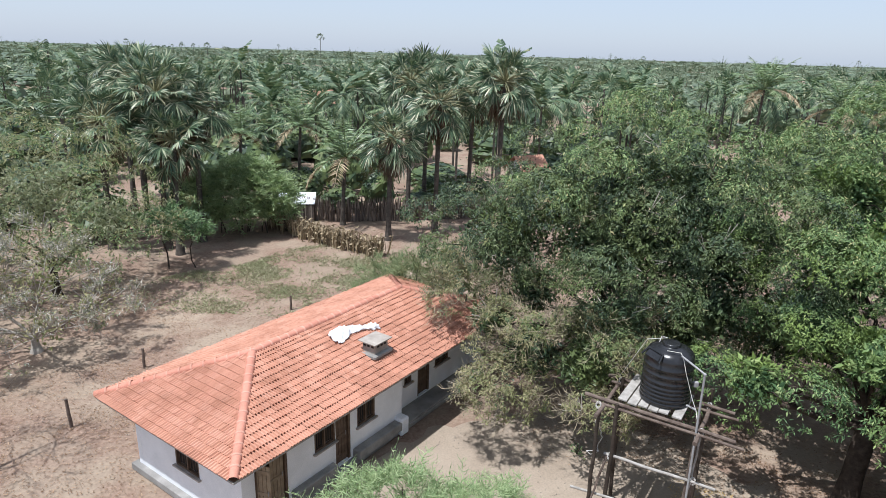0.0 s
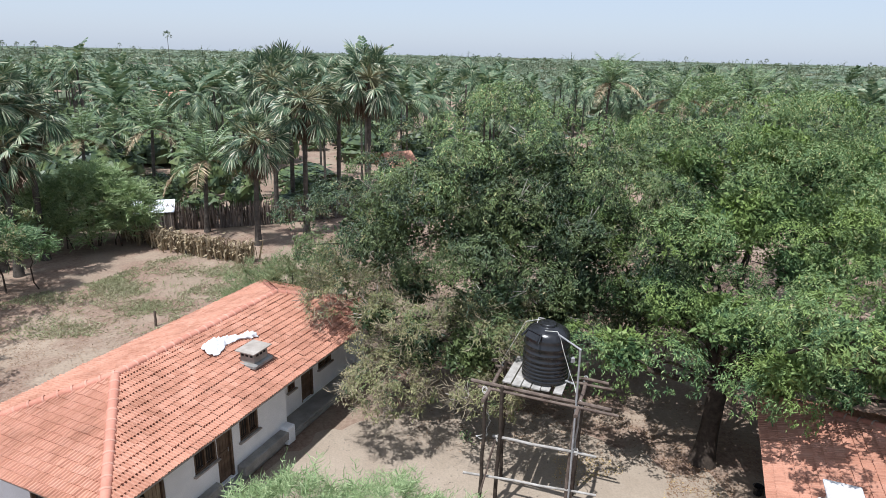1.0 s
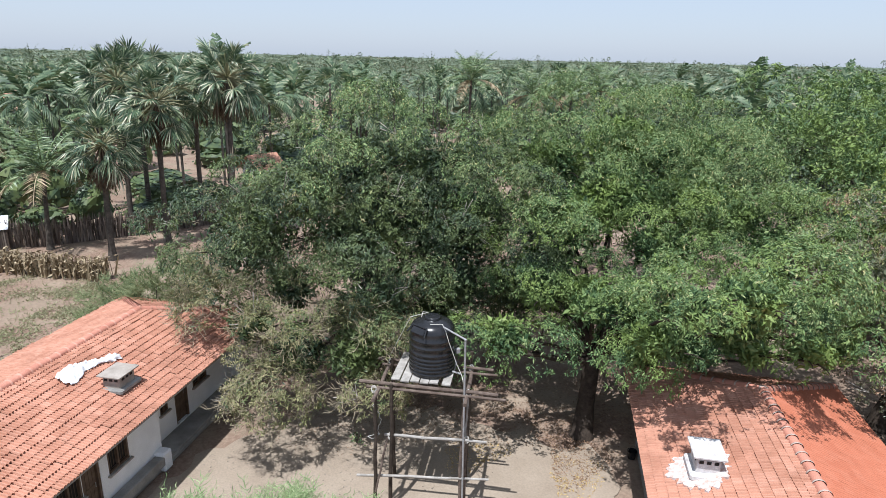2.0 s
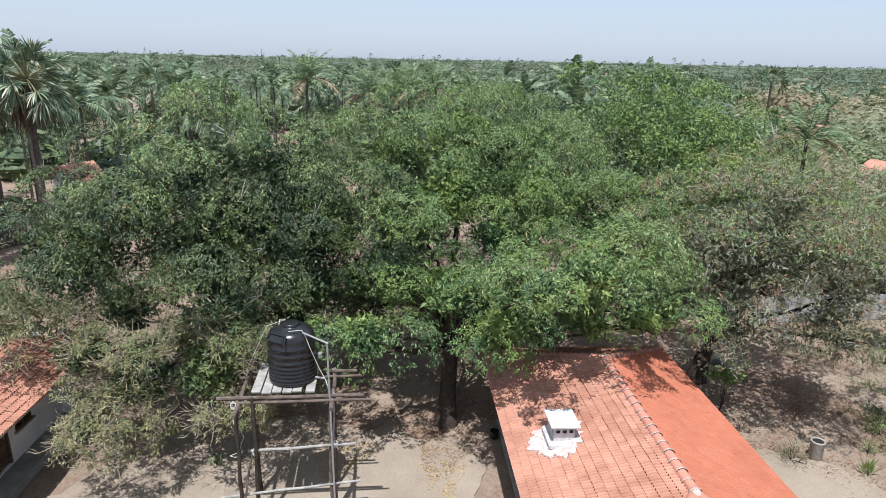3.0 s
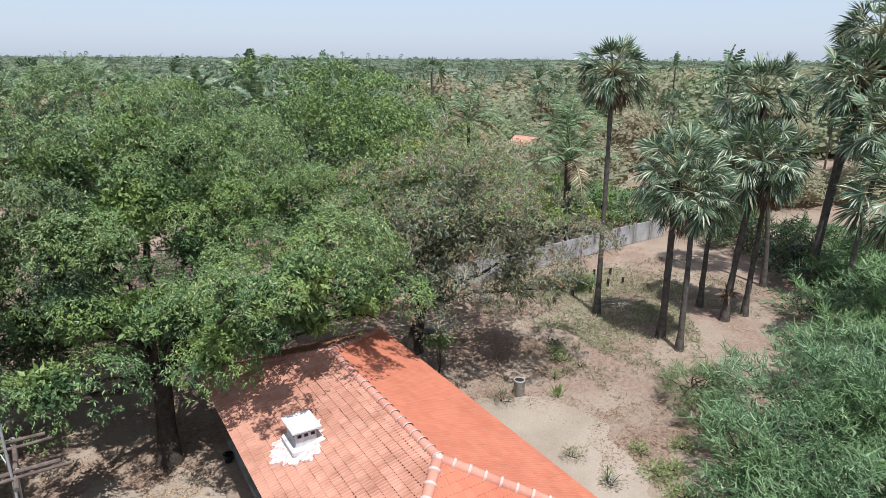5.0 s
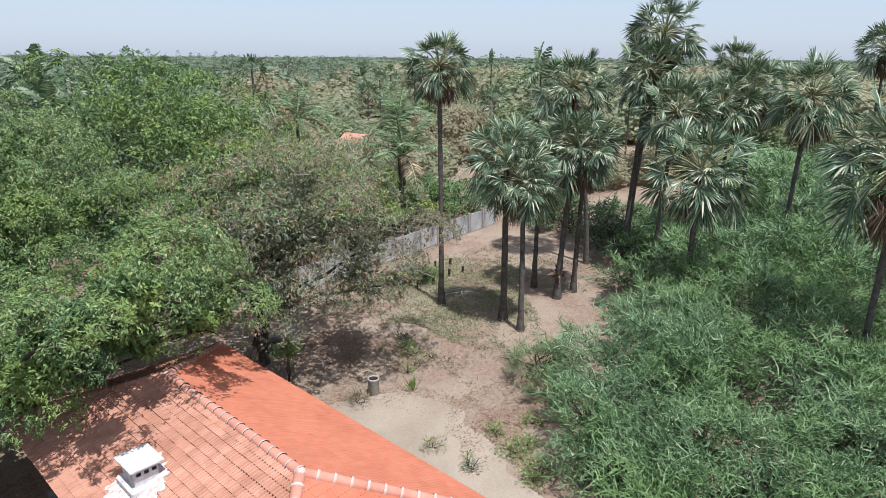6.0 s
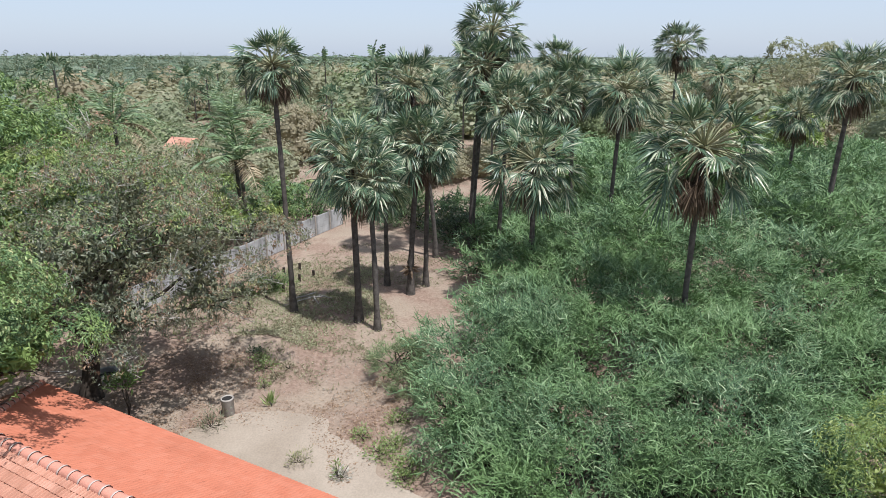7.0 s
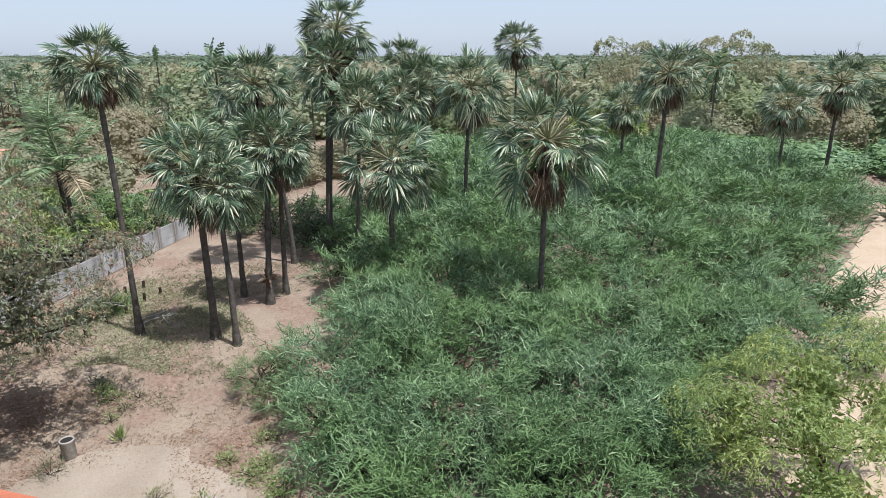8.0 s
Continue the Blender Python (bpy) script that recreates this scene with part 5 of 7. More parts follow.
# leaf tone grows paler with height, painting a sunlit top
broad_tree("mango_tree", 12.88, 16.88, (2.9, 0.32, (0.75, 0.72)),
           [(12.1, 16.0, 5.5, 1.4, 0.6), (13.6, 15.6, 5.3, 1.3, 0.6), (16.67, 20.90, 8.0, 3.6, 0.66), (20.04, 20.35, 7.6, 3.4, 0.66), (14.10, 20.67, 7.3, 3.3, 0.66), (18.53, 14.89, 5.4, 2.5, 0.7), (15.75, 15.55, 5.0, 2.0, 0.7), (9.59, 17.15, 4.4, 1.55, 0.75), (11.85, 18.57, 5.2, 1.6, 0.7), (12.95, 17.49, 5.5, 1.6, 0.65), (14.15, 16.52, 5.2, 1.4, 0.65),
            (21.99, 22.95, 9.0, 3.5, 0.66), (18.23, 22.90, 9.9, 2.9, 0.66), (15.06, 23.46, 9.2, 2.6, 0.66), (21.67, 16.81, 6.2, 2.6, 0.7), (12.92, 20.36, 5.5, 2.2, 0.75), (17.10, 18.53, 6.4, 2.4, 0.7), (22.42, 20.18, 6.6, 2.6, 0.7), (15.77, 13.76, 5.1, 1.8, 0.6), (13.58, 14.53, 4.9, 1.7, 0.65), (12.61, 13.53, 5.4, 1.5, 0.6), (14.79, 12.56, 5.9, 1.5, 0.6), (12.04, 11.54, 7.2, 1.2, 0.6), (13.43, 10.96, 7.4, 1.1, 0.6), (14.21, 12.16, 7.0, 1.4, 0.6), (19.35, 12.62, 5.2, 1.6, 0.65), (12.89, 14.42, 4.4, 1.2, 0.6), (14.39, 13.65, 4.5, 1.2, 0.6), (15.78, 12.68, 4.8, 1.2, 0.6), (16.98, 11.80, 5.0, 1.2, 0.6), (18.37, 11.82, 4.9, 1.3, 0.65), (17.95, 13.20, 5.6, 1.7, 0.65)],
           M_MANGO, "spreading bright green mango tree with a dark trunk", density=27, dome=1.5, per=10, length=0.132, width=1.05, seed=22, mats=[M_YOUNG_LIT], split=young_lit_tops(6.2, 10.0), low=-0.45, spread=0.9, core=420,
           limbs=[((13.45, 17.50, 2.6), (10.57, 17.96, 3.3), 0.17, 0.06), ((11.17, 17.86, 3.1), (11.66, 17.97, 4.6), 0.08, 0.04), ((13.54, 17.60, 2.8), (12.52, 20.06, 6.4), 0.2, 0.08), ((13.54, 17.60, 2.8), (17.50, 18.14, 6.0), 0.22, 0.1), ((13.74, 17.50, 2.9), (14.18, 14.34, 5.2), 0.12, 0.04), ((14.18, 14.34, 5.2), (13.03, 11.45, 7.0), 0.05, 0.02)])
def dusty_split(p, g):
    """Yellow-green on the crown's top, pale and brown leaves scattered below."""
    u = g.random(len(p))
    s = np.where(u < 0.12, 1, np.where(u < 0.32, 3, 0))
    s[(p[:, 2] > 7.0) & (u > 0.6)] = 2
    return s


broad_tree("dusty_tree", 23.89, 13.07, (2.2, 0.32, (0.2, -0.3)),
           [(23.52, 11.68, 6.6, 3.8, 0.8), (25.53, 8.74, 5.6, 2.8, 0.85), (22.50, 14.05, 5.4, 2.9, 0.85), (25.90, 11.32, 7.6, 2.7, 0.8), (24.15, 8.33, 4.2, 2.0, 0.9), (21.94, 10.87, 4.2, 2.2, 0.9), (25.08, 13.48, 5.4, 2.4, 0.9)],
           M_GREY, "dusty grey-green tree with bare pale twigs", density=22, dome=1.2, per=8, length=0.13, width=1.0, seed=23, core=180, twigs=0.06, spread=1.0, low=-0.7, mats=[M_PALE, M_YOUNG_LIT, M_LITTER], split=dusty_split)

# ---------------------------------------------------------------- palms by the compound wall
for k, (x, y, h, r, kd, lean, collar) in enumerate((
        (32.10, 6.10, 12.5, 1.85, 0, (0.1, 0.2), False), (30.46, 2.61, 8.2, 2.2, 1, (0.3, 0.1), False), (29.28, 1.66, 7.3, 1.9, 2, (0.6, 0.2), False), (35.62, 1.04, 6.4, 1.9, 3, (0.2, 0.0), False),
        (34.06, -0.26, 8.4, 2.3, 0, (0.2, -0.6), True), (35.26, -1.24, 8.3, 2.1, 1, (0.0, -0.2), False), (40.81, -2.36, 11.2, 2.5, 2, (0.5, 1.6), False), (43.32, -5.20, 14.5, 2.6, 3, (0.3, -1.2), False),
        (42.23, -4.91, 12.2, 2.5, 0, (0.0, -0.6), False), (39.18, -6.34, 9.9, 2.5, 1, (0, -0.4), False), (32.06, -6.72, 7.7, 2.65, 2, (0, 0), False), (38.87, -13.56, 11.0, 2.5, 3, (0, -0.3), False),
        (67.10, -30.83, 14.0, 2.7, 0, (0, 0), False), (35.96, -26.57, 11.8, 2.3, 1, (0.2, -0.4), False), (24.50, -11.66, 9.4, 2.75, 2, (0.1, -0.1), False), (49.65, -12.74, 12.0, 2.6, 3, (0, 0), False),
        (47.39, -13.66, 10.8, 2.5, 0, (0, 0.3), False), (49.01, -32.84, 8.6, 2.3, 1, (0, 0), False), (41.82, -43.91, 8.8, 2.4, 2, (0, 0), False), (41.59, -49.26, 10.6, 2.6, 3, (0, 0), False), (44.58, -10.72, 10.0, 2.4, 1, (0, 0), False))):
    fan_palm(x, y, h + 0.15, r * 1.14, kd, 0.14 + 0.03 * (k % 3 == 1), lean, k, collar=collar)
for k, (x, y, h, r, kd) in enumerate(((-19.3, 41.7, 11.0, 2.7, 0), (-22.1, 44.9, 11.6, 2.6, 1), (-17.9, 40.4, 8.2, 2.4, 2), (-22.9, 41.1, 9.2, 2.6, 3), (-20.0, 45.8, 9.0, 2.5, 0), (-25.1, 49.0, 11.6, 2.7, 1), (-17.6, 43.6, 10.2, 2.5, 3),
                                      (-3.3, 51.9, 10.6, 2.7, 1), (-0.9, 48.0, 9.4, 2.7, 2), (-4.3, 45.4, 6.9, 2.4, 3), (-2.1, 55.0, 11.0, 2.6, 0), (3.9, 48.8, 11.0, 2.7, 1), (1.8, 54.0, 10.0, 2.6, 2))):
    fan_palm(x, y, h + (0.6 if x > -15 else -0.5), r * 1.2, kd, 0.2, (0.2, 0.1), 40 + k)
for k, (x, y, h, r) in enumerate(((-8.4, 49.3, 5.4, 1.3), (-17.9, 53.1, 6.5, 1.05), (45.50, 10.87, 6.0, 1.45), (46.77, 28.00, 8.2, 1.1), (-13.5, 56.0, 7.0, 1.1), (44.22, 18.47, 8.6, 1.05), (48.90, 24.07, 7.6, 1.05), (-5.5, 60.0, 8.0, 1.1), (47.27, 11.58, 8.5, 1.0), (39.28, 57.61, 9.8, 1.2), (41.68, 55.85, 10.2, 1.2), (35.89, 59.94, 9.6, 1.2), (30.01, 63.03, 11.0, 1.2), (45.76, 54.12, 9.4, 1.2))):
    coconut_palm(x, y, h, r, k, k)

# ---------------------------------------------------------------- thorn thicket to the south-east
thicket = [((27.14, -25.29), 2.8, 2.4), ((14.48, -10.01), 2.2, 2.0), ((13.1, -7.6), 1.5, 1.6), ((16.09, -12.36), 2.4, 2.3), ((14.99, -3.27), 2.0, 1.9), ((14.04, -6.84), 2.2, 2.1), ((17.75, -2.05), 1.8, 1.6), ((20.23, -2.81), 3.0, 2.4), ((24.19, -2.96), 3.2, 2.6), ((17.09, -4.83), 2.9, 2.6), ((22.26, -7.14), 3.6, 3.2), ((27.19, -5.69), 3.4, 2.9), ((16.84, -8.79), 3.2, 3.0), ((31.20, -9.21), 3.6, 3.0), ((27.25, -10.24), 3.6, 3.0),
           ((21.33, -12.10), 3.6, 3.2), ((34.20, -12.34), 3.8, 3.0), ((29.79, -15.36), 3.8, 3.2), ((24.36, -16.91), 3.6, 3.0), ((36.25, -17.75), 4.2, 3.2), ((20.21, -17.26), 3.0, 2.6), ((29.37, -21.30), 4.0, 3.1), ((23.93, -21.87), 3.0, 2.5),
           ((41.69, -17.69), 4.4, 3.0), ((35.34, -23.70), 4.2, 3.0), ((42.78, -25.10), 4.6, 3.1), ((31.43, -28.21), 3.9, 2.8), ((37.89, -30.60), 4.4, 3.0), ((46.34, -33.47), 4.8, 2.9), ((35.99, -36.56), 3.6, 2.6), ((42.95, -39.45), 4.6, 2.8), ((51.69, -25.98), 5.0, 3.0), ((50.89, -40.83), 5.0, 2.8), ((54.77, -34.35), 5.2, 2.8), ((59.59, -23.90), 5.4, 2.8), ((61.75, -38.72), 5.4, 2.8), ((50.00, -48.76), 5.0, 2.6), ((59.89, -48.64), 5.6, 2.8), ((47.65, -19.10), 4.6, 3.0), ((67.59, -30.73), 5.6, 2.8), ((44.03, -46.86), 4.2, 2.5), ((55.54, -17.02), 5.0, 3.0), ((23.90, -24.87), 2.6, 2.4), ((27.18, -28.95), 3.0, 2.5), ((30.39, -33.58), 3.0, 2.4), ((33.68, -39.22), 3.0, 2.4), ((19.78, -20.60), 2.6, 2.4), ((38.08, -45.94), 3.4, 2.4), ((34.24, -7.39), 2.6, 2.4), ((18.4, -23.4), 1.7, 1.9), ((22.6, -28.6), 2.0, 2.1), ((37.63, -9.32), 3.4, 2.6), ((41.13, -11.85), 3.4, 2.6)]
thicket = [(c, r, h * (1.65 if c[0] > 33.0 and c[1] < -12.0 else 1.3 if c[0] > 26.5 and c[1] < -6.0 else 1.0)) for c, r, h in thicket]
for k, ((x, y), r, h) in enumerate(thicket):
    d = math.hypot(x, y)
    per, length, tw = (8.0, 1.0, TWIGS) if d < 22 else (7.0, 1.05, TWIGS_MID) if d < 34 else (5.0, 1.1, TWIGS_FAR) if d < 52 else (2.2, 1.5, TWIGS_FAR)
    rg = np.random.default_rng(900 + k)
    bl = [(x, y, h * 0.40, r, 0.62 * h / r)]
    for q in range(3):
        a = rg.uniform(0, 6.28)
        bl.append((x + math.cos(a) * r * 0.62, y + math.sin(a) * r * 0.62, h * rg.uniform(0.34, 0.56), r * rg.uniform(0.5, 0.66), 0.62 * h / r * 1.15))
    near = [(ox, oy, oh * 0.40, orad, 0.62 * oh / orad) for (ox, oy), orad, oh in thicket if 0 < math.hypot(ox - x, oy - y) < r + orad]
    thorn_bush("thorn_bush", x, y, bl, "sprawling feathery green thorn bush", per, length, 900 + k, stems=9 if d < 24 else 2, twigs=tw, others=near, low=0.0 if d < 24 else 0.12)
thorn_bush("thorn_bush", -0.6, 12.2, [(-1.0, 12.2, 2.6, 1.7, 0.9), (1.2, 12.4, 2.3, 1.6, 0.9), (-2.4, 12.0, 2.2, 1.2, 0.9), (2.8, 12.3, 2.0, 1.2, 0.9)], "light green feathery bush in front of the house", 40, 0.52, 77, stems=8, mat=M_BUSH)
for k, (x, y, r) in enumerate(((24.3, 0.9, 1.1), (22.2, 0.2, 0.9))):
    thorn_bush("shrub", x, y, [(x, y, 0.7, r, 0.8), (x + 0.6, y - 0.5, 0.6, r * 0.7, 0.8)], "olive-green feathery shrub at the thicket's edge", 26, 0.6, 985 + k, mat=M_OLIVE, category="shrub", stems=5, twigs=TWIGS_MID, core=60)
thorn_bush("thorn_bush", -15.4, 46.2, [(-15.4, 46.0, 3.0, 2.8, 0.85), (-13.4, 46.6, 2.7, 2.0, 0.85), (-17.4, 45.8, 2.9, 2.1, 0.85), (-15.2, 46.4, 4.3, 1.9, 0.8)], "round bright green thorn bush by the fence", 26, 0.9, 78, mat=M_BUSH, core=50, twigs=TWIGS_FAR, stems=2, low=-0.8)
thorn_bush("thorn_bush", -0.8, 29.5, [(-0.8, 29.5, 2.0, 2.4, 0.9), (1.2, 28.4, 2.4, 2.2, 0.9), (-2.6, 31.0, 1.6, 1.8, 0.9)], "feathery olive-green bush behind the house", 22, 0.7, 79, twigs=TWIGS_MID, mat=M_OLIVE)
for k, (x, y, r, h) in enumerate(((41.75, -5.91, 2.2, 1.8), (44.00, -3.90, 2.2, 1.9), (45.14, -7.85, 2.6, 2.2), (40.58, -7.90, 2.2, 1.8), (47.97, -5.24, 2.6, 2.4), (48.43, -1.77, 2.4, 2.2), (51.37, 0.25, 2.6, 2.4), (50.02, -10.66, 3.0, 2.6), (37.18, -4.58, 1.5, 1.1), (46.75, 13.55, 2.4, 2.4), (50.24, 11.62, 2.6, 2.4), (43.76, 15.10, 2.4, 2.2), (52.76, 7.69, 2.6, 2.6), (49.20, 15.96, 2.6, 2.6), (53.69, 12.65, 2.8, 2.8), (40.78, 16.45, 2.2, 2.2))):
    thorn_bush("thorn_bush", x, y, [(x, y, h * 0.42, r, 0.62 * h / r), (x + r * 0.5, y - r * 0.5, h * 0.4, r * 0.7, 0.7 * h / r)], "low dull green bush on bare soil", 4.5, 1.1, 960 + k, mat=M_NEEM if k % 2 else M_THORN, stems=6, twigs=TWIGS_FAR)
thorn_bush("sapling", -17.3, 37.4, [(-17.3, 37.4, 3.0, 1.9, 0.45), (-15.8, 37.6, 2.4, 1.2, 0.4)], "thin young tree with light green feathery leaves", 14, 0.8, 80, twigs=TWIGS_FAR, category="sapling", stems=1)

# ---------------------------------------------------------------- bushes and trees at the edges of the yard
broad_tree("shrubby_tree", -21.5, 32.5, (1.6, 0.2, (0, 0)), [(-21.5, 33.0, 5.6, 4.2, 0.95), (-18.0, 33.2, 4.2, 2.8, 0.9), (-25.5, 32.5, 5.6, 4.0, 0.9), (-19.5, 30.6, 3.4, 2.6, 0.85), (-23.5, 30.0, 4.2, 3.0, 0.85)], M_SCRUB,
           "dense dull green shrubby tree with yellowing tips", density=6, dome=1.2, per=6, length=0.24, width=0.7, seed=31, core=120, low=-0.8, mats=[M_PALE, M_YOUNG_LIT], split=lambda p, g: g.integers(0, 3, len(p)))
broad_tree("dry_bush", -18.4, 25.8, (0.6, 0.18, (0, 0)), [(-18.2, 26.2, 3.2, 3.0, 0.85), (-15.8, 26.6, 2.2, 2.0, 0.8), (-20.8, 25.2, 3.6, 3.0, 0.85), (-16.8, 24.2, 2.0, 2.0, 0.8), (-19.6, 23.2, 2.4, 2.2, 0.8), (-22.5, 23.5, 3.0, 2.6, 0.8)], M_PALE,
           "dusty pale bush of half-bare grey twigs", density=1.7, per=5, length=0.15, seed=32, twigs=0.5, bark=M_TWIG, low=-0.6, inner=0.45, core=30, clump=0.5, tips=14, gaps=0.9, mats=[M_GREY, M_DUST], split=lambda p, g: g.integers(0, 3, len(p)))
broad_tree("roadside_tree", 11.56, -14.20, (1.8, 0.16, (0.2, 0)), [(11.75, -13.41, 3.0, 2.1, 0.85), (13.16, -15.17, 3.3, 1.9, 0.85), (9.95, -12.24, 2.4, 1.8, 0.85), (10.79, -15.79, 2.6, 1.8, 0.8), (14.32, -13.37, 2.2, 1.5, 0.8), (12.19, -17.16, 2.8, 1.6, 0.8), (12.7, -11.9, 2.3, 1.5, 0.8)], M_LIME,
           "young yellow-green tree beside the sandy track", density=20, dome=1.0, per=8, length=0.15, width=0.8, seed=33, core=200)
for k, (x, y, h, r, mat, lab) in enumerate(((35.90, 27.08, 12.6, 4.6, M_MANGO, "broad bright green tree beyond the yard"), (40.57, 24.96, 12.4, 4.8, M_MANGO, "broad bright green tree beyond the yard"), (32.62, 19.91, 9.6, 3.8, M_MANGO, "broad bright green tree beyond the yard"),
                                           (34.72, 17.96, 8.0, 3.4, M_LIME, "yellow-green tree beyond the yard"), (42.91, 12.12, 4.9, 2.3, M_LIME, "low bright green tree behind the compound wall"), (47.90, 8.82, 4.4, 2.3, M_MANGO, "low bright green tree behind the compound wall"), (39.52, 14.45, 5.6, 2.5, M_LIME, "low bright green tree behind the compound wall"),
                                           (28.24, 30.15, 11.0, 4.5, M_NEEM, "dull green tree beyond the yard"), (30.39, 15.92, 7.6, 3.0, M_NEEM, "dull green tree beyond the yard"), (29.32, 22.25, 8.4, 3.4, M_NEEM, "dull green tree beyond the yard"),
                                           (31.15, 18.90, 7.6, 3.0, M_LIME, "yellow-green tree beyond the yard"), (35.34, 15.79, 7.4, 3.0, M_SCRUB, "brownish olive tree beyond the yard"), (38.66, 19.39, 8.0, 3.4, M_LIME, "yellow-green tree beyond the yard"), (44.18, 21.84, 7.6, 3.4, M_SCRUB, "brownish olive tree beyond the yard"), (49.68, 16.56, 6.2, 3.2, M_SCRUB, "brownish olive tree beyond the yard"), (51.09, 23.01, 7.4, 3.4, M_LIME, "yellow-green tree beyond the yard"),
                                           (19.81, 31.04, 9.6, 4.2, M_NEEM, "dull green tree beyond the yard"), (46.45, 29.98, 12.4, 5.0, M_MANGO, "broad bright green tree beyond the yard"), (12.86, 32.93, 8.8, 3.8, M_NEEM, "dull green tree beyond the yard"))):
    rg = np.random.default_rng(330 + k)
    bl = [(x, y, h - r * 0.62, r * 0.8, 0.72)]
    for q in range(5):
        a = q * 1.257 + rg.uniform(-0.4, 0.4)
        bl.append((x + math.cos(a) * r * 0.7, y + math.sin(a) * r * 0.7, h - r * rg.uniform(0.75, 1.25), r * rg.uniform(0.42, 0.6), 0.72))
    broad_tree("broad_tree", x, y, (h * 0.3, 0.22, (0.2, 0.1)), bl, mat, lab, density=5.5, dome=1.7, per=6, length=0.28, width=1.05, seed=340 + k, low=-0.3, core=90)

# ---------------------------------------------------------------- the palm forest out to the horizon


def low_palm(rng, fan, fronds=16, steps=8):
    """The tuft of a far palm, radius one: feather fronds with pairs of leaflets, or ribbed fans."""
    vs, fs = [], []
    n = fronds
    for i in range(n):
        s = (i + 0.5) / n
        elev = radians(86 - 118 * s + rng.normal(0, 10))
        az = i * 2.399963 + rng.normal(0, 0.3)
        h = arr(math.cos(az), math.sin(az), 0)
        d = h * math.cos(elev) + arr(0, 0, math.sin(elev))
        side = np.cross(h, arr(0, 0, 1))
        if fan:
            b = d * 0.48
            nm = np.cross(side, d)
            ro = rng.normal(0, 0.9)
            side, nm = side * math.cos(ro) + nm * math.sin(ro), nm * math.cos(ro) - side * math.sin(ro)
            for q in range(steps):
                aa = (q - (steps - 1) / 2) * 3.6 / steps
                k = len(vs)
                for da, rr in ((-1.0 / steps, 0.33), (0.0, 0.52), (1.0 / steps, 0.33)):
                    w = d * math.cos(aa + da) + side * math.sin(aa + da)
                    vs.append(b + w * rr + nm * (0.10 * abs(math.sin(aa))) + arr(0, 0, -0.08 * (rr > 0.4)))
                vs.append(b)
                fs.append((k + 3, k, k + 1, k + 2))
        else:
            # a thin arching midrib with slim leaflets that droop on either side
            nn = 5
            pts, ways = [np.zeros(3)], []
            for q in range(nn):
                e = elev - (q / nn) * radians(58 + 30 * s)
                ways.append(h * math.cos(e) + arr(0, 0, math.sin(e)))
                pts.append(pts[-1] + ways[-1] * 1.15 / nn)
            pts, ways = np.array(pts), np.array(ways + [ways[-1]])
            if steps < 5:
                for q in range(1, nn + 1):
                    k = len(vs)
                    wd = 0.06 * math.sin(math.pi * (0.16 + 0.80 * (q - 0.5) / nn)) * rng.uniform(0.7, 1.3)
                    vs += [pts[q - 1], pts[q - 1] * 0.5 + pts[q] * 0.5 + side * wd - arr(0, 0, wd), pts[q], pts[q - 1] * 0.5 + pts[q] * 0.5 - side * wd - arr(0, 0, wd * 0.8)]
                    fs.append((k, k + 1, k + 2, k + 3))
                continue
            for q in range(2 * steps):
                u = 0.10 + 0.88 * (q // 2 + 0.5) / steps
                c = np.array([np.interp(u, np.linspace(0, 1, nn + 1), pts[:, j]) for j in range(3)])
                wy = np.array([np.interp(u, np.linspace(0, 1, nn + 1), ways[:, j]) for j in range(3)])
                ln = 0.30 * math.sin(math.pi * (0.16 + 0.74 * u)) * rng.uniform(0.85, 1.15)
                sg = side if q % 2 else -side
                hw = 0.42 / steps
                end = c + (sg * 0.7 + wy * 0.7 + arr(0, 0, -rng.uniform(0.15, 0.45))) * ln
                k = len(vs)
                vs += [c - wy * hw, c + wy * hw, c * 0.4 + end * 0.6 + wy * hw + arr(0, 0, 0.03), end]
                fs.append((k, k + 1, k + 2, k + 3))
    return np.array(vs, float), np.array(fs)


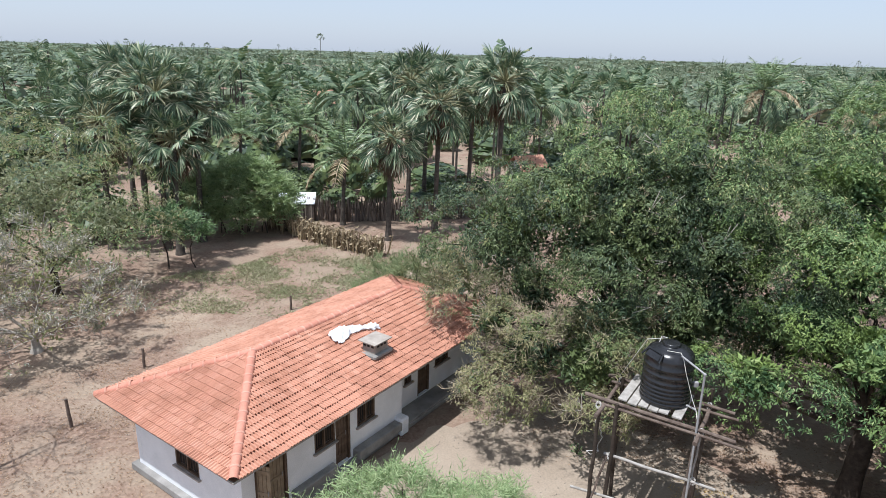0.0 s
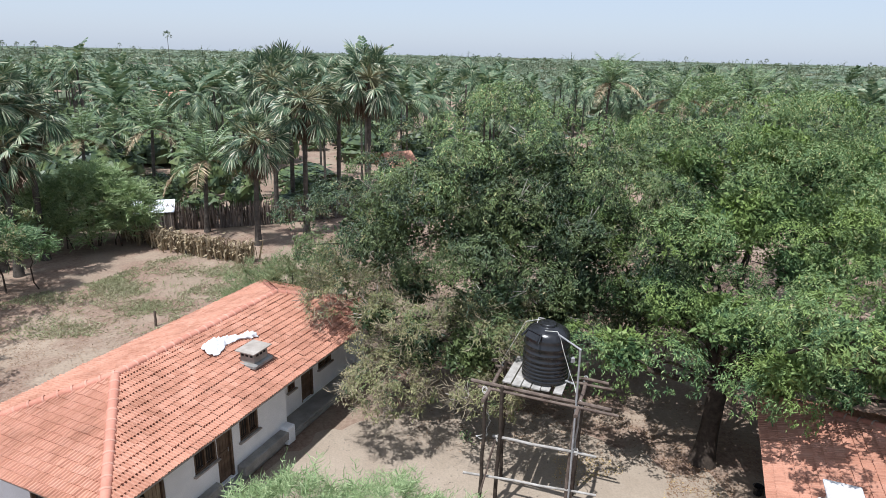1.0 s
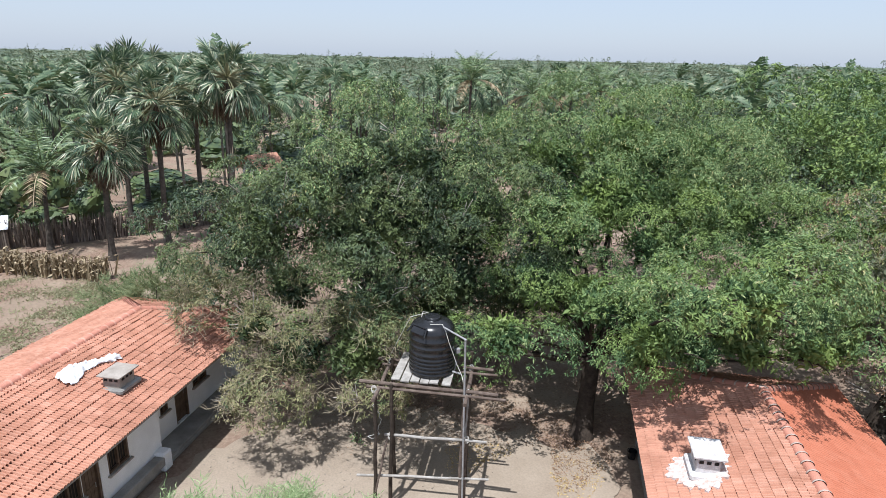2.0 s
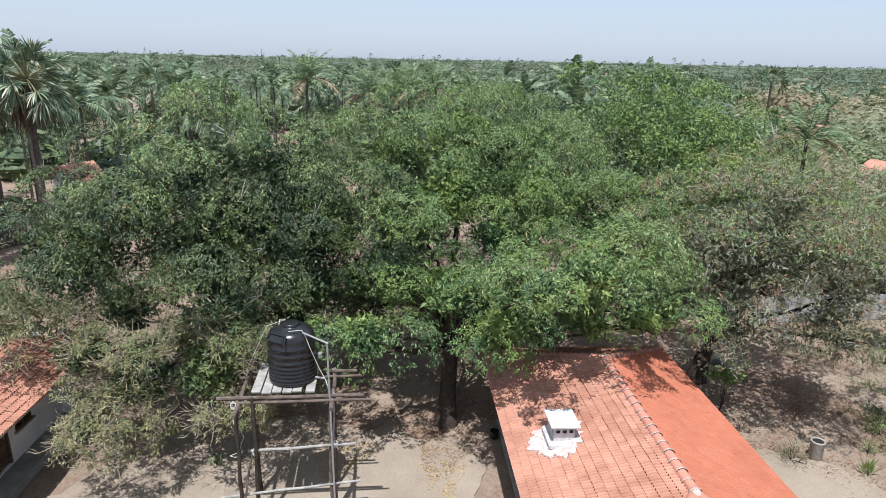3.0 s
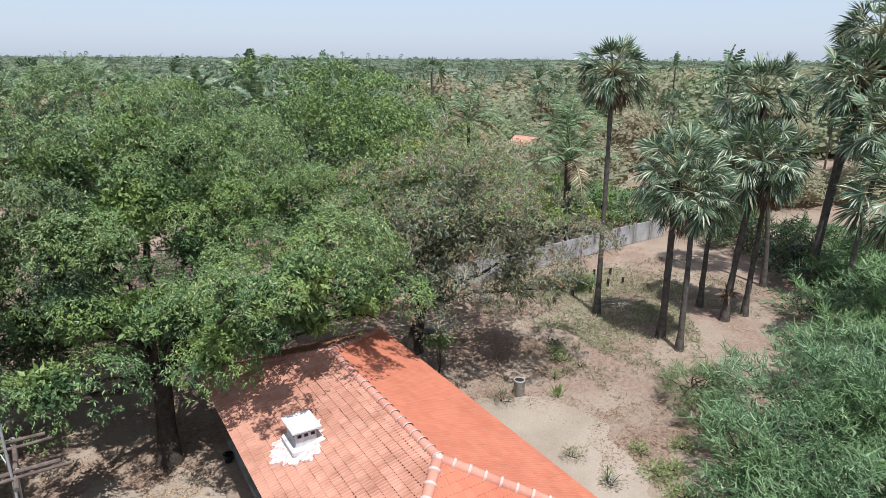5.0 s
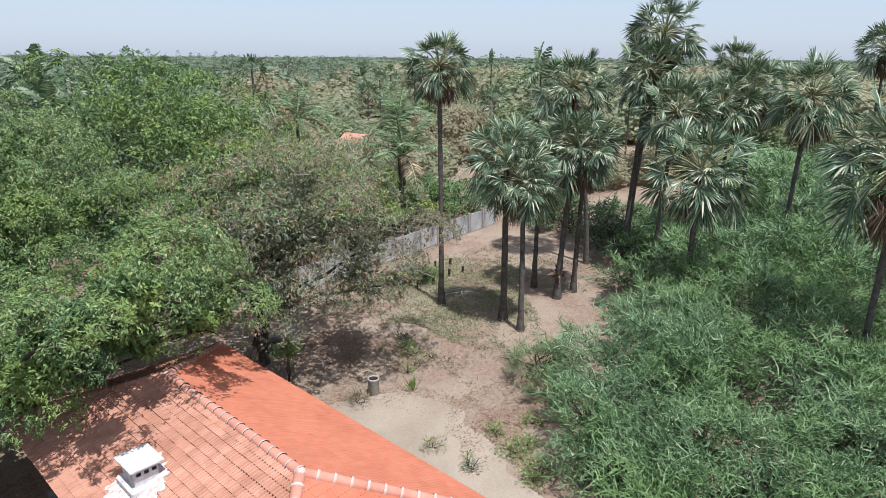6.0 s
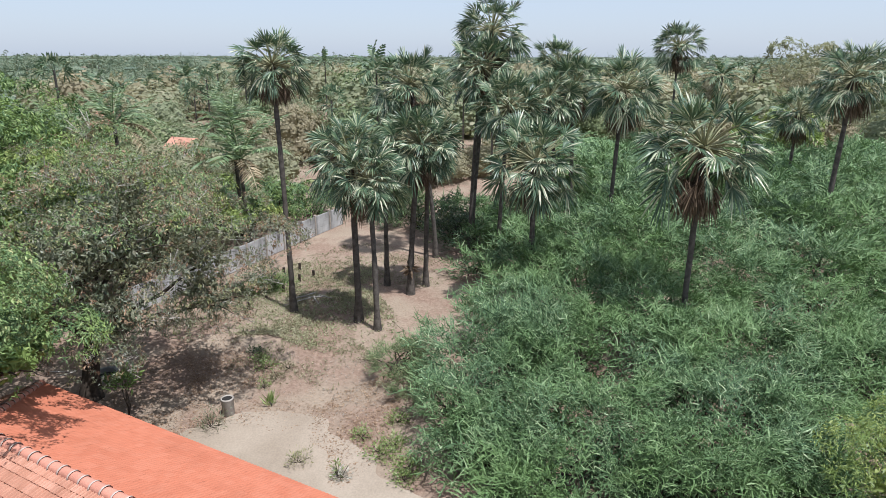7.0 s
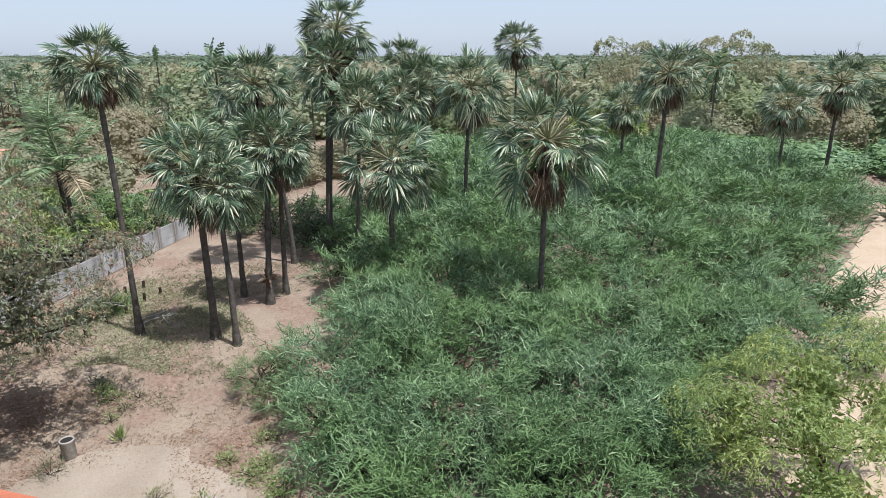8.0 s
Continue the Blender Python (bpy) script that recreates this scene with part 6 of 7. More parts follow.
def tuft(rng, n=34, size=0.2, rings=6, seed=0.0):
    """A bushy crown, radius one: a lumpy inner dome of leafy facets, and n small sprays that lie over it in rounded puffs."""
    def lump(d):
        return np.array([1 + 0.36 * noise.noise(Vector(q) * 1.7 + Vector((seed, 3.1, 0))) + 0.24 * noise.noise(Vector(q) * 4.2 + Vector((0, seed, 9))) for q in d])
    vs, fs = [], []
    cols = 2 * rings
    for i in range(rings):
        for j in range(cols):
            c = []
            for di, dj in ((0, 0), (0, 1), (1, 1), (1, 0)):
                e = radians(-25 + 115 * min(1.0, (i + di) / rings))
                a = 6.2832 * (j + dj + 0.5 * (i % 2)) / cols
                c.append((math.cos(e) * math.cos(a), math.cos(e) * math.sin(a), math.sin(e)))
            c = np.array(c)
            k = len(vs)
            vs += list(c * lump(c)[:, None] * 0.76 + rng.normal(0, 0.10 / rings, (4, 3)))
            fs.append((k, k + 1, k + 2, k + 3))
    d = sphere_dirs(n, rng)
    d[:, 2] = np.where(d[:, 2] < -0.35, -d[:, 2], d[:, 2])
    z = d + arr(0, 0, 0.3) + rng.normal(0, 0.3, d.shape)
    z /= np.linalg.norm(z, axis=1)[:, None]
    y = np.cross(z, rng.normal(0, 1, d.shape))
    y /= np.linalg.norm(y, axis=1)[:, None]
    t = np.stack([np.cross(y, z), y, z], -1) * (size * rng.uniform(0.6, 1.4, n))[:, None, None]
    q = np.array([[0.0, -0.5, 0], [0.40, 0.0, 0.12], [0.0, 0.6, 0], [-0.40, 0.05, -0.08]], float)
    v, f = stamp(q, np.array([[0, 1, 2, 3]]), t, d * (lump(d) * rng.uniform(0.88, 1.03, n))[:, None])
    return np.concatenate([np.array(vs), v]), np.concatenate([np.array(fs), f + len(vs)])


def scatter(r0, r1, gap, a0, a1, rng, keep=None):
    """Uneven places in a ring sector between two yaw angles (degrees, to the left of +y)."""
    area = 0.5 * radians(a1 - a0) * (r1 * r1 - r0 * r0)
    n = int(area / (gap * gap))
    r = np.sqrt(rng.uniform(r0 * r0, r1 * r1, n))
    a = np.radians(rng.uniform(a0, a1, n))
    p = np.stack([-r * np.sin(a), r * np.cos(a)], 1)
    return p if keep is None else p[keep(p)]


def clear_of_yard(p):
    """Away from the yard, the fenced plots and the thicket."""
    x, y = p[:, 0], p[:, 1]
    yaw = np.degrees(np.arctan2(-x, y))
    r = np.hypot(x, y)
    lim = np.interp(yaw, [-160, -140, -120, -105, -95, -85, -70, -50, -30, -10, 0, 12, 22, 30, 45], [90, 92, 90, 76, 54, 52, 54, 70, 74, 62, 53, 53, 51, 49, 44])
    return r > lim


def clear_of_near_palms(p):
    """Farther off, behind the palms that stand at the plot's edge."""
    return clear_of_yard(p) & (np.hypot(p[:, 0], p[:, 1] - 0.0) > np.interp(np.degrees(np.arctan2(-p[:, 0], p[:, 1])), [-60, -20, 0, 35, 50], [0, 0, 62, 60, 50]))


FR = np.random.default_rng(1234)


def forest(name, r0, r1, gap, height, radius, fan_share, label, size=1.2, trunk=True, a0=-155, a1=48, keep=None, mats=None, hmax=99, fronds=16, steps=8):
    p = scatter(r0, r1, gap, a0, a1, FR, keep)
    n = len(p)
    h = FR.normal(height, height * 0.17, n).clip(height * 0.6, hmax)
    s = radius * FR.uniform(0.8, 1.2, n)
    isfan = FR.random(n) < fan_share
    chunks = []
    for fan in (True, False):
        tpl = [low_palm(FR, fan, fronds, steps) for _ in range(4)]
        idx = np.flatnonzero(isfan == fan)
        which = FR.integers(0, 4, len(idx))
        for k in range(4):
            j = idx[which == k]
            if not len(j):
                continue
            a = FR.uniform(0, 6.28, len(j))
            z = np.zeros(len(j))
            t = np.stack([np.stack([np.cos(a), -np.sin(a), z], -1), np.stack([np.sin(a), np.cos(a), z], -1), np.stack([z, z, z + 1], -1)], 1) * (s[j] * (0.9 if fan else size))[:, None, None]
            chunks.append((*stamp(*tpl[k], t, np.stack([p[j, 0], p[j, 1], h[j]], 1)), 0))
    if trunk:
        q = np.array([[-0.13, -0.1, 0], [0.13, -0.1, 0], [0, 0.15, 0], [-0.1, -0.08, 1], [0.1, -0.08, 1], [0, 0.12, 1]], float)
        f = np.array([[0, 1, 4, 3], [1, 2, 5, 4], [2, 0, 3, 5]])
        t = np.tile(np.eye(3), (n, 1, 1))
        t[:, 2, 2] = h
        chunks.append((*stamp(q, f, t, np.stack([p[:, 0], p[:, 1], np.zeros(n)], 1)), 1))
    ob = new(name, mesh_of(name, chunks, [mats or M_FAR, M_PTRUNK]))
    return tagged(ob, label, "forest", kind="stuff")


def scrub(name, r0, r1, gap, height, radius, label, mat, a0=-165, a1=62, keep=None, n_quads=34, size=0.6, rings=6, others=()):
    p = scatter(r0, r1, gap, a0, a1, FR, keep)
    n = len(p)
    tpl = [tuft(FR, n_quads, size / radius, rings, 1.7 * q) for q in range(5)]
    which = FR.integers(0, 5, n)
    h = height * FR.uniform(0.45, 1.1, n)
    s = radius * FR.uniform(0.6, 1.3, n)
    chunks = []
    for k in range(5):
        j = which == k
        m = j.sum()
        a = FR.uniform(0, 6.28, m)
        z = np.zeros(m)
        t = np.stack([np.stack([np.cos(a), -np.sin(a), z], -1), np.stack([np.sin(a), np.cos(a), z], -1), np.stack([z, z, h[j] / s[j] * 0.62], -1)], 1) * s[j][:, None, None]
        tone = FR.integers(0, len(others) + 1, m)
        at = np.stack([p[j, 0], p[j, 1], h[j] * 0.36], 1)
        for q in range(len(others) + 1):
            if (tone == q).any():
                chunks.append((*stamp(*tpl[k], t[tone == q], at[tone == q]), q))
    return tagged(new(name, mesh_of(name, chunks, [mat, *others])), label, "scrub", kind="stuff")


forest("palm_grove", 34, 80, 6.0, 8.0, 2.5, 0.35, "dense grove of coconut and fan palms", keep=clear_of_near_palms, a0=-60, a1=60, size=1.25, fronds=20, steps=11, mats=M_COCO)
forest("palm_grove", 80, 150, 7.0, 8.4, 2.4, 0.4, "dense grove of coconut and fan palms", keep=clear_of_yard, a0=-60, a1=60, fronds=15, steps=6, mats=M_COCO)
forest("palm_grove", 58, 150, 15.0, 8.4, 2.4, 0.6, "scattered palms above the scrub", keep=clear_of_yard, a0=-165, a1=-62, fronds=17, steps=7, mats=M_COCO)
# from here outward the haze sits in the leaf colours
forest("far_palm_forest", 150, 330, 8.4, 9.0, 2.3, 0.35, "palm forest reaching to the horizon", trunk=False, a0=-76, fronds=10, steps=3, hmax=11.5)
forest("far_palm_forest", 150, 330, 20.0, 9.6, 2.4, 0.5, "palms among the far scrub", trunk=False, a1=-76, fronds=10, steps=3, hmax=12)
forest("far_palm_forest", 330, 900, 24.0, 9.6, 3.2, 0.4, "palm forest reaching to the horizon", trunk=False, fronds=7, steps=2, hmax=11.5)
forest("tall_far_palms", 260, 900, 90.0, 12.8, 2.2, 0.8, "tall palms standing above the far forest", fronds=12, steps=4)
scrub("undergrowth", 34, 62, 4.6, 4.4, 2.6, "dark green undergrowth between the palms", M_NEEM, keep=clear_of_yard, a0=-60, a1=50, n_quads=220, size=0.32, rings=6)
scrub("undergrowth", 62, 150, 6.8, 5.2, 3.4, "green undergrowth between the palms", M_NEEM, keep=clear_of_yard, a0=-66, a1=45, n_quads=70, size=0.5, rings=5)
scrub("thorn_thicket", 62, 94, 5.8, 4.0, 4.6, "feathery green thorn scrub beyond the thicket", M_THORN, a0=-150, a1=-103, n_quads=620, size=0.36, rings=10)
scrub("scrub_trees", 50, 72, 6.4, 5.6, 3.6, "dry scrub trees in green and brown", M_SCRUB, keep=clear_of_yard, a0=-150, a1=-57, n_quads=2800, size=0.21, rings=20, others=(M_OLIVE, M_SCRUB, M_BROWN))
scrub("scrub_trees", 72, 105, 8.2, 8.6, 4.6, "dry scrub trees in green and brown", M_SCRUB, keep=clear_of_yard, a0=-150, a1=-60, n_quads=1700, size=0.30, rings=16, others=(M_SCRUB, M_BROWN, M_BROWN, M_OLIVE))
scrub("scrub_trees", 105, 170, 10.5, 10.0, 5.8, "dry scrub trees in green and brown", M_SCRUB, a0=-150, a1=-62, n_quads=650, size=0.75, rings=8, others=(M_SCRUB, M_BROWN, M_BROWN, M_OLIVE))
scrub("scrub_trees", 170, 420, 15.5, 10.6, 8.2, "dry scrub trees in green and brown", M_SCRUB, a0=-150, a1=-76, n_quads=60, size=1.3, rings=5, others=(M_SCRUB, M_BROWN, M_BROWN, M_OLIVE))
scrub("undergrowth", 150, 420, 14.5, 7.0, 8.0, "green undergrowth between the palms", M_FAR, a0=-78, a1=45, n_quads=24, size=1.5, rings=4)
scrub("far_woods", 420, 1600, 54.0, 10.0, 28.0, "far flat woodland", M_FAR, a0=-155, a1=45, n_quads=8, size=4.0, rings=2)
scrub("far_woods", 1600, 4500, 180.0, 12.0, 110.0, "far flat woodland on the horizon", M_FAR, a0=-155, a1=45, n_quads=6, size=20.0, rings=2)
for k, (x, y, h, r, mat) in enumerate(((118.05, -109.29, 16.0, 9.0, M_SCRUB), (120.02, -84.12, 14.6, 9.0, M_SCRUB), (63.77, -41.66, 7.4, 3.2, M_LIME))):
    rg = np.random.default_rng(430 + k)
    bl = [(x, y, h - r * 0.6, r * 0.8, 0.72)] + [(x + math.cos(q * 1.257) * r * 0.7, y + math.sin(q * 1.257) * r * 0.7, h - r * rg.uniform(0.8, 1.2), r * rg.uniform(0.45, 0.6), 0.72) for q in range(5)]
    broad_tree("broad_tree", x, y, (h * 0.3, 0.25, (0.2, 0.1)), bl, mat, "broad round tree standing above the far scrub", density=2.6, dome=r * 0.34, per=5, length=0.62, width=1.3, seed=440 + k, low=-0.3, core=14)

# a leafless tree just outside the view, whose branches shade the ground by the house
broad_tree("bare_tree", -16.4, 15.6, (3.4, 0.2, (0.2, 0.2)), [(-15.8, 16.2, 7.0, 2.2, 0.8), (-15.4, 17.6, 7.2, 1.6, 0.8), (-17.2, 17.0, 6.6, 2.0, 0.8), (-16.2, 14.6, 6.8, 1.8, 0.8)], M_PALE, "leafless tree with thin crooked branches", density=5, per=1, length=0.15, seed=36, twigs=1.0, bark=M_TWIG, core=0)

# ---------------------------------------------------------------- compound wall


def stained_concrete():
    m = Mat("streaked concrete", 0.9, 0.2)
    base = m.ramp(m.noise(1.2, 5, 0.6), [(0.3, (0.34, 0.33, 0.32)), (0.7, (0.50, 0.49, 0.48))])
    streak = m.ramp(m.noise(1.0, 4, 0.6, True, (1.1, 1.1, 0.22)), [(0.50, (1, 1, 1)), (0.72, (0.42, 0.41, 0.40))])
    m.colour(m.mix(1.0, base, streak, "MULTIPLY"))
    m.bump(m.noise(30, 4), 0.3, 0.01)
    return m.m


M_STREAK = stained_concrete()


def compound_wall():
    w = new("wall_compound")
    tagged(w, "grey precast concrete compound wall with dark rain streaks", "wall", kind="structure")
    line = [Vector((32.39, 14.56, 0)), Vector((35.98, 12.33, 0)), Vector((40.07, 9.96, 0)), Vector((45.25, 7.15, 0)), Vector((50.23, 4.29, 0))]
    slab = post = None
    for a, b in zip(line, line[1:]):
        n = max(1, round((b - a).length / 2.05))
        way = (b - a).normalized()
        rz = math.degrees(math.atan2(way.y, way.x))
        step = (b - a).length / n
        for k in range(n):
            o = a + way * step * k
            bm = bmesh.new()
            box(bm, 0, 0, 0.80, 0.14, 0.16, 1.66, bevel=0.015)
            p = part("post", bm, M_CONC, w)
            p.matrix_basis = pose(o.x, o.y, -0.05, 0, 0, rz)
            for q in range(3):
                bm = bmesh.new()
                box(bm, step / 2, 0, 0.25 + 0.49 * q, step - 0.15, 0.05, 0.482, bevel=0.008)
                s = part("slab", bm, M_STREAK, w)
                s.matrix_basis = pose(o.x, o.y, 0, 0, 0, rz)


compound_wall()

# ---------------------------------------------------------------- fences


def stick_fence(line, height, label, mat, rng, gap=0.022, leafy=False, name="stick_fence"):
    """A fence of upright dry sticks tied to posts, or of standing dry stalks with hanging leaves."""
    t = base_of(name, *line[0])
    o = arr(*line[0], 0)
    pts, ways = [], []
    for a, b in zip(line, line[1:]):
        a, b = arr(*a, 0), arr(*b, 0)
        length = np.linalg.norm(b - a)
        n = int(length / gap)
        u = rng.uniform(0, 1, n)[:, None]
        side = np.cross((b - a) / length, arr(0, 0, 1))
        pts.append(a + (b - a) * u + side * rng.normal(0, 0.30 if leafy else 0.05, n)[:, None])
        ways.append(np.tile(arr(0, 0, 1), (n, 1)) + rng.normal(0, 0.10 if leafy else 0.06, (n, 3)))
        m = max(1, int(length / 2.2))
        for k in range(m):
            bm = bmesh.new()
            q = a + (b - a) * (k + 0.5) / m - o
            rod(bm, (q[0], q[1], -0.05), (q[0], q[1], height * 0.95), 0.04, 0.03, 6)
            part("post", bm, M_POLE, t)
        if not leafy:
            for hz in (0.35, 0.75):
                bm = bmesh.new()
                rod(bm, tuple(a - o + arr(0, 0, height * hz)), tuple(b - o + arr(0, 0, height * hz)), 0.025, sides=5)
                part("rail", bm, M_POLE, t)
    p, w = np.concatenate(pts) - o, np.concatenate(ways)
    n = len(p)
    tt = turns(w, rng) * (height * rng.uniform(0.75, 1.15, n))[:, None, None]
    tt[:, :, 0] *= 0.35
    q = np.array([[-0.09, 0, 0], [0.09, 0, 0], [0.11, 0.6, 0.01], [-0.10, 0.6, 0.01], [0.01, 1, 0]], float)
    chunks = [(*stamp(q[[0, 1, 2, 3]], np.array([[0, 1, 2, 3]]), tt, p), 0), (*stamp(q[[3, 2, 4]], np.array([[0, 1, 2]]), tt, p), 0)]
    if leafy:
        k = 5
        pp = np.repeat(p, k, 0) + np.repeat(w, k, 0) * rng.uniform(0.25, 1.0, n * k)[:, None] * height
        ww = sphere_dirs(n * k, rng) * arr(1, 1, 0.5) + arr(0, 0, -0.35)
        chunks.append((*stamp(KITE_V, KITE_F, turns(ww, rng, 0.6) * rng.uniform(0.2, 0.42, n * k)[:, None, None], pp), 0))
    tagged(mpart("stalk_mass", mesh_of("stalk_mass", chunks, [mat]), t), kind="stuff")
    return tagged(t, label, "fence")


GR = np.random.default_rng(55)
stick_fence([(-22.5, 49.6), (-14.6, 51.0), (-8.7, 50.2), (-2.8, 51.3)], 1.9, "grey fence of upright sticks and palm fronds", M_FENCE, GR)
stick_fence([(-2.8, 51.3), (4.5, 53.5)], 1.8, "grey fence of upright sticks and palm fronds", M_FENCE, GR)
stick_fence([(-14.0, 48.4), (-9.3, 44.2), (-6.6, 42.6), (-4.3, 41.2)], 1.35, "row of dry standing straw-coloured maize stalks", M_STRAW, GR, 0.022, True, "stalk_row")
stick_fence([(-14.0, 48.6), (-12.0, 46.6)], 1.6, "low brown fence of dry sticks", M_FENCE, GR, 0.022)


def shack():
    t = base_of("shack", -12.4, 50.6, 0, 8)
    bm = bmesh.new()
    m = pose(0, 0, 1.75, 14, 0, 0)
    for k in range(22):
        box(bm, -1.5 + k * 0.14, 0, 0.009 * (k % 2), 0.15, 2.2, 0.02, m)
    part("roof", bm, M_TARP, t, "white sheet roof")
    for x in (-1.4, 1.4):
        for y in (-1.0, 1.0):
            bm = bmesh.new()
            rod(bm, (x, y, 0), (x, y, 1.70 + 0.24 * y), 0.05, sides=6)
            part("post", bm, M_POLE, t)
    for y in (-1.02, 1.02):
        bm = bmesh.new()
        for k in range(24):
            box(bm, -1.35 + k * 0.117, y, 0.70, 0.09, 0.03, 1.4 + 0.1 * (k % 3))
        part("stick_wall", bm, M_FENCE, t, "wall of weathered sticks")
    return tagged(t, "small shack with a white sheet roof", "shack")


shack()


def far_house(x, y, rz, w, d, e, r, label, wall=True):
    t = base_of("house", x, y, 0, rz)
    bm = bmesh.new()
    box(bm, 0, 0, e / 2, w - 0.8, d - 0.8, e)
    part("wall", bm, M_WALL, t)
    roof = under(new("roof"), t)
    sl = math.hypot(d / 2, r - e)
    for sg in (1, -1):
        for k in range(int(sl / 0.34)):
            bm = bmesh.new()
            u = (k + 0.5) / int(sl / 0.34)
            m = Matrix.Translation((0, sg * (d / 2) * (1 - u), e + (r - e) * u + 0.02 * (k % 2))) @ pose(0, 0, 0, -sg * math.degrees(math.atan2(r - e, d / 2)), 0, 0)
            box(bm, 0, 0, 0, w, 0.37, 0.04, m)
            part("tile_course", bm, M_TILE, roof)
    for sg in (1, -1):
        bm = bmesh.new()
        v = [bm.verts.new(q) for q in ((sg * (w / 2 - 0.4), -d / 2 + 0.4, e), (sg * (w / 2 - 0.4), d / 2 - 0.4, e), (sg * (w / 2 - 0.4), 0, r - 0.12))]
        bm.faces.new(v)
        part("gable", bm, M_WALL, t)
    bm = bmesh.new()
    box(bm, 0, -d / 2 + 0.39, 1.0, 0.9, 0.06, 2.0)
    part("door", bm, M_DOOR, t)
    return tagged(t, label, "house")


far_house(8.0, 63.5, 30, 3.6, 3.2, 2.6, 3.9, "far white house with a red tiled gable roof")
far_house(75.83, 23.32, 60, 4, 4, 2.6, 4.0, "far white house with a red tiled gable roof")
far_house(-25.0, 117.0, 20, 7, 5, 4.2, 6.6, "far white house with a red tiled gable roof")
far_house(96.42, 38.91, 100, 4, 3, 4.0, 5.4, "far white house with a red tiled gable roof")


def spire():
    t = base_of("white_spire", 224.5, -130.1, 0, 0, 0.6)
    prof = [(3.0, 0.0), (3.0, 7.0), (2.6, 8.2), (1.4, 10.0), (0.6, 12.2), (0.25, 14.2), (0.0, 15.5)]
    vs, fs, n = [], [], 16
    for r, h in prof:
        for k in range(n):
            a = 2 * math.pi * k / n
            vs.append((r * math.cos(a), r * math.sin(a), h))
    for i in range(len(prof) - 1):
        for k in range(n):
            fs.append((i * n + k, i * n + (k + 1) % n, (i + 1) * n + (k + 1) % n, (i + 1) * n + k))
    mpart("dome", mesh_of("dome", [(np.array(vs), np.array(fs), 0)], [M_WALL], True), t)
    return tagged(t, "far white pointed tower above the trees", "tower")


spire()

# ---------------------------------------------------------------- small things in the yard


def post_stump(x, y, h, r, rng):
    t = base_of("wooden_stump", x, y, 0, rng.uniform(0, 360))
    bm = bmesh.new()
    rod(bm, (0, 0, -0.05), (rng.normal(0, 0.02), rng.normal(0, 0.02), h), r, r * 0.95, 9, 3, 0.004, rng)
    part("stump", bm, M_BARK, t)
    return tagged(t, "short dark wooden post stump in dry grass", "stump", "row of stumps")


for x, y in ((37.01, 9.18), (32.56, 8.53), (38.41, 7.46), (35.15, 7.04), (38.92, 6.53), (36.75, 6.30), (37.65, 5.52), (34.05, 7.85), (36.23, 8.38)):
    post_stump(x, y, GR.uniform(0.38, 0.5), 0.085, GR)
for x, y, h in ((-13.4, 20.0, 1.15), (-12.9, 24.6, 0.9), (-8.2, 31.5, 0.8), (-20.4, 22.8, 0.9)):
    t = base_of("fence_post", x, y)
    bm = bmesh.new()
    rod(bm, (0, 0, -0.1), (GR.normal(0, 0.04), GR.normal(0, 0.04), h), 0.065, 0.055, 9, 4, 0.006, GR)
    part("post", bm, M_POLE, t)
    tagged(t, "weathered wooden fence post in dry leaf litter", "post")


def drum():
    t = base_of("concrete_bin", 22.08, 7.36, 0.0, 0.0, 0.87)
    prof = [(0.0, 0.0), (0.25, 0.0), (0.265, 0.04), (0.255, 0.70), (0.275, 0.74), (0.275, 0.80), (0.225, 0.80), (0.22, 0.35), (0.0, 0.33)]
    vs, fs, n = [], [], 24
    for r, h in prof:
        for k in range(n):
            a = 2 * math.pi * k / n
            vs.append((r * math.cos(a), r * math.sin(a), h))
    for i in range(len(prof) - 1):
        for k in range(n):
            fs.append((i * n + k, i * n + (k + 1) % n, (i + 1) * n + (k + 1) % n, (i + 1) * n + k))
    mpart("body", mesh_of("body", [(np.array(vs), np.array(fs), 0)], [M_CONC], True), t)
    # added dark disc below the rim, in place of the hollow's shade
    bm = bmesh.new()
    bmesh.ops.create_cone(bm, cap_ends=True, segments=20, radius1=0.22, radius2=0.22, depth=0.05, matrix=Matrix.Translation((0, 0, 0.74)))
    part("shade_disc", bm, M_DARK, t, "dark disc for the shade inside the bin")
    return tagged(t, "round pale grey concrete bin beside a shrub", "bin")


drum()


def herb(name, x, y, r, h, n, length, mat, label, seed, category="shrub", width=1.0, up=0.6, stem=6, rise=0.0):
    """A low plant of leafy stems."""
    rng = np.random.default_rng(seed)
    t = base_of(name, x, y)
    d = sphere_dirs(n, rng)
    d[:, 2] = np.abs(d[:, 2])
    sprig = np.array([noise.noise(Vector(q) * 2.6 + Vector((x, y, 0))) for q in d])
    p = d * arr(r, r, h) * (rng.uniform(0.35, 1.0, n) * (1 + 0.7 * sprig))[:, None] + arr(0, 0, rise)
    w = d * arr(1, 1, 0.5) + arr(0, 0, up) + rng.normal(0, 0.35, d.shape)
    tt = turns(w, rng, 0.8) * (length * rng.uniform(0.6, 1.3, n))[:, None, None]
    tt[:, :, 0] *= width
    mpart("foliage", mesh_of("foliage", [(*stamp(LEAF_V, LEAF_F, tt, p), 0)], [mat]), t)
    ch = []
    for k in range(stem):
        q = p[rng.integers(0, n)]
        ch.append((*limb(arr(0, 0, -0.02), q, 0.018, 0.006, rng, 0.02, 5), 0))
    mpart("stem", mesh_of("stem", ch, [M_BARK]), t)
    return tagged(t, label, category)


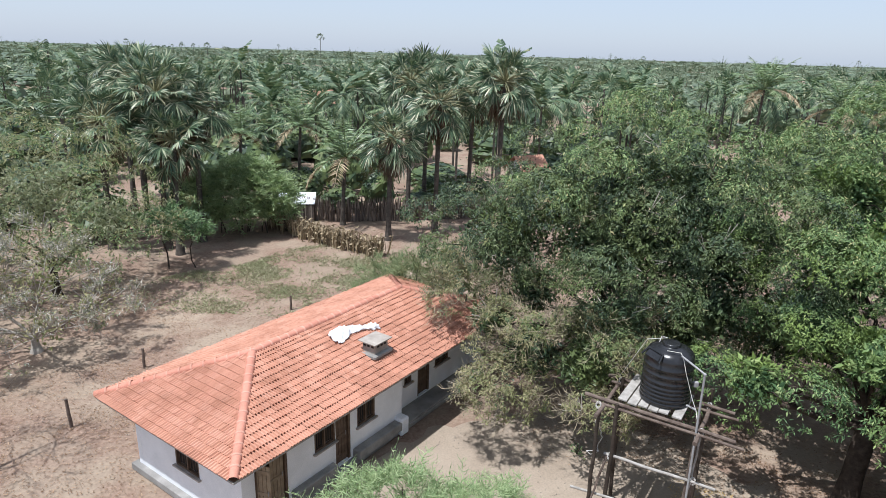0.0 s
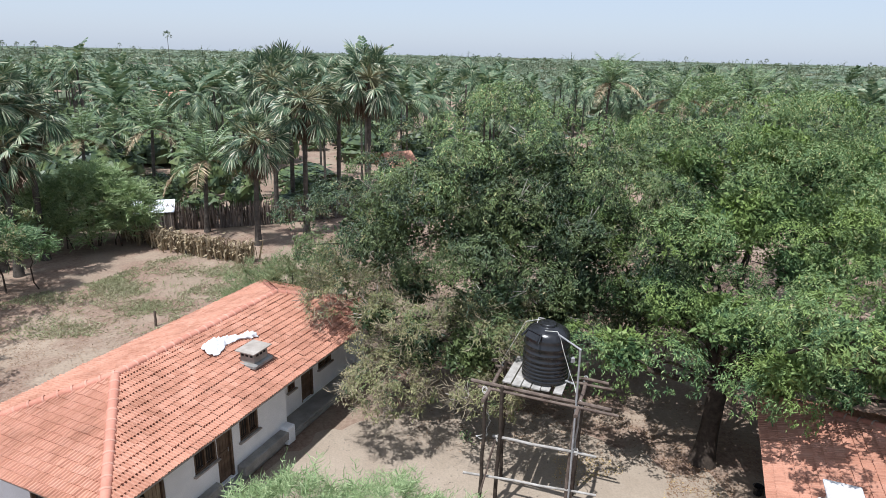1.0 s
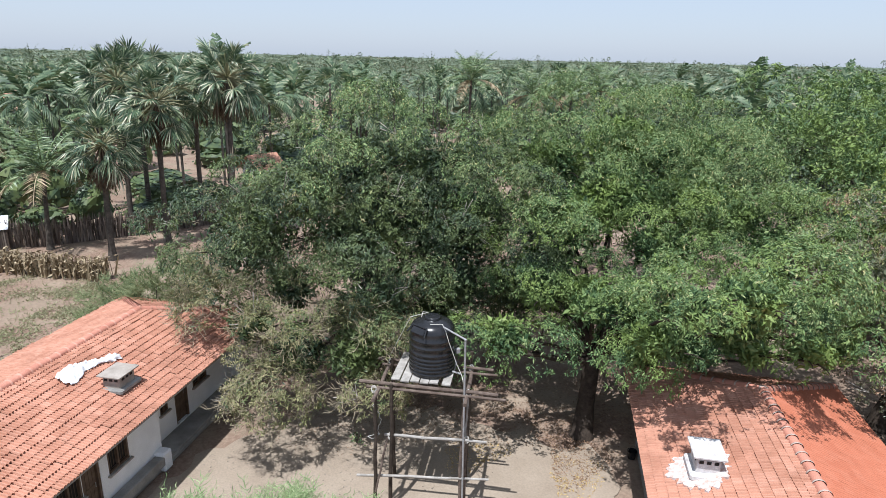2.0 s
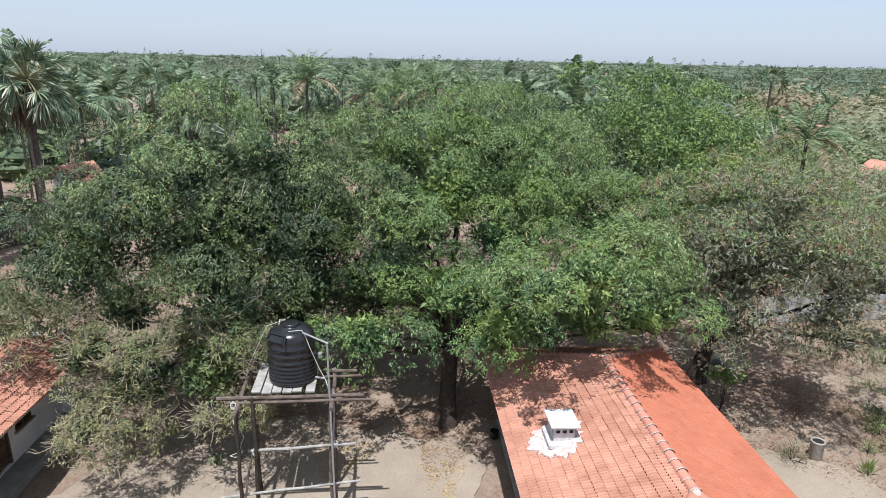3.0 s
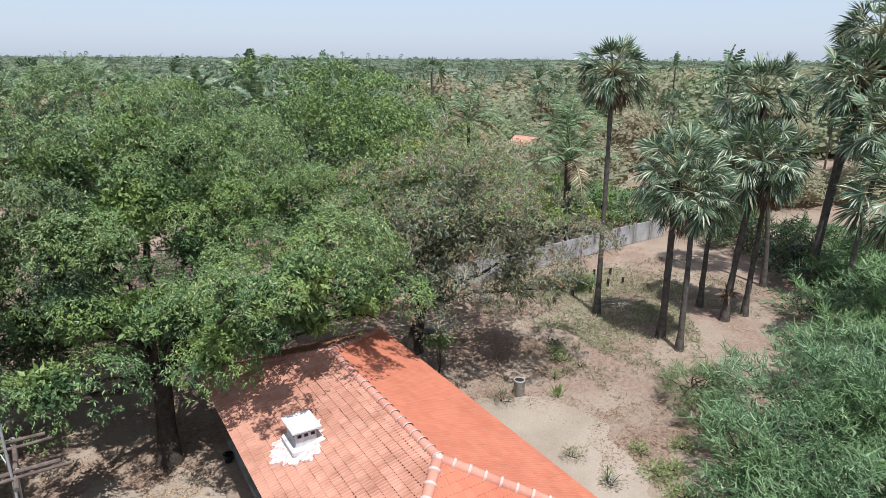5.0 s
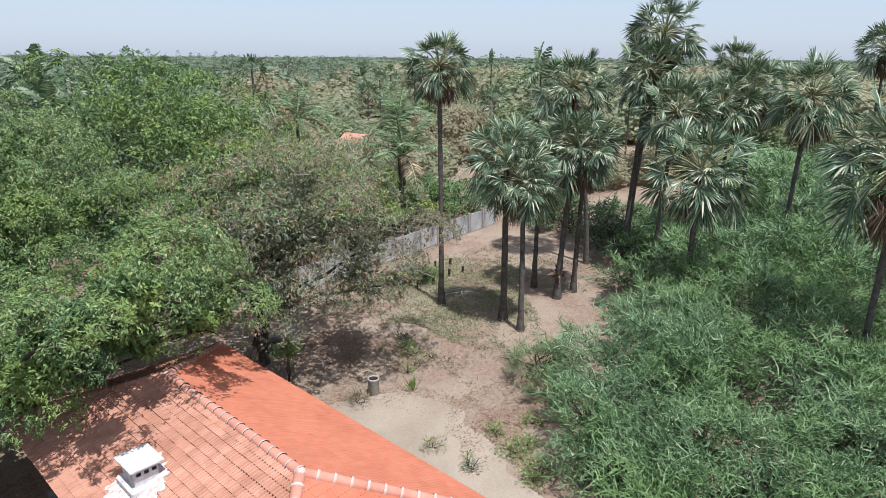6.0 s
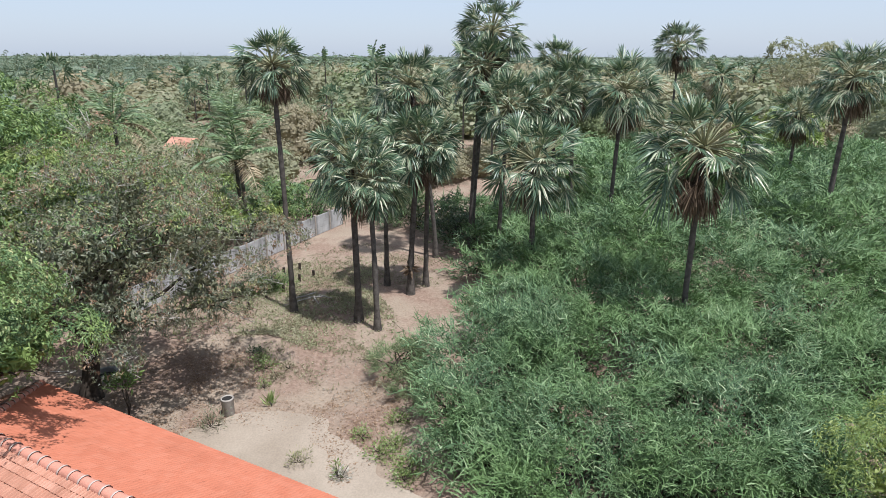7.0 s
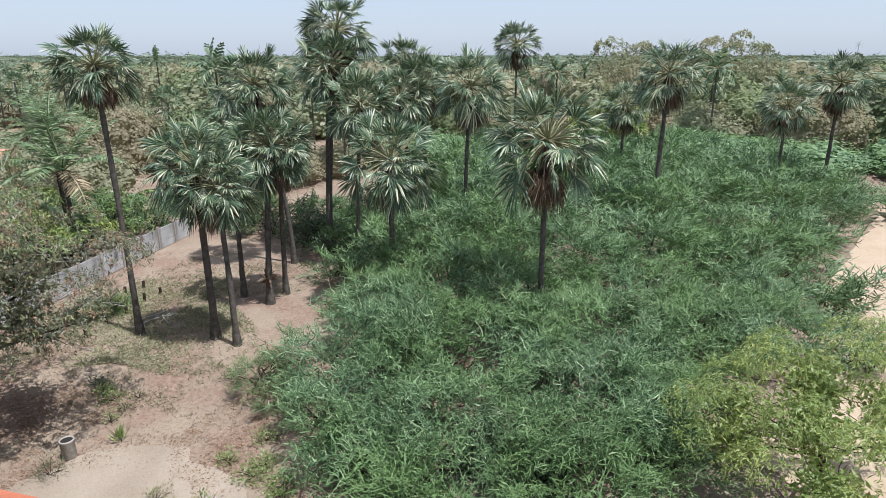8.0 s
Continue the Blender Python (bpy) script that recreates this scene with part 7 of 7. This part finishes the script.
herb("shrub", 21.29, 7.80, 0.62, 0.8, 520, 0.10, M_GREY, "dark dusty shrub beside the concrete bin", 61)
herb("shrub", 18.76, 4.40, 0.50, 0.55, 260, 0.10, M_PALE, "small pale drying shrub in the swept sand", 62)
herb("shrub", 17.78, 2.90, 0.32, 0.42, 140, 0.12, M_DUST, "small pale drying shrub in the swept sand", 63)
herb("shrub", 17.88, 3.05, 0.22, 0.75, 120, 0.11, M_HERB, "small yellow-green shrub in the swept sand", 68)
herb("agave", 22.50, 5.83, 0.16, 0.2, 22, 0.48, M_HERB, "yellow-green rosette of long stiff leaves", 64, "plant", 0.5, 1.2, 1)
herb("sapling", 22.2, 11.03, 0.62, 0.7, 300, 0.24, M_MANGO, "thin sapling with broad dark leaves", 65, "sapling", 1.3, rise=1.35)
herb("ground_shrub", 35.63, 8.17, 1.9, 0.75, 2600, 0.16, M_MANGO, "low dark green spreading shrub among the stumps", 66, "shrub", 1.0, 0.6, 12)
for k, (x, y, r, h, mat, lab) in enumerate(((26.01, 2.01, 0.6, 0.4, M_GRASS, "thin tuft of dry weeds"), (24.77, 5.96, 0.45, 0.45, M_GRASS, "thin tuft of dry weeds"),
                                           (25.57, 5.57, 0.4, 0.4, M_GRASS, "thin tuft of dry weeds"), (23.98, 6.34, 0.3, 0.5, M_HERB, "small tuft of yellow-green weeds"), (20.05, 2.30, 0.45, 0.5, M_HERB, "bright yellow-green leafy weed"), (18.95, 1.55, 0.75, 0.28, M_HERB, "bright yellow-green leafy weed"), (19.5, 1.1, 0.6, 0.3, M_HERB, "bright yellow-green leafy weed"), (17.5, 0.9, 0.6, 0.25, M_HERB, "bright yellow-green leafy weed"), (25.7, 6.5, 0.6, 0.45, M_HERB, "thin yellow-green weeds on leaf litter"), (26.5, 6.9, 0.5, 0.35, M_HERB, "thin yellow-green weeds on leaf litter"),
                                           (18.15, 0.75, 0.8, 0.26, M_HERB, "bright yellow-green leafy weed"), (27.13, 7.17, 0.5, 0.5, M_NEEM, "low green weed clump"), (20.88, 0.96, 0.6, 0.35, M_HERB, "bright yellow-green leafy weed"), (5.0, 19.4, 0.25, 0.5, M_MANGO, "small green seedling in the yard"), (-19.5, 19.5, 0.6, 0.7, M_GREY, "low dusty shrub in leaf litter"))):
    herb("weed" if h < 1.2 else "shrub", x, y, r, h, int(520 * r * (r + 0.4)), 0.095, mat, lab, 260 + k, "weed" if h < 1.2 else "shrub", 1.7, 0.4)


def debris():
    t = base_of("branch_pile", 33.89, 5.08)
    rng = np.random.default_rng(9)
    for k in range(7):
        bm = bmesh.new()
        a = rng.uniform(-0.5, 0.5, 2)
        b = a + rng.normal(0, 0.6, 2)
        rod(bm, (*a, 0.05 + 0.03 * k), (*b, 0.05 + 0.02 * k), 0.04, 0.02, 6, 3, 0.03, rng)
        part("branch", bm, M_TWIG, t)
    return tagged(t, "small pile of bleached cut branches", "branch pile")


debris()


def ground_cover(name, places, tpl_v, tpl_f, size, mat, label, rng, flat=True, category="litter"):
    n = len(places)
    if flat:
        w = rng.normal(0, 1, (n, 3)) * arr(1, 1, 0.18)
        t = turns(w, rng, 0.35)
    else:
        w = rng.normal(0, 1.0, (n, 3)) * arr(1, 1, 0.3) + arr(0, 0, 0.55)
        t = turns(w, rng)
    t = t * (size * rng.uniform(0.6, 1.4, n))[:, None, None]
    p = np.concatenate([places, np.full((n, 1), 0.02)], 1)
    return tagged(new(name, mesh_of(name, [(*stamp(tpl_v, tpl_f, t, p), 0)], [mat])), label, category, kind="stuff")


def patch(cx, cy, rx, ry, n, rng, rz=0.0, clump=0.0):
    a = rng.uniform(0, 6.283, n)
    r = np.sqrt(rng.uniform(0, 1, n)) * (1 + 0.25 * np.sin(3 * a + cx))
    q = np.stack([np.cos(a) * r * rx, np.sin(a) * r * ry], 1)
    c, s = math.cos(radians(rz)), math.sin(radians(rz))
    q = q @ np.array([[c, s], [-s, c]]) + arr(cx, cy)
    if clump:
        k = np.array([noise.noise(Vector((x * clump, y * clump, 3.3))) + 0.6 * noise.noise(Vector((x * 2.2, y * 2.2, 8.1))) for x, y in q])
        q = q[k > rng.normal(0.08, 0.24, len(k))]
    return q


LR = np.random.default_rng(77)
ground_cover("leaf_litter", np.concatenate([patch(-15, 19, 7, 4.5, 11000, LR, 20), patch(-13, 28, 6, 4.5, 7000, LR, 10, 0.3), patch(7.5, 24, 6.5, 4.5, 5000, LR), patch(9.0, 19.8, 4, 2.2, 2600, LR, -30), patch(11.79, 15.69, 1.6, 1.0, 1400, LR, 55), patch(26.02, 9.34, 3.2, 3.0, 3600, LR), patch(29.53, 5.42, 6, 5, 2200, LR, 0, 0.5), patch(-16, 33, 6, 5, 4000, LR), patch(21.65, 2.16, 4, 1.4, 2600, LR, -20), patch(14.03, 18.59, 3.5, 3, 1800, LR), patch(22.20, 5.93, 1.3, 3.6, 1500, LR, 0, 0.8), patch(20.26, 2.73, 2.6, 1.1, 1300, LR, 30, 0.8), patch(21.07, 9.67, 2.4, 1.6, 1400, LR, -30), patch(25.4, 8.2, 2.6, 1.8, 3600, LR, 20, 0.6)]),
             KITE_V, KITE_F, 0.085, M_LITTER, "brown fallen leaves strewn on the soil", LR)
ground_cover("grass", np.concatenate([patch(-9.0, 36.0, 7.0, 6.0, 15000, LR, 0, 0.45), patch(33.48, 5.97, 7, 5, 15000, LR, 0, 0.5), patch(27.06, 4.80, 4.0, 3.0, 3500, LR, 0, 0.6), patch(38.49, 1.57, 5, 5, 9000, LR, 0, 0.5), patch(-3, 33, 3.5, 3, 5000, LR)]),
             LEAF_V[[0, 1, 3, 4]], np.array([[0, 1, 2, 3]]), 0.13, M_GRASS, "short dry grass in patches", LR, False, "grass")
ground_cover("grass", np.concatenate([patch(-8.8, 35.5, 7.2, 6.6, 30000, LR, 0, 0.45), patch(-4.0, 37.5, 4.0, 3.5, 8000, LR, 0, 0.6), patch(34.0, 5.6, 7, 5, 20000, LR, 0, 0.35)]), LEAF_V[[0, 1, 3, 4]], np.array([[0, 1, 2, 3]]), 0.16, M_TURF, "green tufts among dry grass", LR, False, "grass")
ground_cover("leaf_litter", np.concatenate([patch(11.11, 14.70, 1.5, 0.8, 1500, LR, 50, 0.9), patch(8.6, 17.2, 1.2, 0.8, 500, LR)]), KITE_V, KITE_F, 0.09, M_YELLOW, "yellowed fallen leaves swept together on the sand", LR)
PEB_V = np.array([[-0.5, -0.4, 0], [0.5, -0.45, 0], [0.55, 0.4, 0], [-0.4, 0.5, 0], [0.05, 0.0, 0.45]], float)
ground_cover("pebbles", np.concatenate([patch(25.55, 6.86, 5, 4, 700, LR), patch(23.63, 2.38, 3, 1.6, 400, LR), patch(4, 19, 7, 3, 700, LR), patch(-12, 24, 6, 4, 900, LR)]), PEB_V, np.array([[0, 1, 4], [1, 2, 4], [2, 3, 4], [3, 0, 4]]), 0.04, M_STONE, "small stones and lumps on the soil", LR, True, "pebbles")


def well_ring():
    """A low round concrete basin with a thick rim."""
    t = base_of("water_basin", 25.48, 13.09)
    prof = [(0.40, 0.04), (0.38, 0.26), (0.42, 0.30), (0.50, 0.30), (0.53, 0.25), (0.50, 0.0)]
    vs, fs, n = [], [], 22
    for r, h in prof:
        for k in range(n):
            a = 2 * math.pi * k / n
            vs.append((r * math.cos(a), r * math.sin(a), h))
    for i in range(len(prof) - 1):
        for k in range(n):
            fs.append((i * n + k, (i + 1) * n + k, (i + 1) * n + (k + 1) % n, i * n + (k + 1) % n))
    mpart("ring", mesh_of("ring", [(np.array(vs), np.array(fs), 0)], [M_PLINTH], True), t)
    bm = bmesh.new()
    bmesh.ops.create_cone(bm, cap_ends=True, segments=20, radius1=0.41, radius2=0.41, depth=0.06, matrix=Matrix.Translation((0, 0, 0.05)))
    part("bottom", bm, M_DARK, t, "dark bottom")
    return tagged(t, "round grey concrete basin under the dusty tree", "basin")


def bucket():
    t = base_of("bucket", 13.68, 15.03)
    bm = bmesh.new()
    bmesh.ops.create_cone(bm, cap_ends=False, segments=18, radius1=0.13, radius2=0.17, depth=0.30, matrix=Matrix.Translation((0, 0, 0.15)))
    bmesh.ops.solidify(bm, geom=bm.faces[:], thickness=0.01)
    part("pail", bm, M_PLASTIC, t)
    bm = bmesh.new()
    pts = [Vector((0.17 * math.cos(a), 0.02, 0.30 + 0.16 * math.sin(a))) for a in np.linspace(0, math.pi, 9)]
    for a, b in zip(pts, pts[1:]):
        rod(bm, a, b, 0.006, sides=4)
    part("handle", bm, M_POLE, t)
    return tagged(t, "black plastic bucket beside the house wall", "bucket")


well_ring()
bucket()
